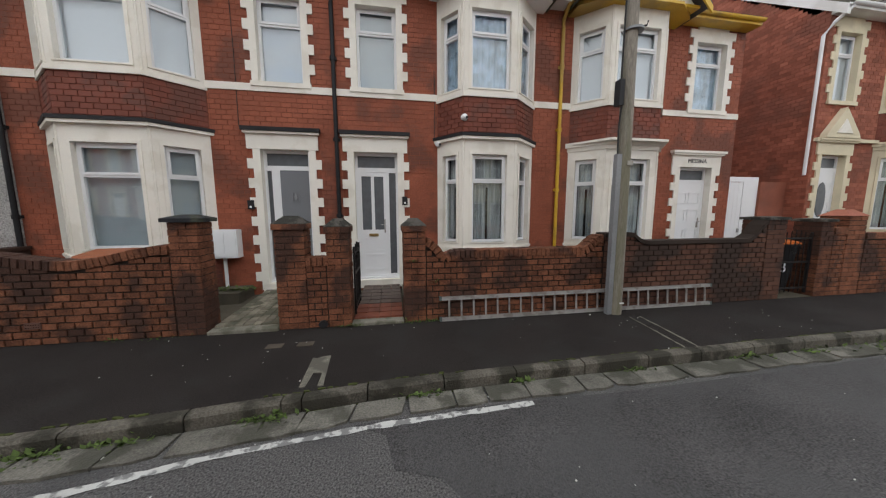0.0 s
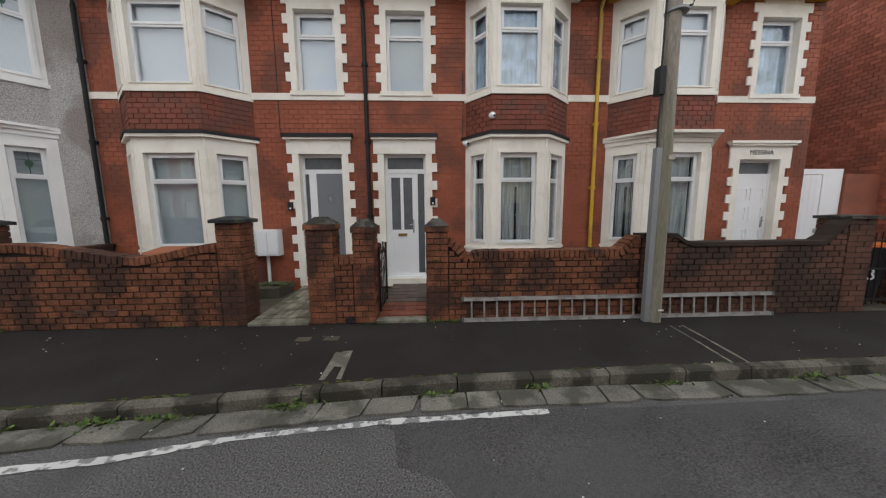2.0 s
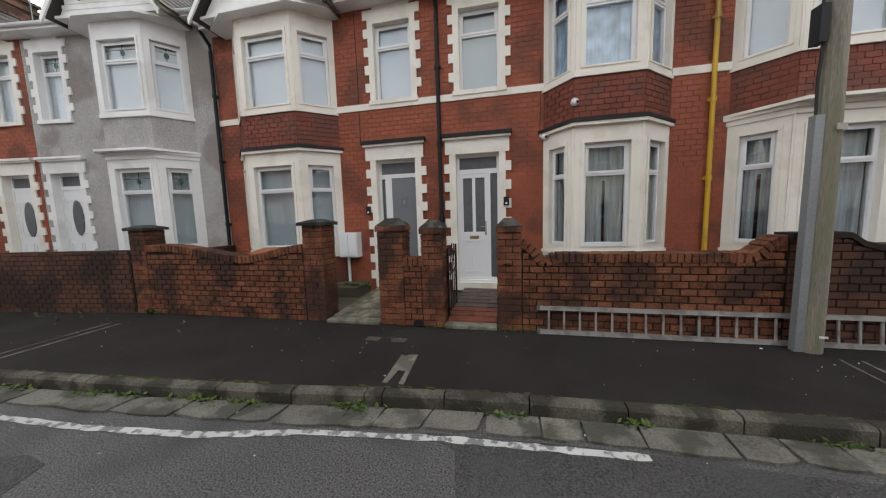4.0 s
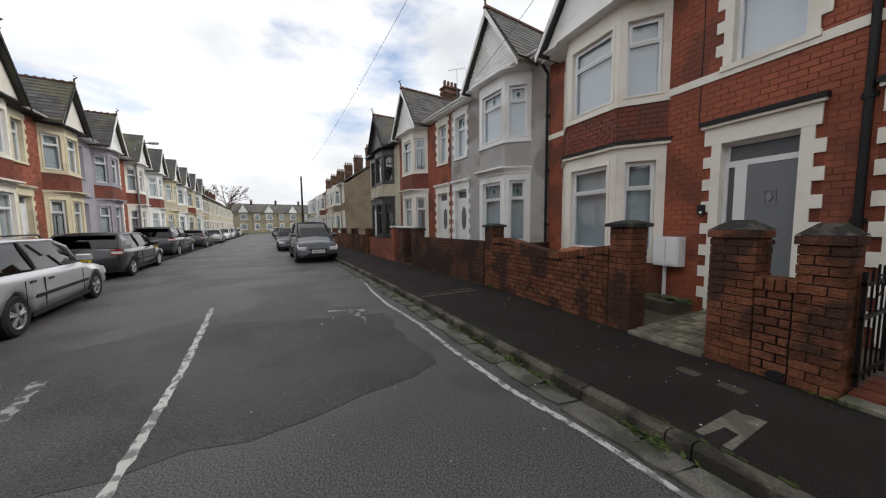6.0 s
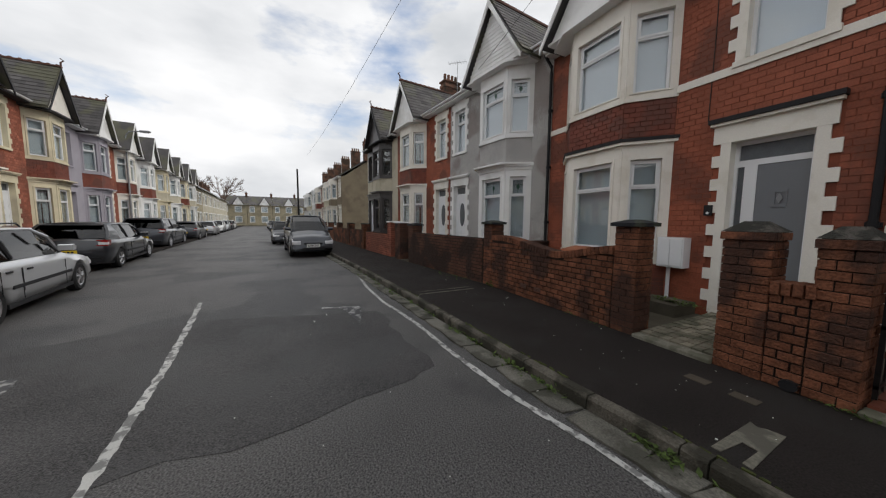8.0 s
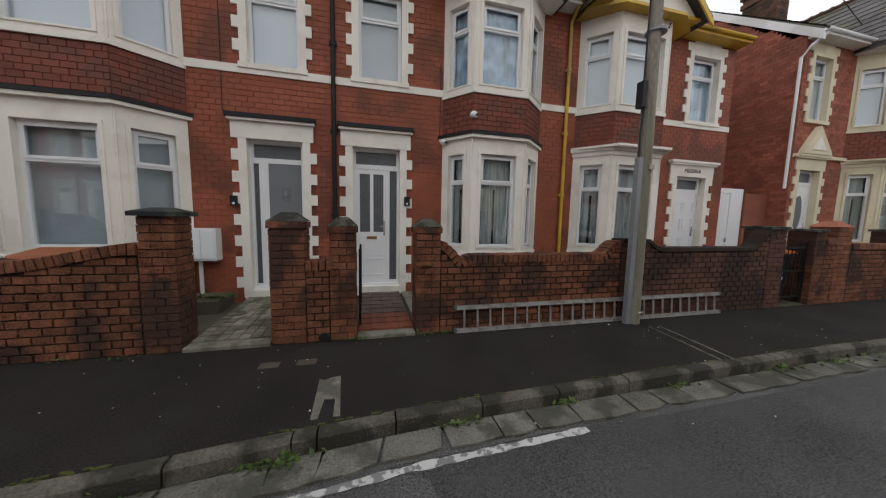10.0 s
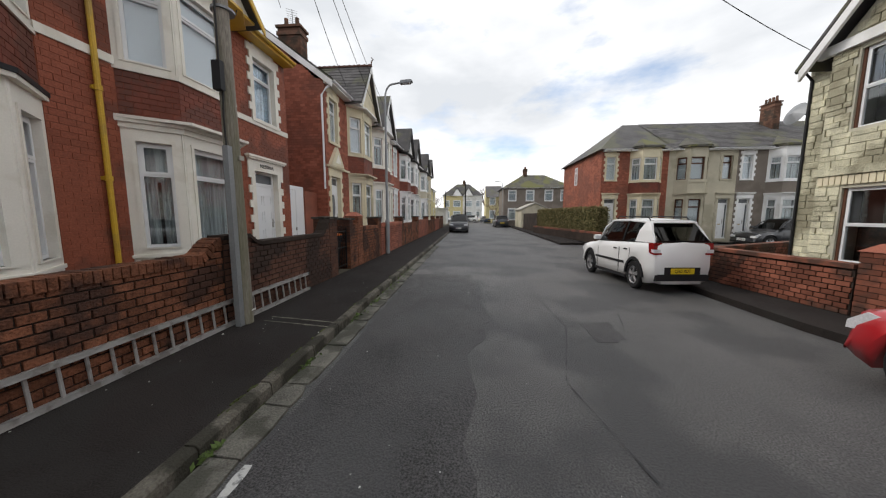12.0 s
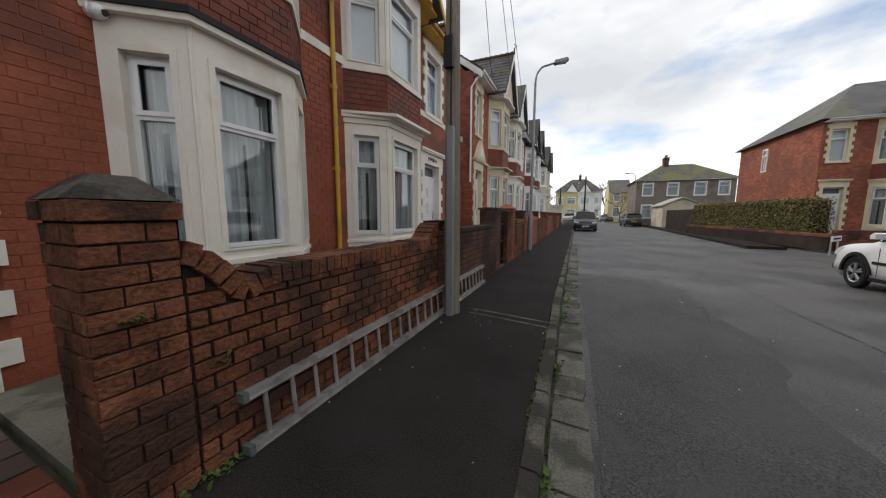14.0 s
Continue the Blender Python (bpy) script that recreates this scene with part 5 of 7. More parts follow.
for k in range(25):
    b = bmesh.new()
    x = 1.715 + k * 0.181
    tube(b, [(x, -0.015, 0.04), (x, -0.015, 0.32)], 0.014, 8)
    part("rung", b, ALU, lad)

pole = thing("telegraph_pole", Matrix.Translation((4.27, -0.15, 0)), "weathered timber telegraph pole with a steel cable cover and black box", "telegraph pole")
b = bmesh.new()
tube(b, [(0, 0, -0.05), (-0.01, 0, 2.0), (-0.03, 0, 4.2), (-0.07, 0, 8.5)], 0.105, 16, 0.07)
part("shaft", b, TIMBER, pole)
b = bmesh.new()
box(b, -0.16, -0.085, -0.06, 0.015, -0.01, 2.36)
part("cable_cover", b, GALV, pole, "grey steel cable cover")
b = bmesh.new()
box(b, -0.19, -0.12, -0.06, 0.05, 3.02, 3.36)
part("junction_box", b, PLASTIC_BLACK, pole, "black plastic cable box")
b = bmesh.new()
tube(b, [(-0.14, -0.03, 2.36), (-0.15, -0.03, 2.7), (-0.13, -0.03, 3.02)], 0.012, 6)
tube(b, [(-0.15, -0.02, 3.36), (-0.15, -0.02, 4.4), (-0.13, -0.02, 8.2)], 0.012, 6)
part("cable", b, CABLE, pole)
b = bmesh.new()
box(b, -0.03, 0.05, -0.112, -0.1, 2.2, 2.26)
part("label_plate", b, CONCRETE, pole, "small pale number plate")
b = bmesh.new()
box(b, 0.0, 0.07, -0.112, -0.1, 0.17, 0.19)
part("tag", b, PLATE_W, pole, "small pale tag")
for z in (4.0, 4.6):
    b = bmesh.new()
    tube(b, [(0.0, 0, z), (0.0, 0, z + 0.03)], 0.132, 12)
    part("strap", b, GALV, pole)
b = bmesh.new()
for z, s in ((4.05, 1), (4.5, -1)):
    tube(b, [(0, -0.02, z), (0.17 * s, -0.04, z + 0.03), (0.19 * s, -0.04, z + 0.09)], 0.012, 6)
part("pole_step", b, IRON, pole, "iron climbing step")


def street_lamp(x, y, h, reach, label, turn=0.0):
    m = Matrix.Translation((x, y, 0)) @ Matrix.Rotation(turn, 4, "Z")
    s = thing("street_lamp", m, label, "street lamp", "street lamps")
    b = bmesh.new()
    tube(b, [(0, 0, -0.05), (0, 0, 1.25)], 0.085, 12)
    tube(b, [(0, 0, 1.25), (0, 0, 1.35)], 0.085, 12, 0.055)
    tube(b, [(0, 0, 1.35), (0, 0, h - 0.5)], 0.05, 12, 0.04)
    pts = [(0, 0, h - 0.5)] + [(0, -reach * 0.35 * (1 - math.cos(a)), h - 0.5 + 0.5 * math.sin(a)) for a in (0.4, 0.8, 1.2, 1.5)] + [(0, -reach * 0.8, h + 0.05)]
    tube(b, pts, 0.035, 8)
    part("column", b, GALV, s, "grey galvanised column")
    b = bmesh.new()
    prism(b, [(-reach * 0.72, h + 0.0), (-reach * 0.78, h + 0.1), (-reach * 1.25, h + 0.12), (-reach * 1.3, h + 0.08), (-reach * 1.2, h + 0.02)], -0.1, 0.1, None, "x")
    hd = part("lamp_head", b, GALV, s, "flat grey lamp head")
    b = bmesh.new()
    box(b, -0.07, 0.07, -reach * 1.2, -reach * 0.85, h - 0.01, h + 0.02)
    part("lens", b, CLEAR_LAMP, hd)
    return s


street_lamp(12.0, -0.08, 6.3, 0.8, "grey street lamp with a curved arm before the yellow stone house")


def cable(a, c, sag, r=0.012):
    b = bmesh.new()
    n = 12
    tube(b, [(a[0] + (c[0] - a[0]) * k / n, a[1] + (c[1] - a[1]) * k / n, a[2] + (c[2] - a[2]) * k / n - sag * 4 * (k / n) * (1 - k / n)) for k in range(n + 1)], r, 5)
    return link_mesh("overhead_cable", b, CABLE, None, "thin black overhead telephone cable", "cable")


TOP = (4.2, -0.15, 8.3)
for c in ((12.5, 1.6, 6.5), (17.5, 1.6, 6.5), (22, 1.6, 6.5), (9.4, -12.0, 5.6), (11.5, 3.5, 8.8)):
    cable(TOP, c, 0.4, 0.009)
for c in ((-8, -12.9, 6.2), (-12, -13.3, 6.2), (-30, -3.5, 7.5), (-9, 1.2, 6.0)):
    cable(TOP, c, 0.6, 0.006)

# ---- things in the gardens and on the facades ----
mb = thing("meter_box", Matrix.Translation((-2.16, 1.9, 0)), "white plastic meter box fixed to the red brick wall", "meter box")
b = bmesh.new()
box(b, 0, 0.4, -0.2, 0, 0.74, 1.24)
part("case", b, UPVC, mb)
b = bmesh.new()
box(b, 0.02, 0.195, -0.215, -0.2, 0.77, 1.21)
part("lid", b, UPVC, mb, "white meter box door")
b = bmesh.new()
box(b, 0.205, 0.38, -0.215, -0.2, 0.77, 1.21)
part("lid", b, UPVC, mb, "white meter box door")
b = bmesh.new()
tube(b, [(0.12, -0.06, 0.0), (0.12, -0.06, 0.74)], 0.03, 8)
part("pipe", b, UPVC, mb)


def doorbell(x, z, material, label):
    d = thing("doorbell", Matrix.Translation((x, 1.87, z)), label, "doorbell")
    b = bmesh.new()
    box(b, -0.05, 0.05, -0.03, 0.0, 0, 0.16)
    part("case", b, material, d)
    b = bmesh.new()
    tube(b, [(0, -0.036, 0.04), (0, -0.03, 0.04)], 0.02, 10)
    part("button", b, UPVC, d)


doorbell(-1.55, 1.6, PLASTIC_BLACK, "small black doorbell box beside the grey door")
doorbell(1.2, 1.68, PLASTIC_BLACK, "small black doorbell beside the white door")


def camera_ball(x, y, z, label):
    c = thing("alarm_camera", Matrix.Translation((x, y, z)), label, "security camera")
    b = bmesh.new()
    bmesh.ops.create_uvsphere(b, u_segments=14, v_segments=9, radius=0.055)
    part("ball", b, UPVC, c)
    b = bmesh.new()
    tube(b, [(0, 0.09, 0.02), (0, 0.03, 0.02)], 0.06, 12)
    part("base", b, UPVC, c)
    b = bmesh.new()
    tube(b, [(0.02, -0.06, -0.01), (0.02, -0.03, -0.01)], 0.022, 10)
    part("lens", b, PLASTIC_BLACK, c)


camera_ball(2.27, 1.36, 3.22, "white ball shaped security camera on the brick band")
camera_ball(1.86, 1.82, 2.84, "small white security camera at the corner of the bay")


def wheelie(x, y, lid, label, turn=0.0, number=""):
    w = thing("wheelie_bin", Matrix.Translation((x, y, 0.012)) @ Matrix.Rotation(turn, 4, "Z"), label, "wheelie bin")
    b = bmesh.new()
    lo, hi = [(-0.2, -0.22), (0.2, -0.22), (0.2, 0.22), (-0.2, 0.22)], [(-0.26, -0.3), (0.26, -0.3), (0.26, 0.28), (-0.26, 0.28)]
    vl = [b.verts.new((*p, 0.06)) for p in lo]
    vh = [b.verts.new((*p, 0.93)) for p in hi]
    b.faces.new(vl[::-1])
    b.faces.new(vh)
    for k in range(4):
        b.faces.new((vl[k], vl[(k + 1) % 4], vh[(k + 1) % 4], vh[k]))
    box(b, -0.28, 0.28, -0.32, 0.3, 0.9, 0.94)
    part("body", b, PLASTIC_BLACK, w)
    b = bmesh.new()
    prism(b, [(-0.33, 0.94), (0.3, 0.94), (0.3, 1.0), (0.1, 1.03), (-0.3, 0.98)], -0.28, 0.28, None, "x")
    tube(b, [(-0.25, 0.32, 0.97), (0.25, 0.32, 0.97)], 0.018, 8)
    part("lid", b, lid, w)
    for s in (-0.2, 0.2):
        b = bmesh.new()
        tube(b, [(s - 0.03, 0.22, 0.1), (s + 0.03, 0.22, 0.1)], 0.1, 14)
        part("wheel", b, TYRE, w)
    if number:
        t = lettering("number", number, 0.26, UPVC, w, Matrix.Translation((0, -0.275, 0.5)) @ Matrix.Rotation(radians(85), 4, "X"))
    return w


def lettering(name, text, size, material, parent, m, label=""):
    cu = bpy.data.curves.new(name, "FONT")
    cu.body, cu.size, cu.extrude, cu.align_x, cu.align_y = text, size, 0.002, "CENTER", "CENTER"
    tmp = bpy.data.objects.new("tmp", cu)
    scene.collection.objects.link(tmp)
    bpy.context.view_layer.update()
    me = bpy.data.meshes.new_from_object(tmp)
    bpy.data.objects.remove(tmp)
    me.transform(m)
    me.materials.clear()
    me.materials.append(material)
    ob = new(name, me)
    ob.parent = parent
    return tagged(ob, label)


BROWN_LID = mat("faded brown plastic lid", (0.30, 0.10, 0.045), 0.55, vary=0.15, bump=0)
wheelie(-2.85, 0.75, BROWN_LID, "black wheelie bin with a faded orange brown lid", 0.1)
wheelie(-5.28, 0.55, PLATE_Y, "black wheelie bin with a yellow lid behind the end pillar", 0.2)
wheelie(8.05, 0.5, ORANGE, "black wheelie bin with an orange lid behind the iron gate", -0.25, "63")
wheelie(9.9, 0.7, ORANGE, "black wheelie bin with an orange lid beside the brick pillar", 0.1)
wheelie(11.0, 0.6, PLASTIC_BLACK, "black wheelie bin behind the garden wall", 0.1)

lettering("name_stone", "MESSINA", 0.13, BLACK_TRIM, H_RIGHT, Matrix.Translation((7.85, -0.04, 2.68)) @ Matrix.Rotation(radians(90), 4, "X"), "black painted house name on the lintel")


def iron_gate(m, w, h, label, bars=7):
    gt = thing("metal_gate", m, label, "gate")
    b = bmesh.new()
    for z in (0.12, 0.6, h - 0.12):
        box(b, 0, w, -0.012, 0.012, z, z + 0.03)
    for x in (0, w - 0.03):
        box(b, x, x + 0.03, -0.014, 0.014, 0.04, h)
    part("gate_frame", b, IRON, gt)
    for k in range(bars):
        b = bmesh.new()
        x = 0.06 + (w - 0.12) * k / (bars - 1)
        tube(b, [(x, 0, 0.06), (x, 0, h - 0.02 + 0.06 * math.sin(math.pi * k / (bars - 1)))], 0.008, 6)
        part("bar", b, IRON, gt)
    if bars < 5:
        return gt
    b = bmesh.new()
    pts = [(w / 2 + 0.12 * math.cos(a) * (1 - a / 12), -0.012, 0.85 + 0.12 * math.sin(a) * (1 - a / 12)) for a in (k * 0.45 for k in range(20))]
    tube(b, pts, 0.007, 5)
    part("scroll", b, IRON, gt)
    return gt


iron_gate(Matrix.Translation((0.405, 0.16, 0.07)) @ Matrix.Rotation(math.pi / 2, 4, "Z"), 0.68, 1.0, "dark iron garden gate standing open along the tiled path", 5)
iron_gate(Matrix.Translation((7.68, 0.1, 0.02)), 0.75, 1.15, "black wrought iron gate between blackened pillars")

# ---- weeds ----
def weeds(x, y, z, n, spread, size, seed, label="small green weed growing from a joint"):
    r = random.Random(seed)
    b = bmesh.new()
    for _ in range(n):
        px, py = x + r.gauss(0, spread), y + r.gauss(0, spread * 0.25)
        a, s = r.uniform(0, 6.28), size * r.uniform(0.5, 1.2)
        pz = z + abs(r.gauss(0, size * 0.5))
        d, w = Vector((math.cos(a), math.sin(a), r.uniform(0.1, 1.0))) * s, Vector((-math.sin(a), math.cos(a), 0)) * s * 0.35
        o = Vector((px, py, pz))
        v = [b.verts.new(p) for p in (o, o + d * 0.5 + w, o + d, o + d * 0.5 - w)]
        b.faces.new(v)
    return link_mesh("weed", b, LEAF, None, label, "weed", "stuff")


r0 = random.Random(5)
for i, (x, n, sp) in enumerate(((-2.75, 60, 0.12), (-2.3, 50, 0.09), (-1.55, 110, 0.12), (-1.05, 50, 0.09), (-0.1, 130, 0.10), (1.15, 60, 0.08), (2.15, 30, 0.04), (-3.6, 60, 0.15), (-4.4, 80, 0.2), (-5.4, 90, 0.3), (-6.6, 80, 0.3), (-8, 90, 0.4), (3.4, 20, 0.1), (4.9, 60, 0.12), (5.8, 60, 0.2), (7.0, 80, 0.3), (8.6, 70, 0.3))):
    weeds(x, kerb_y(x) - 0.03, ZR, n + 30, sp * 1.15, 0.045, 50 + i)
for i, (x, n, sp, s) in enumerate(((1.25, 110, 0.12, 0.03), (1.5, 50, 0.08, 0.03), (0.33, 90, 0.1, 0.03), (-2.4, 25, 0.06, 0.03), (-4.7, 60, 0.06, 0.06), (-1.9, 30, 0.2, 0.03), (2.6, 25, 0.4, 0.02), (-6.5, 80, 0.6, 0.05), (5.2, 40, 0.3, 0.03))):
    weeds(x, wall_y(x) - 0.03, 0.0, n, sp, s, 80 + i, "small green weed at the foot of the wall")
weeds(1.2, -0.01, 0.86, 40, 0.04, 0.03, 99, "tuft of moss and grass in the pillar joint")
weeds(1.52, -0.01, 0.55, 22, 0.02, 0.035, 98, "little weed growing from the brickwork")
weeds(-1.75, 1.5, 0.2, 160, 0.18, 0.05, 97, "green weed beside the doorstep")
# crumbs of litter and grit on the ground
b = bmesh.new()
for _ in range(260):
    x = r0.uniform(-6, 7)
    y = r0.choice((r0.uniform(-1.35, -0.05), kerb_y(x) - 0.05 - abs(r0.gauss(0, 0.12)), r0.uniform(-4.6, -1.8)))
    z = 0.002 if y > kerb_y(x) + 0.1 else ZR + 0.01
    s = r0.uniform(0.003, 0.012) if r0.random() < 0.93 else 0.022
    box(b, x, x + s, y, y + s * r0.uniform(0.5, 1.2), z, z + s * 0.4)
link_mesh("litter", b, mat("pale litter", (0.5, 0.5, 0.47), 0.8, vary=0.3, island=0.5), None, "crumbs of pale litter and grit on the ground", "litter", "stuff")

# air bricks, a drain hole and facade wires
for x in (-3.67, -3.28):
    d = thing("air_brick", Matrix.Translation((x, -0.014, 0.2)), "terracotta air brick low in the garden wall", "air brick")
    b = bmesh.new()
    pierced(b, 0, 0.16, 0, 0.012, 0, 0.075, [(0.012 + k * 0.024, 0.026 + k * 0.024, z, z + 0.014) for k in range(6) for z in (0.012, 0.042)])
    part("grid", b, TILE_RED, d)
d = thing("drain_outlet", Matrix.Translation((0.0, -0.04, 0.055)), "broken black drain outlet at the foot of the pillar", "drain")
b = bmesh.new()
pts = [(0.06 * math.cos(a), 0.05 * math.sin(a)) for a in (k * math.pi / 6 for k in range(12))]
prism(b, pts, 0, 0.06)
part("pipe", b, PLASTIC_BLACK, d)
for x, z0, z1 in ((-1.66, 3.05, 5.5), (1.79, 2.95, 4.2)):
    b = bmesh.new()
    tube(b, [(x, 1.885, z0), (x + 0.01, 1.885, (z0 + z1) / 2), (x, 1.885, z1)], 0.006, 5)
    link_mesh("wall_cable", b, CABLE, None, "thin black cable clipped to the brick facade", "cable")
h = R_HOUSES[0]
b = bmesh.new()
prism(b, [(0.15, 3.0), (1.25, 3.0), (1.2, 3.1), (0.7, 3.65), (0.2, 3.1)], -0.14, 0.0)
part("pediment", b, YELLOW_STONE, h, "pointed stone pediment over the door")
b = bmesh.new()
prism(b, [(0.45, 3.1), (0.95, 3.1), (0.7, 3.4)], -0.16, -0.139)
part("pediment_panel", b, STONE, h)
b = bmesh.new()
box(b, 0.0, 2.0, -0.08, 0.0, 2.93, 3.0)
part("string_course", b, YELLOW_STONE, h)
aerial(H_LEFT, -4.9, 3.0, RIDGE_Z - 0.6, 2.3, 0.6)

# moss along the kerb, dashes of grime at wall feet
b = bmesh.new()
r3 = random.Random(21)
for _ in range(1500):
    x = r3.uniform(-9, 9)
    if math.sin(x * 2.3) + math.sin(x * 5.1 + 1) < -0.3:
        continue
    y = kerb_y(x) + r3.choice((-0.012, 0.1)) + r3.gauss(0, 0.008)
    z = ZR if y < kerb_y(x) + 0.05 else 0.002
    s_ = r3.uniform(0.008, 0.026)
    box(b, x, x + s_ * 1.8, y, y + s_ * 0.7, z - 0.01, z + s_ * 0.5)
link_mesh("kerb_moss", b, MOSS, None, "dark green moss and dirt along the kerb joints", "moss", "stuff")

# ---- the row across the road on the left ----
DL, NL = Vector((-math.cos(BEND), -math.sin(BEND), 0)), Vector((math.sin(BEND), -math.cos(BEND), 0))


def across(s, off=13.6, sx=0.82, sz=1.0):
    """Frame of a facade across the road: x runs away along the street, -y faces the road."""
    p = Vector((-5, 1.9, 0)) + DL * s + NL * off
    return Matrix.Translation(p) @ Matrix.Rotation(math.pi + BEND, 4, "Z") @ Matrix.Diagonal((sx, 1, sz, 1))


PALE = dict(string=False, door_hood=False, ground_top="cream")
LILAC = mat("lilac grey render", (0.36, 0.34, 0.38), 0.9, vary=0.1)
across_row = [
    (2.1, dict(wall=PEBBLE, stone=WHITE_STONE, band=PEBBLE, bands_as="render", verge=WHITE_STONE), "grey rendered terraced house with white bay windows"),
    (6.1, dict(bricks=GABLE_BRICK, stone=STONE, verge=BLACK_TRIM, gable_fill=STONE), "red brick terraced house with cream bays and dark verge"),
    (10.05, dict(bricks=GABLE_BRICK, stone=YELLOW_STONE, verge=BLACK_TRIM, gable_fill=STONE), "red brick terraced house with yellowish stone bays"),
    (13.95, dict(wall=LILAC, stone=LILAC, band=BAY_BRICK, bands_as="render", verge=WHITE_STONE), "lilac rendered terraced house with brick band"),
    (17.8, dict(bricks=GABLE_BRICK, stone=STONE, verge=WHITE_STONE), "red brick terraced house with cream bays"),
    (21.7, dict(wall=RENDER_WHITE, stone=WHITE_STONE, band=BAY_BRICK, bands_as="render"), "white terraced house with brick band"),
    (25.6, dict(wall=RENDER_CREAM, stone=YELLOW_STONE, band=RENDER_CREAM, bands_as="render"), "cream terraced house with pale bays"),
    (29.5, dict(wall=RENDER_WHITE, stone=WHITE_STONE, band=RENDER_CREAM, bands_as="render"), "white terraced house with pale bays"),
    (33.4, dict(bricks=BAY_BRICK, stone=YELLOW_STONE), "brown brick terraced house with yellowish bays"),
    (37.3, dict(wall=RENDER_CREAM, stone=WHITE_STONE, band=RENDER_CREAM, bands_as="render"), "cream terraced house with white bays"),
]
for i, (s, kw, label) in enumerate(across_row):
    near = i < 4
    h = house("house", across(s), label=label, detail=near, chim="", curtains=("plain" if i % 2 else "net", "plain"), dkind="oval" if i == 1 else "panel",
              **{k: v for k, v in spec(0, 4.75, False, label).items() if k not in ("label", "detail")}, **PALE, **kw)
    if i > 5:
        chimney(h, 4.7, 3.5, RIDGE_Z - 0.4)
    if i in (1,):
        aerial(h, 1.2, 2.2, RIDGE_Z - 0.6, 1.6, 0.8)
# low walls with dark domed pillars before it
AW = Matrix.Translation(Vector((-5, 1.9, 0)) + NL * 12.0) @ Matrix.Rotation(math.pi + BEND, 4, "Z")
for s in (3.2, 4.75, 5.9, 7.2, 9.0, 10.3, 13.2, 14.4, 17.4, 18.4, 21, 22):
    pillar("gate_pillar", AW, s, s + 0.36, 1.15, "red brown brick pillar with a dark domed cap across the road", "dome", 0.36, WORN_RED, pieces=False, cap_mat=DARK_BRICK)
for s0, s1 in ((0.0, 3.2), (3.56, 4.75), (6.26, 7.2), (9.36, 10.3), (10.66, 13.2), (14.76, 17.4), (18.76, 21), (22.4, 42)):
    coped_wall("garden_wall", AW, s0, s1, lambda x: 0.9, "red brick garden wall across the road", WORN_RED, pieces=False, cap=False)

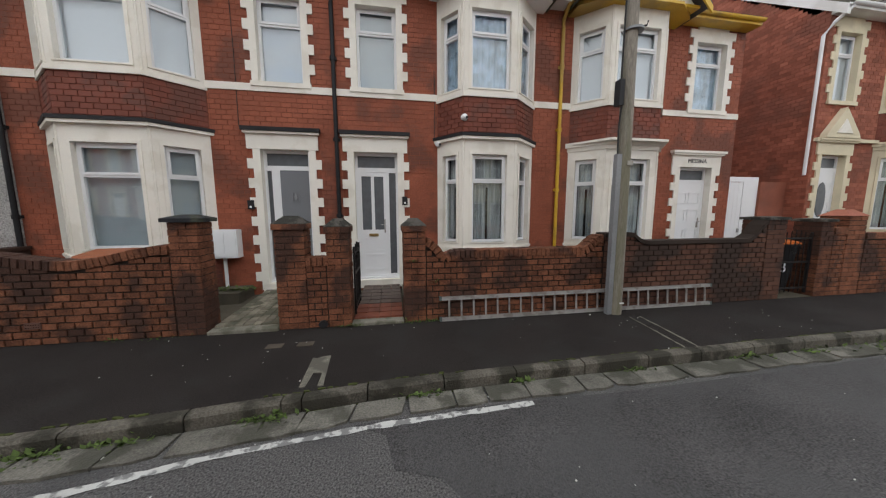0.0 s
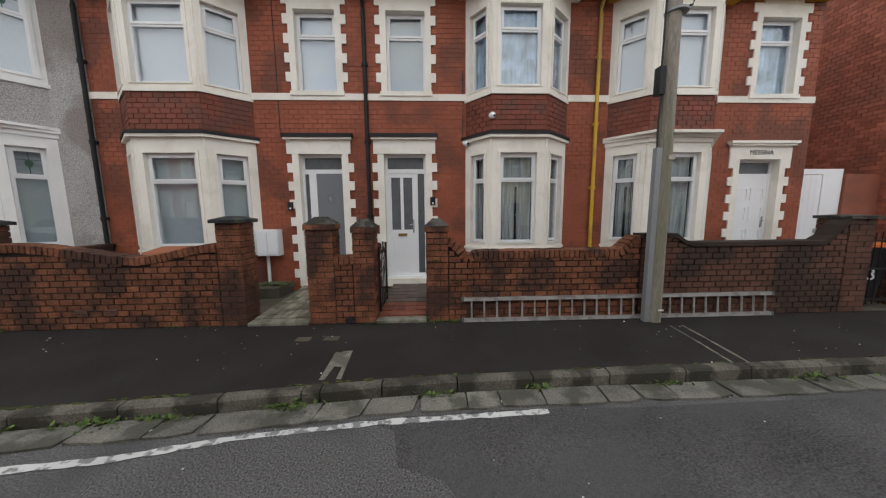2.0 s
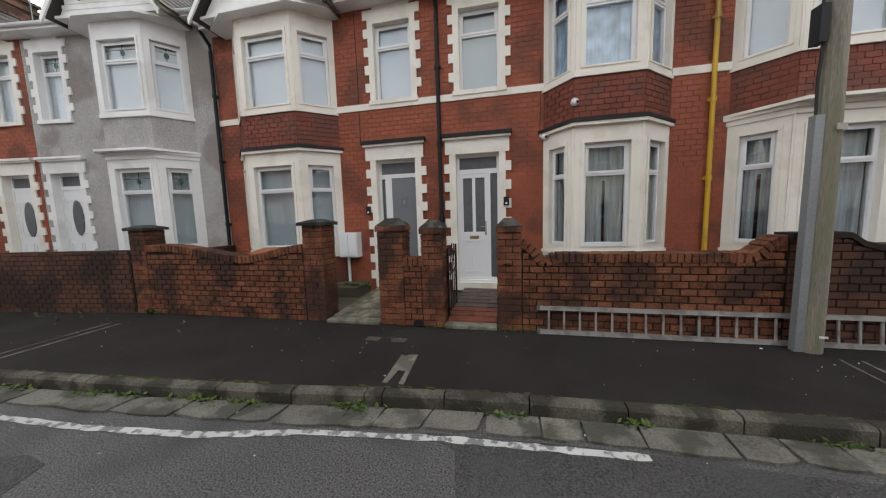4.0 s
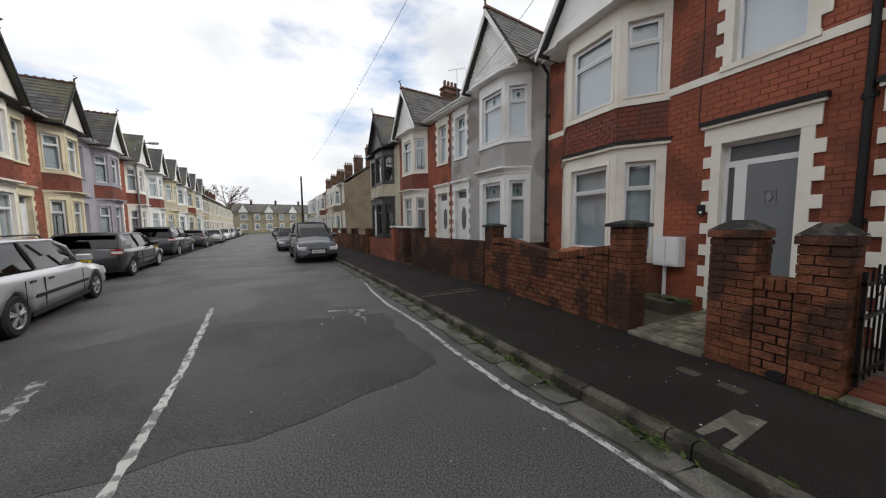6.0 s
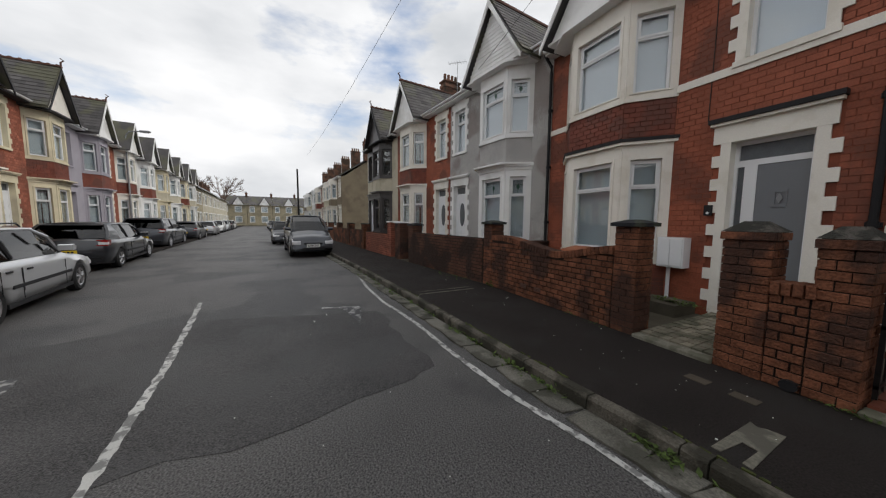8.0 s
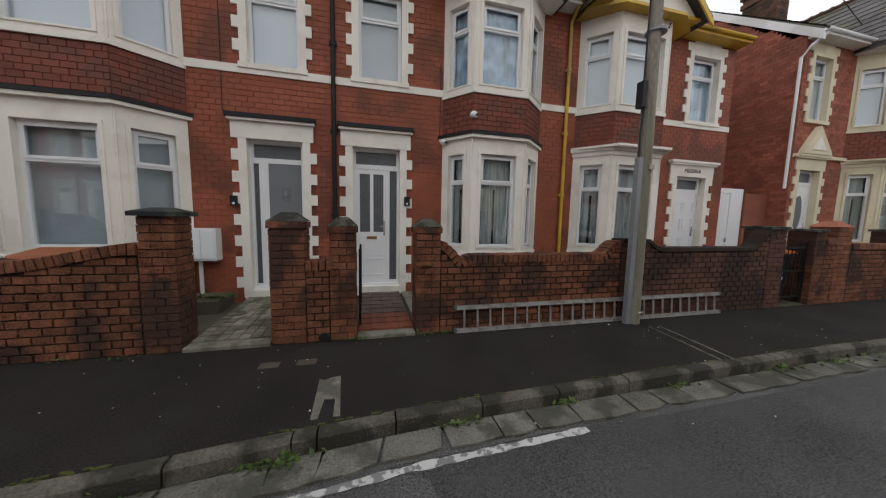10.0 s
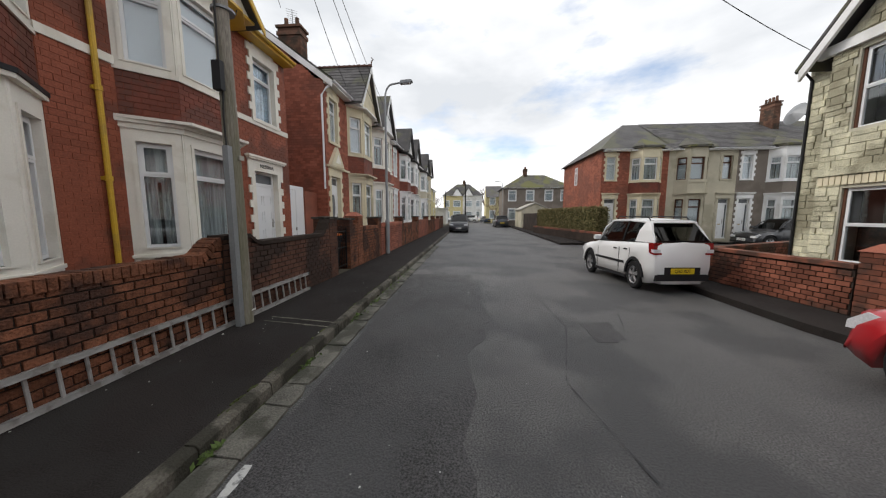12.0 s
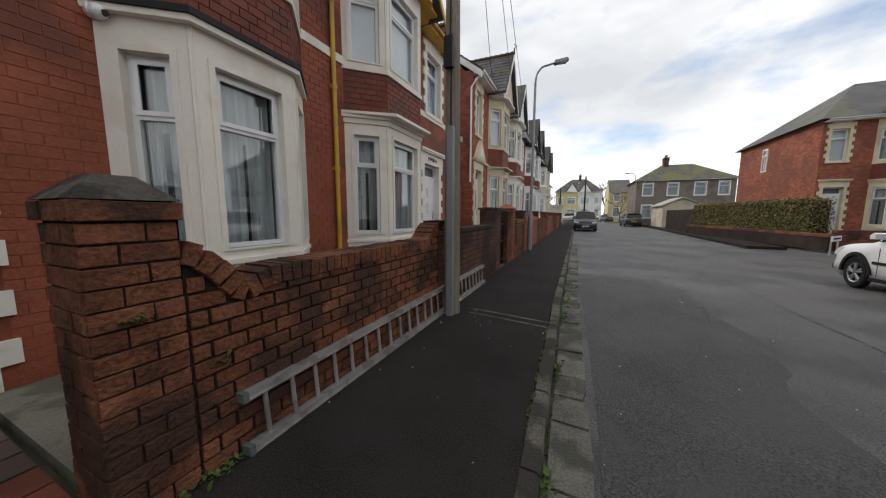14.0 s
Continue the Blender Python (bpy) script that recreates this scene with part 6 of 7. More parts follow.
# ---- plainer buildings farther off ----
def plain_house(m, w, label, wall, d=7.0, eave=EAVE, ridge=RIDGE_Z, wins=((0.6, 0.9), (2.6, 1.4)), hip=False, stone=None, roof=None, chims=(), porch=False, gable_fronts=(), doors=(), zs=((0.9, 2.4), (3.6, 5.0))):
    h = thing("house", m, label, "house", "houses of the street")
    b = bmesh.new()
    holes = [(a, a + ww, z0, z1) for a, ww in wins for z0, z1 in zs]
    pierced(b, 0, w, 0, 0.25, -0.02, eave, holes)
    box(b, 0, w, d - 0.2, d, -0.02, eave)
    for sx in (0, w - 0.2):
        pts = [(0.25, -0.02), (d - 0.2, -0.02), (d - 0.2, eave), (0.25, eave)] if hip else [(0.25, -0.02), (d - 0.2, -0.02), (d - 0.2, eave), (d / 2, ridge - 0.15), (0.25, eave)]
        prism(b, pts, sx, sx + 0.2, None, "x")
    part("wall", b, wall, h)
    # added backdrop with the room's darkness in its colour
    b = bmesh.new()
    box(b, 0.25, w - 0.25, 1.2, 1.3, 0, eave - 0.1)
    part("inner_wall", b, ROOM_SHADE, h)
    for a, c, z0, z1 in holes:
        window(h, Matrix.Translation((a, 0.08, z0)), c - a, z1 - z0, curtain="plain", detail=False)
        if stone:
            b = bmesh.new()
            pierced(b, a - 0.1, c + 0.1, -0.03, 0.0, z0 - 0.1, z1 + 0.14, [(a, c, z0, z1)])
            part("surround", b, stone, h)
    b = bmesh.new()
    if hip:
        e = 0.3
        e0, e1 = (0 if hip == "r" else e), (0 if hip == "l" else e)
        r0, r1_ = (0.0 if hip == "r" else min(w - 0.05, d / 2 * 0.9)), (w if hip == "l" else max(0.05, w - d / 2 * 0.9))
        v = [b.verts.new(p) for p in ((-e0, -e, eave), (w + e1, -e, eave), (w + e1, d + e, eave), (-e0, d + e, eave), (r0, d / 2, ridge), (r1_, d / 2, ridge))]
        for f in ((0, 1, 5, 4), (1, 2, 5), (2, 3, 4, 5), (3, 0, 4), (3, 2, 1, 0)):
            b.faces.new([v[k] for k in f])
    else:
        prism(b, [(-0.28, eave + 0.02), (d / 2, ridge), (d + 0.28, eave + 0.02), (d + 0.28, eave - 0.08), (d / 2, ridge - 0.12), (-0.28, eave - 0.08)], 0, w, None, "x")
    part("roof", b, roof or SLATE, h)
    b = bmesh.new()
    gutter(b, -0.1, w + 0.1, -0.34, eave - 0.03)
    part("gutter", b, UPVC, h)
    for a in doors:
        b = bmesh.new()
        box(b, a, a + 0.85, -0.04, 0.0, 0.1, 2.2)
        part("door", b, UPVC, h, "white front door")
    for a, c, top in gable_fronts:
        b = bmesh.new()
        prism(b, [(a, eave - 0.1), (c, eave - 0.1), ((a + c) / 2, top)], -0.4, 1.5)
        part("gable", b, WHITE_STONE, h, "white painted gable")
        b = bmesh.new()
        for sx, (p, q) in ((0, (a, (a + c) / 2)), (1, (c, (a + c) / 2))):
            prism(b, [(p - (0.15 if sx == 0 else -0.15), eave - 0.15), (q, top), (q, top + 0.12), (p - (0.2 if sx == 0 else -0.2), eave - 0.08)], -0.5, 1.7)
        part("gable_roof", b, SLATE, h)
    for cx_, cy_ in chims:
        chimney(h, cx_, cy_, ridge - 0.5)
    return h


ROOF_MOSS = mat("mossy slate", (0.1, 0.095, 0.08), 0.8, vary=0.3, scale=2, dirt=(0.13, 0.13, 0.05), dirt_amount=0.6, dirt_scale=0.8)
# left: the row beyond the side street on our side, and the beige row across
RENDER_BROWN = mat("brown beige render", (0.2, 0.165, 0.115), 0.9, vary=0.12, dirt=(0.14, 0.11, 0.08), dirt_amount=0.3)
for i in range(6):
    p = Vector((-5, 1.9, 0)) + DL * (24.0 + 4.7 * (i + 1))
    wallm = (RENDER_BROWN, RENDER_CREAM, BAY_BRICK, RENDER_WHITE, RENDER_CREAM, RENDER_TAUPE)[i]
    house("house", Matrix.Translation(p) @ Matrix.Rotation(BEND, 4, "Z"), label=("brown", "cream", "brick", "white", "cream", "taupe")[i] + " terraced house with cream bays beyond the side street",
          wall=wallm, stone=STONE if i < 3 else WHITE_STONE, band=wallm, bands_as="render", gable=None, detail=False, chim="r", curtains=("net", "plain"),
          **{k: v for k, v in spec(0, 4.69, i % 2 == 0, "").items() if k not in ("label", "detail")}, **PALE)
for i in range(8):
    plain_house(across(43.5 + i * 4.8, 13.6, 1.0), 4.79, "pale rendered terraced house far across the road", RENDER_BEIGE if i == 0 else RENDER_CREAM, stone=WHITE_STONE,
                wins=((0.5, 0.9), (2.3, 1.6)), chims=((4.7, 3.5),))
pe = Vector((-5, 1.9, 0)) + DL * 92
for i in range(5):
    p = pe + NL * (-8 + i * 6)
    plain_house(Matrix.Translation(p) @ Matrix.Rotation(BEND - math.pi / 2 + math.pi, 4, "Z"), 5.9, "grey house closing the far end of the street", RENDER_BEIGE, stone=WHITE_STONE,
                gable_fronts=((2.8, 5.2, 7.6),), wins=((0.6, 1.0), (3.3, 1.4)), chims=((5.8, 3.5),))

# right: the row along the side road
RS = Matrix.Translation((19.0, -10.85, 0)) @ Matrix.Rotation(-math.pi / 2, 4, "Z") @ Matrix.Diagonal((0.765, 1, 0.93, 1))
WIN_BLACK = mat("black painted frame", (0.03, 0.028, 0.028), 0.4, vary=0.1, bump=0)
side_row = [
    spec(0, 4.75, False, "red brick corner house with yellowish stone bays", bricks=GABLE_BRICK, stone=YELLOW_STONE, gable=None, dkind="panel", chim="", curtains=("net", "net"), hip=True, **PALE),
    spec(4.75, 4.75, True, "cream rendered house with dark window frames", wall=RENDER_CREAM, stone=RENDER_CREAM, band=RENDER_CREAM, bands_as="render", frame_mat=BROWN_FRAME, gable=None, chim="", curtains=("plain", "plain"), **PALE),
    spec(9.5, 4.75, False, "taupe rendered house with white bay windows", wall=RENDER_TAUPE, stone=WHITE_STONE, band=RENDER_TAUPE, bands_as="render", gable=None, chim="r", curtains=("net", "net"), **PALE),
    spec(14.25, 4.75, True, "taupe rendered house down the side road", wall=RENDER_TAUPE, stone=WHITE_STONE, band=RENDER_TAUPE, bands_as="render", gable=None, chim="", curtains=("net", "net"), **PALE),
]
S_HOUSES = place_row(side_row, RS)
for h, (a, c) in zip(S_HOUSES, ((2.55, 3.75), (5.75, 6.95), (12.05, 13.25), (15.25, 16.45))):
    b = bmesh.new()
    x0, x1 = a - 0.55, c + 0.55
    prism(b, [(x0 - 0.1, 0), (a - 0.1, -0.65), (c + 0.1, -0.65), (x1 + 0.1, 0)], EAVE, EAVE + 0.12, axis="z")
    vs = [b.verts.new(p) for p in ((x0 - 0.1, -0.2, EAVE + 0.12), (a - 0.1, -0.65, EAVE + 0.12), (c + 0.1, -0.65, EAVE + 0.12), (x1 + 0.1, -0.2, EAVE + 0.12), ((a + c) / 2, 0.6, EAVE + 0.8))]
    for k in range(3):
        b.faces.new((vs[k], vs[k + 1], vs[4]))
    part("bay_roof", b, ROOF_MOSS, h, "small hipped roof over the bay")
# its gable side to the main street, with a hipped end
b = bmesh.new()
cells = brick_cells(0, 7.0, 0.1, EAVE * 1.0, [])
bricks_mesh(b, cells, 0, 0.008, Matrix(((0, 1, 0, 0), (-1, 0, 0, 7.0), (0, 0, 1, 0), (0, 0, 0, 1))))
part("gable_brickwork", b, GABLE_BRICK, S_HOUSES[0], "red brick side wall", "stuff")
window(S_HOUSES[0], Matrix.Translation((-0.05, 4.4, 3.9)) @ Matrix.Rotation(-math.pi / 2, 4, "Z"), 0.5, 1.3, curtain="plain", detail=False)
plain_house(Matrix.Translation((45, -8.2, 0)) @ Matrix.Rotation(-math.pi / 2, 4, "Z"), 9.5, "grey rendered houses with a hipped roof", RENDER_TAUPE, hip=True, eave=5.4, ridge=7.6, roof=ROOF_MOSS, stone=WHITE_STONE,
            wins=((0.7, 1.0), (3.2, 1.0), (5.8, 1.0), (8.0, 0.9)), chims=((3.5, 3.5),))
plain_house(Matrix.Translation((62, -6.6, 0)) @ Matrix.Rotation(-math.pi / 2, 4, "Z"), 3.4, "yellow house with a steep slate roof", RENDER_YELLOW, eave=5.2, ridge=7.6, wins=((0.8, 1.0),), stone=WHITE_STONE)
plain_house(Matrix.Translation((75, 3.0, 0)) @ Matrix.Rotation(-math.pi / 2, 4, "Z"), 4.68, "cream half of a semi-detached pair with white gables", RENDER_YELLOW, eave=6.3, ridge=9.3, hip="l", stone=WHITE_STONE,
            wins=((0.5, 0.9), (2.4, 1.7)), gable_fronts=((2.2, 4.5, 8.0),), roof=SLATE)
plain_house(Matrix.Translation((75, -1.7, 0)) @ Matrix.Rotation(-math.pi / 2, 4, "Z"), 4.68, "white half of a semi-detached pair with white gables", RENDER_WHITE, eave=6.3, ridge=9.3, hip="r", stone=WHITE_STONE,
            wins=((0.5, 1.7), (3.2, 0.9)), gable_fronts=((0.2, 2.5, 8.0),), chims=((0.2, 3.5),), doors=(2.5,))
plain_house(Matrix.Translation((41.5, 2.2, 0)), 8.0, "yellow rendered house beyond the terrace", RENDER_YELLOW, eave=5.2, ridge=7.4, stone=WHITE_STONE, wins=((1, 1), (5, 1.2)))
b = bmesh.new()
box(b, 50.5, 56, 0.6, 5, 0, 2.6)
box(b, 50.3, 56.2, 0.4, 5.2, 2.6, 2.75)
link_mesh("garage", b, RENDER_WHITE, None, "white rendered flat roofed garage", "garage")
d = thing("garage", Matrix.Translation((38, -9.6, 0)), "pale garage with a shallow gable roof beside the hedge", "garage")
b = bmesh.new()
prism(b, [(-3.2, 0), (0, 0), (0, 2.2), (-1.6, 2.9), (-3.2, 2.2)], 0, 5, None, "x")
part("wall", b, RENDER_CREAM, d)
b = bmesh.new()
prism(b, [(-3.4, 2.15), (-1.6, 2.95), (0.2, 2.15), (0.2, 2.25), (-1.6, 3.07), (-3.4, 2.25)], -0.1, 5.1, None, "x")
part("roof", b, CONCRETE, d)
coped_wall("garden_wall", Matrix.Translation((0, -8.75, 0)) @ Matrix.Rotation(radians(-1.5), 4, "Z") , 27.6, 36, lambda x: 1.7, "high red brick garden wall", WORN_RED, pieces=False, cap=False)

# ---- hedge, its wall and the street sign ----
hd = thing("hedge", Matrix.Translation((18.2, -10.35, 0)) @ Matrix.Rotation(radians(7), 4, "Z"), "clipped brown green hedge above a low brick wall", "hedge")
r1 = random.Random(3)
b = bmesh.new()
box(b, 0.1, 9.4, -0.75, -0.1, 0.5, 1.9)
part("core", b, MOSS, hd, "dense inner twigs")
b = bmesh.new()
for _ in range(15000):
    f = r1.random()
    if f < 0.6:
        p = Vector((r1.uniform(0, 9.5), -0.05 + r1.gauss(0, 0.05), r1.uniform(0.45, 1.98)))
    elif f < 0.75:
        p = Vector((r1.choice((0, 9.5)) + r1.gauss(0, 0.05), r1.uniform(-0.8, 0), r1.uniform(0.45, 1.96)))
    else:
        p = Vector((r1.uniform(0, 9.5), r1.uniform(-0.8, 0), 1.95 + r1.gauss(0, 0.05)))
    a = Vector((r1.uniform(-1, 1), r1.uniform(-1, 1), r1.uniform(-1, 1))).normalized() * 0.05
    c = a.cross(Vector((r1.uniform(-1, 1), r1.uniform(-1, 1), 1))).normalized() * 0.022
    v = [b.verts.new(q) for q in (p - a, p + c, p + a, p - c)]
    b.faces.new(v)
part("leaves", b, HEDGE, hd, kind="stuff")
coped_wall("garden_wall", Matrix.Translation((18.2, -10.25, 0)) @ Matrix.Rotation(radians(7), 4, "Z"), -1.5, 9.5, lambda x: 0.6, "low red brick wall under the hedge", WORN_RED, pieces=False)
coped_wall("garden_wall", Matrix.Translation((16.8, -10.5, 0)) @ Matrix.Rotation(radians(-84), 4, "Z"), 0, 3.0, lambda x: 0.75, "low red brick wall at the corner of the side road", WORN_RED, pieces=False)
sg = thing("street_sign", Matrix.Translation((15.9, -10.0, 0)) @ Matrix.Rotation(radians(-40), 4, "Z"), "low white street name plate on two short posts", "sign")
b = bmesh.new()
box(b, -0.5, 0.5, -0.03, 0.0, 0.4, 0.58)
pl = part("plate", b, UPVC, sg)
b = bmesh.new()
box(b, -0.36, 0.36, -0.034, -0.03, 0.46, 0.52)
part("lettering", b, PLASTIC_BLACK, pl, "unreadable dark lettering")
for s in (-0.4, 0.36):
    b = bmesh.new()
    box(b, s, s + 0.05, 0.0, 0.04, -0.1, 0.58)
    part("post", b, CONCRETE, sg)
street_lamp(44.0, -7.9, 6.2, 0.9, "grey street lamp beyond the side road", math.pi)
street_lamp(-23.2, -13.3, 6.6, 0.9, "grey street lamp with a small sign across the road", math.pi)

# ---- stone clad house ----
SH = Matrix.Translation((9.65, -12.2, 0)) @ Matrix.Rotation(math.pi, 4, "Z")
h = thing("house", SH, "yellow green stone clad gabled house with white windows", "house", "houses of the street")
EV = 5.3
wins_s = [(1.47, 2.38, 0.45, 2.12), (2.72, 3.6, 0.45, 2.12), (1.47, 2.38, 3.42, 5.1), (2.72, 3.6, 3.42, 5.1)]
b = bmesh.new()
pierced(b, 0, 5.0, 0, 0.25, -0.02, EV, [(1.2, 3.9, 0.4, 5.1)])
for a, c in ((0, 0.2), (4.8, 5.0)):
    prism(b, [(0.25, -0.02), (7, -0.02), (7, EV), (3.6, 7.6), (0.25, EV)], a, c, None, "x")
box(b, 0, 5, 6.8, 7, -0.02, EV)
part("wall", b, CLAD_MORTAR, h)
b = bmesh.new()
pierced(b, 0.95, 4.15, -0.5, -0.3, -0.02, EV, wins_s)
box(b, 0.95, 1.15, -0.3, 0.0, -0.02, EV)
box(b, 3.95, 4.15, -0.3, 0.0, -0.02, EV)
prism(b, [(0.95, EV), (4.15, EV), (2.55, 7.0)], -0.5, -0.3)
part("bay_wall", b, CLAD_MORTAR, h)
# added backdrop, coloured near black for the shade indoors
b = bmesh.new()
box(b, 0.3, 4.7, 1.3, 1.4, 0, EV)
part("inner_wall", b, ROOM_SHADE, h)
r2 = random.Random(11)
clad = []
z = 0.0
while z < 6.9:
    hh = r2.choice((0.12, 0.16, 0.2))
    x = 0.95 - r2.uniform(0, 0.2)
    while x < 4.15:
        ln = r2.uniform(0.22, 0.55)
        a, c = max(x, 0.95), min(x + ln, 4.15)
        ok = c - a > 0.05
        if z + hh > EV:
            lim = (7.0 - z - hh) / 1.7 * 1.6 - 0.05
            a, c = max(a, 2.55 - lim), min(c, 2.55 + lim)
            ok = c - a > 0.08
        if ok:
            mid = (a + c) / 2
            if any(w[0] - 0.05 < c and w[1] + 0.05 > a and w[2] - 0.05 < z + hh and w[3] + 0.05 > z for w in wins_s):
                w = next(w for w in wins_s if w[0] - 0.05 < c and w[1] + 0.05 > a and w[2] - 0.05 < z + hh and w[3] + 0.05 > z)
                if a < w[0] - 0.12:
                    c = w[0] - 0.03
                elif c > w[1] + 0.12:
                    a = w[1] + 0.03
                else:
                    ok = False
            if ok and c - a > 0.05:
                clad.append((a + 0.008, c - 0.008, z + 0.006, z + hh - 0.006))
        x += ln
    z += hh
b = bmesh.new()
bricks_mesh(b, clad, -0.5, 0.03, None, 0.012, r2)
for sx0, sx1, y in ((0.0, 0.95, 0.0), (4.15, 5.0, 0.0)):
    z = 0.0
    while z < EV:
        hh, x = 0.17, sx0
        while x < sx1 - 0.05:
            ln = r2.uniform(0.2, 0.5)
            bricks_mesh(b, [(x + 0.008, min(x + ln, sx1) - 0.008, z + 0.006, z + hh - 0.006)], y, 0.03, None, 0.012, r2)
            x += ln
        z += hh
mside = Matrix(((0, 1, 0, 0), (-1, 0, 0, 7.0), (0, 0, 1, 0), (0, 0, 0, 1)))
bricks_mesh(b, brick_cells(0, 7.0, 0, EV, [], 0.42, 0.17, 0.014), 0, 0.025, mside, 0.012, r2)
mside = Matrix(((0, 1, 0, 0.95), (-1, 0, 0, 0.0), (0, 0, 1, 0), (0, 0, 0, 1)))
bricks_mesh(b, brick_cells(0, 0.5, 0, EV, [], 0.3, 0.17, 0.014), 0, 0.025, mside, 0.012, r2)
part("stone_cladding", b, STONECLAD, h, "uneven yellow green stone cladding", "stuff")
for a, c, z0, z1 in wins_s:
    m = Matrix.Translation((a + 0.05, -0.42, z0))
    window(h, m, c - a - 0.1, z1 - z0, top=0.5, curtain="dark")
    b = bmesh.new()
    box(b, a, a + 0.05, -0.45, -0.3, z0, z1)
    part("jamb", b, BROWN_FRAME, h)
b = bmesh.new()
box(b, 0.9, 4.2, -0.58, -0.5, 2.42, 2.6)
part("stone_band", b, STONECLAD, h)
b = bmesh.new()
for k in range(26):
    box(b, 1.0 + k * 0.12, 1.1 + k * 0.12, -0.545, -0.5, 2.2, 2.4)
part("soldier_course", b, YELLOW_STONE, h, kind="stuff")
b = bmesh.new()
for sx in (-1, 1):
    q = [(2.55 + sx * 2.0, EV - 0.25), (2.55, 7.25), (2.55, 7.0), (2.55 + sx * 2.0, EV - 0.5)]
    prism(b, q, -0.85, -0.78)
part("bargeboard", b, WHITE_STONE, h)
b = bmesh.new()
box(b, 0.7, 4.4, -0.6, -0.5, EV - 0.1, EV + 0.12)
part("fascia", b, WHITE_STONE, h)
b = bmesh.new()
for sx in (-1, 1):
    q = [(2.55 + sx * 2.05, EV - 0.25), (2.55, 7.28), (2.55, 7.38), (2.55 + sx * 2.1, EV - 0.2)]
    prism(b, q if sx < 0 else q[::-1], -0.85, 3.4)
prism(b, [(-0.28, EV + 0.02), (3.6, 7.7), (7.3, EV), (7.3, EV - 0.1), (3.6, 7.55), (-0.28, EV - 0.08)], 0, 5, None, "x")
part("roof", b, SLATE, h)
b = bmesh.new()
gutter(b, -0.05, 0.8, -0.33, EV - 0.02)
tube(b, [(0.1, -0.3, EV - 0.06), (0.08, -0.05, EV - 0.3), (0.08, -0.06, 0.1)], 0.035, 8)
part("gutter", b, PLASTIC_BLACK, h)
b = bmesh.new()
bmesh.ops.create_cone(b, cap_ends=True, segments=20, radius1=0.3, radius2=0.05, depth=0.12, matrix=Matrix.Translation((-0.25, -0.1, 4.3)) @ Matrix.Rotation(radians(70), 4, "X"))
tube(b, [(-0.25, 0.0, 4.25), (0.0, 0.15, 4.2)], 0.02, 6)
part("satellite_dish", b, GALV, h, "grey satellite dish")

# unseen neighbours added to close the street behind and fill the window reflections
for x0 in (-0.5, -5.4):
    plain_house(Matrix.Translation((x0 + 5.05, -12.3, 0)) @ Matrix.Rotation(math.pi, 4, "Z"), 4.85, "plain brick terraced house across the road", GABLE_BRICK, stone=STONE, wins=((0.5, 0.9), (2.4, 1.6)))
OW = Matrix.Translation((8.1, -8.78, 0)) @ Matrix.Rotation(math.pi + radians(-3.2) + radians(6.4), 4, "Z")
coped_wall("garden_wall", OW, 0.0, 2.75, lambda x: 0.78, "orange red brick garden wall with a rounded coping across the road", WORN_RED, pieces=False, cap_h=0.07)
pillar("gate_pillar", OW, 2.78, 3.18, 0.98, "orange red brick pillar with a domed cap across the road", "dome", 0.4, WORN_RED, pieces=False, cap_mat=GABLE_BRICK)
coped_wall("garden_wall", OW, 4.1, 12.5, lambda x: 0.8, "orange red brick garden wall across the road", WORN_RED, pieces=False, cap_h=0.07)
coped_wall("garden_wall", Matrix.Translation((8.15, -8.8, 0)) @ Matrix.Rotation(radians(-62), 4, "Z"), 0, 7.0, lambda x: 0.72, "low red brick wall along the side road", WORN_RED, pieces=False, cap_h=0.07)


# ---- cars ----
def loft(bm, rings):
    vs = [[bm.verts.new(p) for p in r] for r in rings]
    n = len(vs[0])
    for a, c in zip(vs, vs[1:]):
        for k in range(n):
            bm.faces.new((a[k], a[(k + 1) % n], c[(k + 1) % n], c[k]))
    bm.faces.new(vs[0][::-1])
    bm.faces.new(vs[-1])
    return vs


PROFILES = {
    # kind: hood, cowl, roof front, roof rear, tail top as shares of the half length; heights as shares of H
    "hatch": dict(cowl=0.42, rf=0.10, rr=-0.68, tail=-0.93, hood=0.56, nose=0.46, belt=0.63, tailz=0.66),
    "estate": dict(cowl=0.42, rf=0.12, rr=-0.84, tail=-0.96, hood=0.58, nose=0.46, belt=0.63, tailz=0.66),
    "suv": dict(cowl=0.46, rf=0.16, rr=-0.78, tail=-0.95, hood=0.6, nose=0.52, belt=0.62, tailz=0.66),
    "cross": dict(cowl=0.44, rf=0.12, rr=-0.76, tail=-0.985, hood=0.58, nose=0.5, belt=0.62, tailz=0.70),
    "wedge": dict(cowl=0.62, rf=0.12, rr=-0.5, tail=-0.92, hood=0.52, nose=0.42, belt=0.6, tailz=0.68),
}


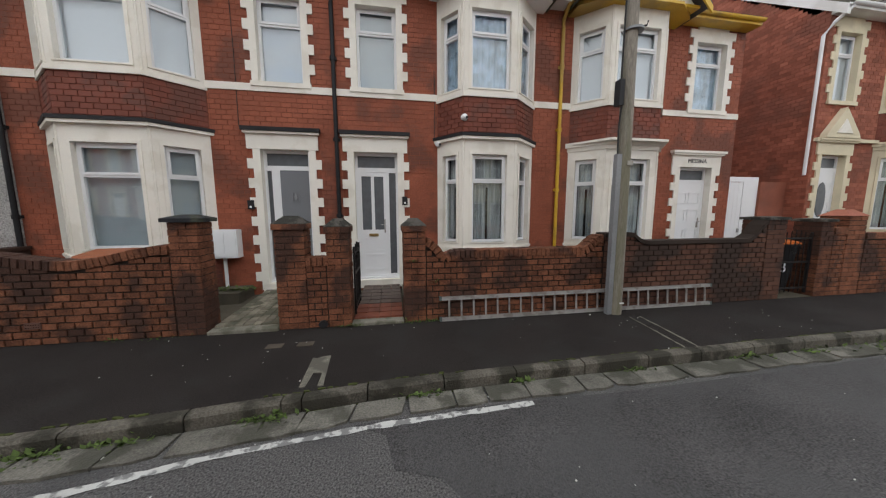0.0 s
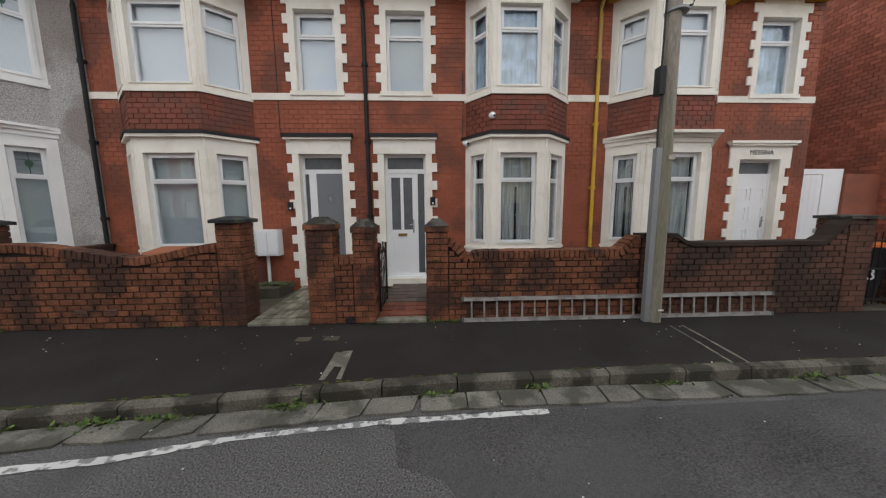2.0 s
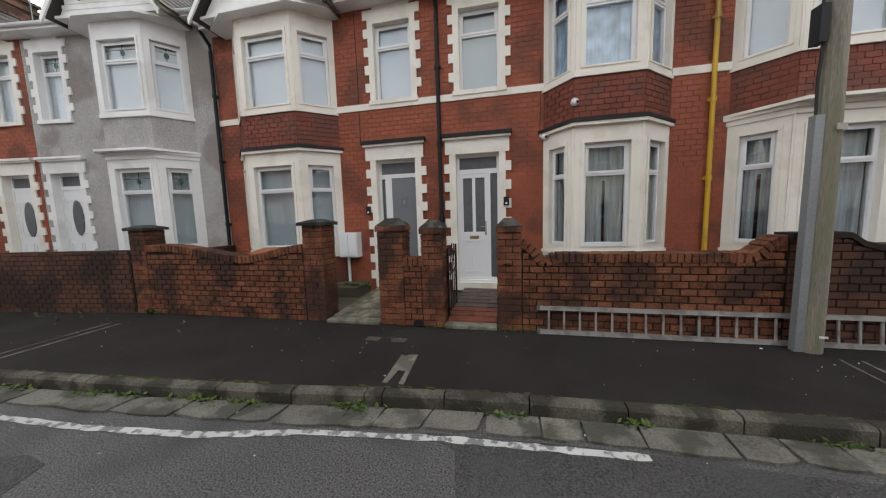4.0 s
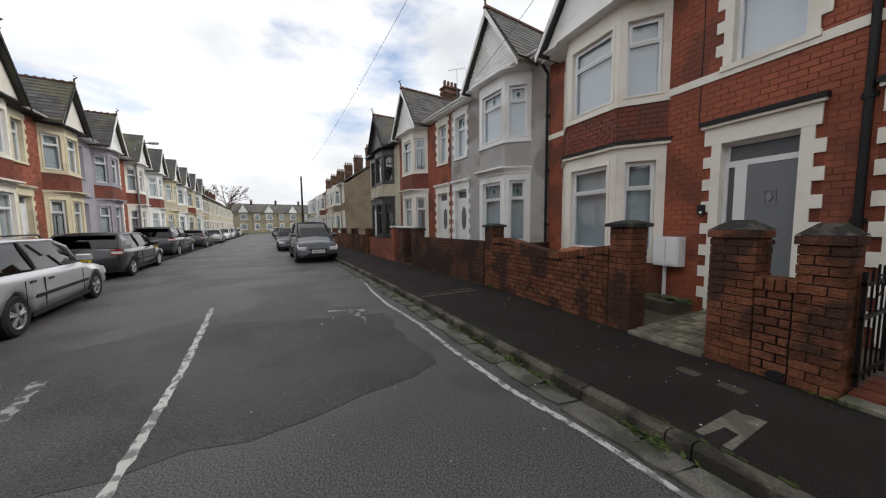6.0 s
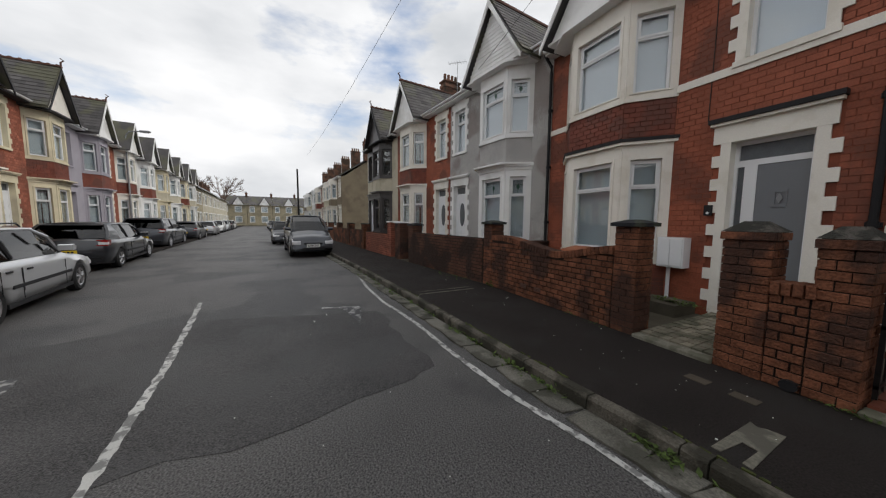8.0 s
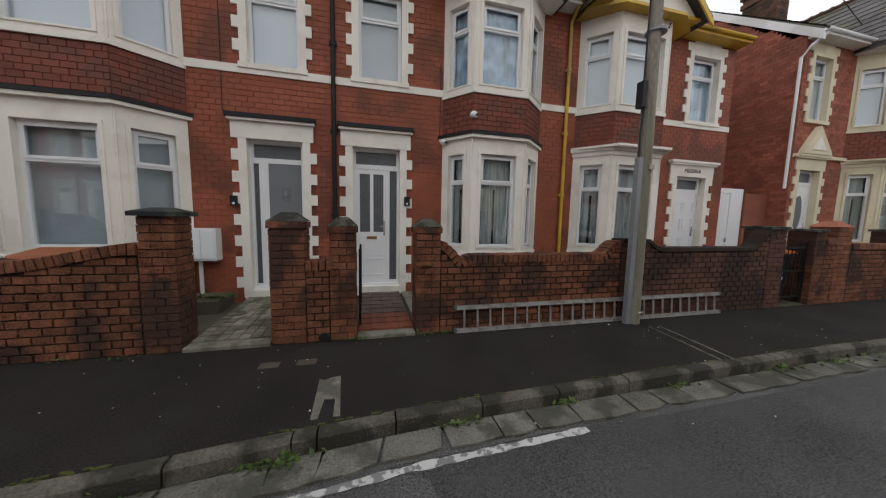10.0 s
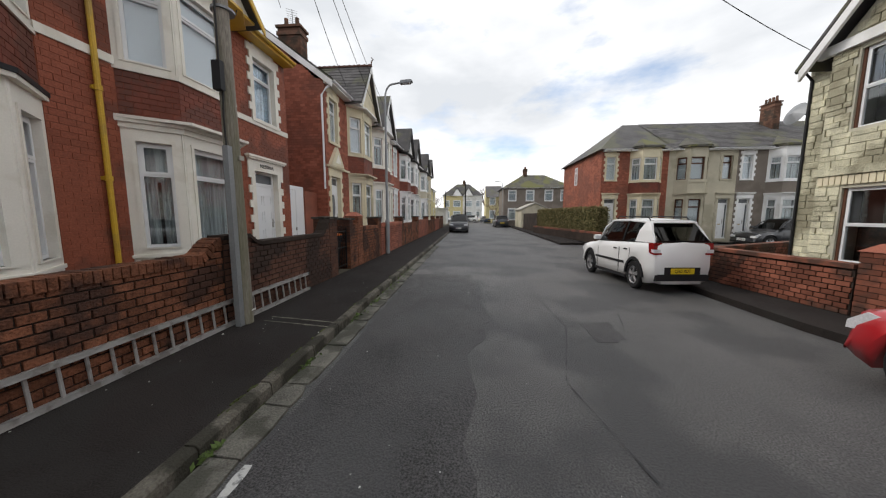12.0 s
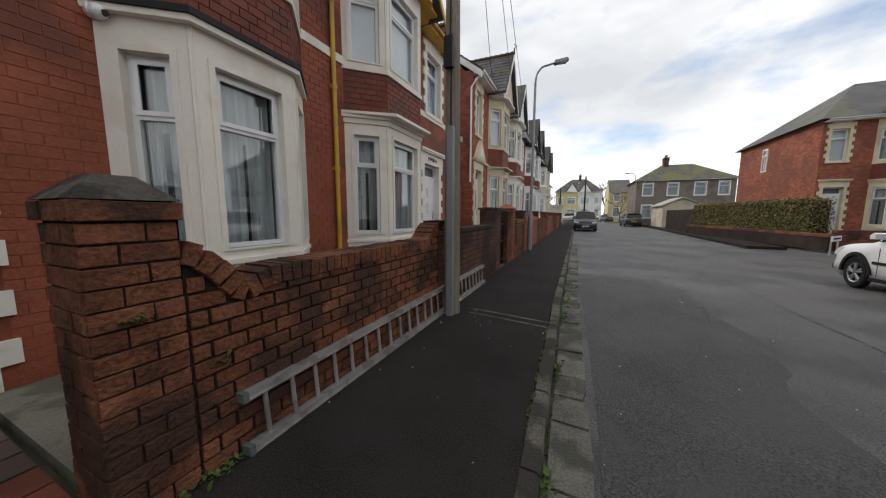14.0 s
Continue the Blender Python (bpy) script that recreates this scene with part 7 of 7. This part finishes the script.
def car(m, L, W, H, kind, body_mat, label, plate="", plate_at="rear", rails=False, wheel_r=None, spokes=5, clad=None):
    p = PROFILES[kind]
    c = thing("car", m, label, "car", "parked cars")
    hl, hw = L / 2, W / 2
    R = wheel_r or 0.205 * H + 0.01
    fx, rx = hl * 0.64, -hl * 0.62

    def top(x):
        u = x / hl
        if u > p["cowl"]:
            t = (u - p["cowl"]) / (1 - p["cowl"])
            return H * (p["hood"] + (p["nose"] - p["hood"]) * t ** 2.2 + (p["belt"] - p["hood"]) * max(0, 1 - t * 5))
        t = (p["cowl"] - u) / (p["cowl"] + 1)
        return H * (p["belt"] + (p["tailz"] - p["belt"]) * t)

    stations = [hl - 0.0, hl - 0.03, hl - 0.12, hl - 0.3]
    n = 22
    stations += [hl - 0.3 - (L - 0.55) * k / n for k in range(1, n)]
    stations += [-hl + 0.22, -hl + 0.1, -hl + 0.03, -hl]
    rings = []
    for x in stations:
        e = min(hl - x, x + hl)
        w = hw * (0.88 + 0.12 * min(1, (e / 0.45)) ** 0.5) if e < 0.45 else hw
        zt = top(x)
        zb = 0.2 + (0.10 * (1 - min(1, e / 0.25)))
        squash = 0.0 if e > 0.12 else (0.12 - e) / 0.12
        zt = zt - squash * 0.16 * H * (1 if x > 0 else 0.25)
        lift = 0.0
        for wx in (fx, rx):
            d = abs(x - wx)
            if d < R + 0.04:
                lift = max(lift, math.sqrt((R + 0.05) ** 2 - d * d) + R)
        z_low = max(zb, lift)
        zm = max(z_low + 0.02, 0.45 * zt + 0.1)
        half = [(w * 0.93, z_low), (w, max(z_low + 0.01, zm)), (w * 0.985, zt - 0.12 * H + 0.02), (w * 0.93, zt - 0.03), (w * 0.84, zt), (0, zt + 0.025 * H)]
        inner = [(w * 0.72, z_low), (w * 0.72, 0.22)]
        pts = [(x, y, z) for y, z in inner[::-1] + half] + [(x, -y, z) for y, z in (inner[::-1] + half)[::-1][1:]]
        rings.append(pts)
    b = bmesh.new()
    loft(b, rings)
    bmesh.ops.recalc_face_normals(b, faces=b.faces)
    for f in b.faces:
        f.smooth = True
    body = part("body", b, body_mat, c, "painted car body")
    # cabin of glass
    zc, zt = top(p["cowl"] * hl), top(p["tail"] * hl)
    zr = H - 0.02

    def ring(x, wb, zb_, wr, z):
        z = max(z, zb_ + 0.01)
        pts = [(wb, zb_ - 0.02), (wb * 0.6 + wr * 0.4, zb_ * 0.6 + z * 0.4), (wr + 0.02, z - 0.05 if z - zb_ > 0.1 else z), (wr * 0.85, z)]
        return [(x, y, zz) for y, zz in pts] + [(x, -y, zz) for y, zz in pts[::-1]]

    wb, wr = hw * 0.93, hw * 0.72
    xs = [p["cowl"] * hl, (p["cowl"] * 0.45 + p["rf"] * 0.55) * hl, p["rf"] * hl, (p["rf"] + p["rr"]) / 2 * hl, p["rr"] * hl, p["tail"] * hl]
    hs = [zc + 0.01, zc + (zr - zc) * 0.62, zr - 0.02, zr, zr - 0.04, zt + 0.02]
    b = bmesh.new()
    loft(b, [ring(x, wb * (0.96 if i in (0, 5) else 1), top(x), wr * (1.12 if i in (0, 5) else 1), z) for i, (x, z) in enumerate(zip(xs, hs))])
    bmesh.ops.recalc_face_normals(b, faces=b.faces)
    part("glasshouse", b, CAR_GLASS_DARK, c, "dark tinted car windows", "stuff")
    b = bmesh.new()
    rp = []
    for i, (x, z) in enumerate(zip(xs[2:5], hs[2:5])):
        ww = wr * 0.99
        rp.append([(x + (0.03 if i == 0 else -0.05 if i == 2 else 0), y, z + zz) for y, zz in ((ww, -0.045), (ww + 0.012, -0.02), (ww * 0.8, 0.016), (0, 0.028), (-ww * 0.8, 0.016), (-ww - 0.012, -0.02), (-ww, -0.045))])
    loft(b, rp)
    bmesh.ops.recalc_face_normals(b, faces=b.faces)
    for f in b.faces:
        f.smooth = len(f.verts) == 4
    part("roof", b, body_mat, c)
    for s in (-1, 1):
        def edge(x, zz, t):
            bw = wb * 0.985
            return (x, s * (bw + (wr + 0.005 - bw) * t), top(x) + (zz - top(x)) * t)
        b = bmesh.new()
        tube(b, [(xs[0] - 0.02, s * wb * 0.93, top(xs[0]) - 0.01), (xs[1], s * (wb * 0.5 + wr * 0.5), hs[1]), (xs[2], s * wr * 0.99, hs[2] - 0.03)], 0.028, 6)
        part("pillar_a", b, body_mat, c)
        for t in (0.47,):
            b = bmesh.new()
            xm = xs[2] + (xs[4] - xs[2]) * t
            tube(b, [(xm, s * wb * 0.99, top(xm)), (xm - 0.03, s * (wb * 0.5 + wr * 0.52), (top(xm) + zr) / 2), (xm - 0.05, s * (wr + 0.01), zr - 0.04)], 0.03, 5)
            part("pillar_b", b, PLASTIC_BLACK, c)
        b = bmesh.new()
        xr, tl = xs[4], xs[5] + 0.03
        if kind == "estate":
            tube(b, [(xr - 0.10, s * wb * 0.97, top(xr) - 0.01), (xr - 0.05, s * (wb * 0.52 + wr * 0.5), (top(xr) + zr) / 2), (xr - 0.02, s * wr * 0.98, zr - 0.06)], 0.045, 8)
        else:
            wide = 0.34 if kind == "cross" else 0.26
            face = [(xr + wide, wb, top(xr) - 0.02), (tl, wb * 0.97, top(tl) - 0.02), ((xr + tl) / 2, (wb + wr) / 2 + 0.012, (top(xr) + zr) / 2), (xr - 0.04, wr + 0.005, zr - 0.045), (xr + 0.12, wr + 0.022, zr - 0.04), (xr + wide * 0.8, (wb + wr) / 2 + 0.02, (top(xr) + zr) / 2)]
            outer, inner_ = [b.verts.new((x, s * (y + 0.012), z)) for x, y, z in face], [b.verts.new((x, s * (y - 0.05), z)) for x, y, z in face]
            b.faces.new(outer)
            b.faces.new(inner_[::-1])
            for k in range(6):
                b.faces.new((outer[k], inner_[k], inner_[(k + 1) % 6], outer[(k + 1) % 6]))
            bmesh.ops.recalc_face_normals(b, faces=b.faces)
        part("pillar_c", b, body_mat, c)
        b = bmesh.new()
        tube(b, [(xs[2] + 0.02, s * (wr + 0.012), zr - 0.045), ((xs[2] + xr) / 2, s * (wr + 0.02), zr - 0.03), (xr, s * (wr + 0.012), zr - 0.06)], 0.026, 6)
        part("door_frame", b, body_mat, c)
        if rails:
            b = bmesh.new()
            tube(b, [(xs[2] - 0.1, s * wr * 0.9, zr), (xs[2] - 0.2, s * wr * 0.9, zr + 0.06), (xs[4] + 0.2, s * wr * 0.9, zr + 0.05), (xs[4] + 0.1, s * wr * 0.9, zr - 0.02)], 0.016, 6)
            part("roof_rail", b, PLASTIC_BLACK, c)
        b = bmesh.new()
        mx = xs[0] - 0.12
        prism(b, [(mx - 0.05, zc + 0.03), (mx + 0.07, zc + 0.03), (mx + 0.08, zc + 0.1), (mx, zc + 0.15), (mx - 0.05, zc + 0.13)], s * (hw * 0.9), s * (hw + 0.13))
        part("mirror", b, body_mat, c, "door mirror")
        # doors
        for xa, xb in ((xs[0] - 0.16, (xs[2] + (xs[4] - xs[2]) * 0.42)), ((xs[2] + (xs[4] - xs[2]) * 0.42) - 0.02, rx + R * 0.7)):
            for x in (xa, xb):
                b = bmesh.new()
                z0, z1 = 0.3, top(x) - 0.03
                ring_y = hw * 0.998
                box(b, x - 0.004, x + 0.004, s * ring_y - 0.004, s * ring_y + 0.004, max(z0, 0.42 if x == xb else z0), z1 - 0.12)
                part("door_gap", b, PLASTIC_BLACK, c)
            b = bmesh.new()
            hx = xb + 0.2
            box(b, hx - 0.07, hx + 0.07, s * hw - 0.01, s * hw + 0.02, top(hx) - 0.2, top(hx) - 0.17)
            part("door_handle", b, PLASTIC_BLACK, c)
        b = bmesh.new()
        box(b, rx + R + 0.15, fx - R - 0.12, s * hw - 0.012, s * hw + 0.016, 0.5 * top(0) + 0.02, 0.5 * top(0) + 0.075)
        box(b, rx + R + 0.05, fx - R - 0.05, s * hw * 0.97 - 0.012, s * hw * 0.97 + 0.012, 0.2, 0.27)
        part("side_strip", b, PLASTIC_BLACK, c, "black rubbing strip")
        # lamps
        b = bmesh.new()
        zt_ = top(-hl + 0.1)
        lo_ = 0.36 if kind == "estate" else 0.27 if kind == "cross" else 0.2
        out = 0.78 if kind == "estate" else 0.7
        prism(b, [(-hl - 0.004, zt_ - lo_), (-hl + 0.2, zt_ - lo_ + 0.03), (-hl + 0.24, zt_ - 0.03), (-hl + 0.02, zt_ - 0.02)], s * hw * out, s * hw * 0.955)
        lamp = part("tail_lamp", b, RED_LAMP, c, "red tail lamp")
        if kind != "estate":
            b = bmesh.new()
            prism(b, [(-hl - 0.008, zt_ - lo_ + 0.04), (-hl + 0.1, zt_ - lo_ + 0.05), (-hl + 0.1, zt_ - lo_ + 0.11), (-hl - 0.004, zt_ - lo_ + 0.11)], s * hw * (out + 0.05), s * hw * 0.962)
            part("reversing_lens", b, CLEAR_LAMP, lamp, "clear lens")
        b = bmesh.new()
        zn = top(hl - 0.15) - 0.07
        prism(b, [(hl - 0.34, zn + 0.03), (hl - 0.2, zn + 0.05), (hl - 0.035, zn - 0.06), (hl - 0.03, zn - 0.14), (hl - 0.2, zn - 0.13)], s * hw * 0.55, s * hw * 0.93)
        part("headlight", b, CLEAR_LAMP, c, "clear headlight")
        for wx in (fx, rx):
            wy = s * (hw - 0.10)
            b = bmesh.new()
            prof = [(0.62 * R, 0.085), (0.9 * R, 0.095), (R, 0.06), (R, -0.06), (0.9 * R, -0.09), (0.62 * R, -0.09)]
            k = 24
            rg = [[b.verts.new((wx + rr * math.cos(a), wy + s * yy, R + rr * math.sin(a))) for rr, yy in prof] for a in (2 * math.pi * i / k for i in range(k))]
            for i in range(k):
                for j in range(len(prof) - 1):
                    b.faces.new((rg[i][j], rg[i][j + 1], rg[(i + 1) % k][j + 1], rg[(i + 1) % k][j]))
            bmesh.ops.recalc_face_normals(b, faces=b.faces)
            wh = part("wheel", b, TYRE, c, "black tyre on an alloy wheel")
            b = bmesh.new()
            tube(b, [(wx, wy + s * 0.02, R), (wx, wy + s * 0.025, R)], 0.63 * R, 20)
            part("wheel_back", b, PLASTIC_BLACK, wh)
            b = bmesh.new()
            for i in range(spokes):
                a = 2 * math.pi * i / spokes + 0.3
                for da in (-0.16, 0.16):
                    d0, d1 = a, a + da
                    p0 = Vector((wx + 0.06 * R * math.cos(d0), wy + s * 0.07, R + 0.06 * R * math.sin(d0)))
                    p1 = Vector((wx + 0.6 * R * math.cos(d1), wy + s * 0.06, R + 0.6 * R * math.sin(d1)))
                    tube(b, [p0, p1], 0.09 * R, 6, 0.08 * R)
            ro = [[b.verts.new((wx + rr * math.cos(q), wy + s * yy, R + rr * math.sin(q))) for rr, yy in ((0.56 * R, 0.07), (0.64 * R, 0.088), (0.66 * R, 0.06), (0.58 * R, 0.03))] for q in (2 * math.pi * i / 24 for i in range(24))]
            for i in range(24):
                for j in range(4):
                    b.faces.new((ro[i][j], ro[i][(j + 1) % 4], ro[(i + 1) % 24][(j + 1) % 4], ro[(i + 1) % 24][j]))
            bmesh.ops.recalc_face_normals(b, faces=b.faces)
            part("rim", b, ALLOY, wh, "silver alloy rim")
            if clad:
                b = bmesh.new()
                ra = [[b.verts.new((wx + rr * math.cos(q), s * (hw + yy), R + rr * math.sin(q))) for rr, yy in ((R + 0.03, 0.015), (R + 0.1, 0.01), (R + 0.1, -0.05), (R + 0.03, -0.05))] for q in (math.pi * i / 14 for i in range(15))]
                for i in range(14):
                    for j in range(4):
                        b.faces.new((ra[i][j], ra[i][(j + 1) % 4], ra[i + 1][(j + 1) % 4], ra[i + 1][j]))
                part("wheel_arch", b, PLASTIC_BLACK, c, "black wheel arch trim")
    # ends
    if kind in ("cross", "hatch", "suv"):
        b = bmesh.new()
        prism(b, [(xs[4] + 0.08, zr - 0.02), (xs[4] - 0.16, zr - 0.05), (xs[4] - 0.17, zr - 0.075), (xs[4] + 0.02, zr - 0.075)], -wr * 0.93, wr * 0.93)
        part("spoiler", b, body_mat, c)
    b = bmesh.new()
    box(b, hl - 0.05, hl + 0.012, -hw * 0.5, hw * 0.5, 0.26, 0.36)
    box(b, hl - 0.1, hl - 0.005, -hw * 0.42, hw * 0.42, H * p["nose"] - 0.17, H * p["nose"] - 0.11)
    part("grille", b, PLASTIC_BLACK, c, "black grille slots")
    b = bmesh.new()
    box(b, -hl - 0.012, -hl + 0.05, -hw * 0.8, hw * 0.8, 0.36, 0.43)
    if clad:
        box(b, -hl - 0.016, -hl + 0.05, -hw * 0.86, hw * 0.86, 0.29, 0.42)
        box(b, -hl - 0.012, -hl + 0.05, -0.5, 0.5, 0.42, 0.58)
    part("bumper_strip", b, PLASTIC_BLACK, c)
    for s, pm in ((1, PLATE_W), (-1, PLATE_Y)):
        z = 0.42 if s > 0 else (0.7 if kind == "estate" else 0.5 if clad else 0.6)
        b = bmesh.new()
        pw = 0.33 if clad else 0.26
        box(b, s * (hl + 0.014), s * (hl + 0.022), -pw, pw, z - 0.06, z + 0.06)
        pl = part("number_plate", b, pm, c, "number plate")
        if plate and (s < 0) == (plate_at == "rear"):
            lettering("plate_lettering", plate, 0.1, PLASTIC_BLACK, pl, Matrix.Translation((s * (hl + 0.026), 0, z)) @ Matrix.Rotation(s * math.pi / 2, 4, "Z") @ Matrix.Rotation(math.pi / 2, 4, "X"))
        else:
            b = bmesh.new()
            for k in range(6):
                y = -0.2 + k * 0.07 + (0.03 if k > 3 else 0)
                box(b, s * (hl + 0.022), s * (hl + 0.025), y, y + 0.045, z - 0.03, z + 0.03)
            part("plate_lettering", b, PLASTIC_BLACK, pl, "unreadable plate lettering")
    return c


CAR_GLASS_DARK = glass("dark car glass", (0.045, 0.05, 0.055), 0.05)
SILVER, WHITE_P, BLACK_P = paint("silver car paint", (0.56, 0.57, 0.59), 0.5), paint("white car paint", (0.75, 0.75, 0.75)), paint("black car paint", (0.012, 0.013, 0.017))
GREY_P, RED_P, BLUE_P = paint("dark grey car paint", (0.032, 0.035, 0.043), 0.3), paint("red car paint", (0.42, 0.012, 0.018)), paint("dark blue car paint", (0.02, 0.035, 0.06), 0.2)


def parked(x, y, deg, sx=1.0, sy=1.0, sz=1.0):
    return Matrix.Translation((x, y, ZR)) @ Matrix.Rotation(radians(deg), 4, "Z") @ Matrix.Diagonal((sx, sy, sz, 1))


car(parked(-6.72, -9.0, 190.5, 1.09, 0.98, 1.0), 4.45, 1.7, 1.46, "estate", SILVER, "silver estate car with a yellow rear number plate", "CA51 VGN", rails=True)
car(parked(-13.9, -10.6, 188, 1.2, 1.1, 1.0), 4.3, 1.75, 1.48, "hatch", BLACK_P, "black hatchback parked behind the silver estate")
car(parked(-22.4, -11.9, 187, 1.35, 1.05, 1.05), 4.4, 1.8, 1.6, "suv", GREY_P, "dark grey sport utility car parked across the road")
car(parked(-30.5, -12.6, 187, 1.3), 4.2, 1.75, 1.45, "hatch", GREY_P, "dark hatchback farther along the street")
car(parked(-38, -13.2, 187), 4.2, 1.75, 1.45, "hatch", SILVER, "silver hatchback farther along the street")
for i in range(4):
    car(parked(-46 - i * 6.5, -14.2 - i * 0.7, 6 if i < 2 else 187), 4.3, 1.75, 1.5, "hatch", (WHITE_P, SILVER, GREY_P, WHITE_P)[i], "car parked far along the street, " + ("white", "silver", "grey", "white")[i])
car(parked(-15.5, -3.85, 6.5, 1.15, 1.02, 1.24), 4.4, 1.72, 1.49, "wedge", GREY_P, "dark grey five door car with a white front plate", "KF06 ZLX", "front")
car(parked(-23.5, -5.2, 6.5, 1.1), 4.3, 1.75, 1.5, "hatch", GREY_P, "dark grey car parked behind another at the kerb")
car(parked(-48, -7.6, 6.5), 4.3, 1.75, 1.5, "hatch", BLACK_P, "black car far along the kerb")
for i in range(3):
    car(parked(-56 - i * 6, -8.5 - i * 0.7, 6.5), 4.3, 1.75, 1.5, "hatch", (GREY_P, SILVER, WHITE_P)[i], "car parked far along the kerb, " + ("grey", "silver", "white")[i])
car(parked(8.4, -7.42, 6, 0.74, 0.74, 0.97), 4.08, 1.73, 1.6, "cross", WHITE_P, "white crossover hatchback with black wheel arches", "CE63 XDT", rails=True, clad=True, wheel_r=0.32)
car(parked(2.1, -7.75, 3, 0.8, 0.85, 1.0), 4.1, 1.73, 1.5, "hatch", RED_P, "bright red small car with silver alloy wheels", wheel_r=0.33)
car(parked(17.3, -19.2, 92, 1.0, 0.9), 3.9, 1.7, 1.48, "hatch", BLACK_P, "black small car parked in the side road")
car(parked(30.6, -2.3, 180, 1.0, 1.0, 1.0), 4.4, 1.82, 1.65, "suv", GREY_P, "dark grey sport utility car facing along the kerb")
car(parked(37.5, -2.3, 180), 4.5, 1.85, 1.75, "suv", BLACK_P, "black sport utility car behind a grey one")
car(parked(43.5, -7.6, 2), 4.3, 1.8, 1.6, "suv", GREY_P, "grey sport utility car parked before the garage")
car(parked(64, -6.8, 10), 4.2, 1.75, 1.5, "hatch", BLUE_P, "dark hatchback near the road junction")
car(parked(70, -3.5, 70), 4.3, 1.8, 1.7, "suv", WHITE_P, "white sport utility car before the semi-detached pair")
car(parked(69, 0.2, 95), 4.3, 1.8, 1.7, "hatch", WHITE_P, "white hatchback before the semi-detached pair")

# ---- far poles and trees ----
for x, y, z in ((-42.5, -4.6, 8.0), (52, -2.6, 7.0), (58, 1.2, 6.0)):
    d = thing("telegraph_pole", Matrix.Translation((x, y, 0)), "dark timber telegraph pole far along the street", "telegraph pole")
    b = bmesh.new()
    tube(b, [(0, 0, -0.1), (0.05, 0, z)], 0.13, 8, 0.1)
    part("shaft", b, IRON, d)
    b = bmesh.new()
    tube(b, [(-0.5, 0, z - 0.3), (0.5, 0, z - 0.3)], 0.04, 6)
    part("crossbar", b, IRON, d)


def bare_tree(x, y, h, seed, label):
    r = random.Random(seed)
    t = thing("tree", Matrix.Translation((x, y, 0)), label, "tree", "bare trees far off")
    trunk, crown = bmesh.new(), bmesh.new()

    def grow(bm, p, d, ln, rad, depth):
        q = p + d * ln
        tube(bm if depth > 3 else crown, [p, (p + q) / 2 + Vector((r.gauss(0, 0.04), r.gauss(0, 0.04), 0)) * ln, q], rad, 5 if depth > 2 else 3, rad * 0.6)
        if depth == 0:
            return
        for _ in range(3 if depth > 1 else 4):
            nd = (d + Vector((r.gauss(0, 0.5), r.gauss(0, 0.5), r.gauss(0.12, 0.3)))).normalized()
            grow(bm, q, nd, ln * r.uniform(0.62, 0.82), rad * 0.62, depth - 1)

    grow(trunk, Vector((0, 0, 0)), Vector((0, 0, 1)), h * 0.28, h * 0.025, 5)
    part("trunk", trunk, TWIG, t, "bare tree trunk and limbs")
    part("crown", crown, TWIG, t, "fine bare twigs")
    return t


bare_tree(-88, -30, 17, 1, "large bare winter tree beyond the far houses")
bare_tree(-93, -23, 14, 2, "bare winter tree beyond the far houses")
bare_tree(86, -8, 11, 3, "bare winter tree behind the semi-detached pair")
bare_tree(60, 3.5, 6, 4, "small bare tree beside the white garage")
bare_tree(58, -8, 5, 5, "small bare garden tree at the bend")
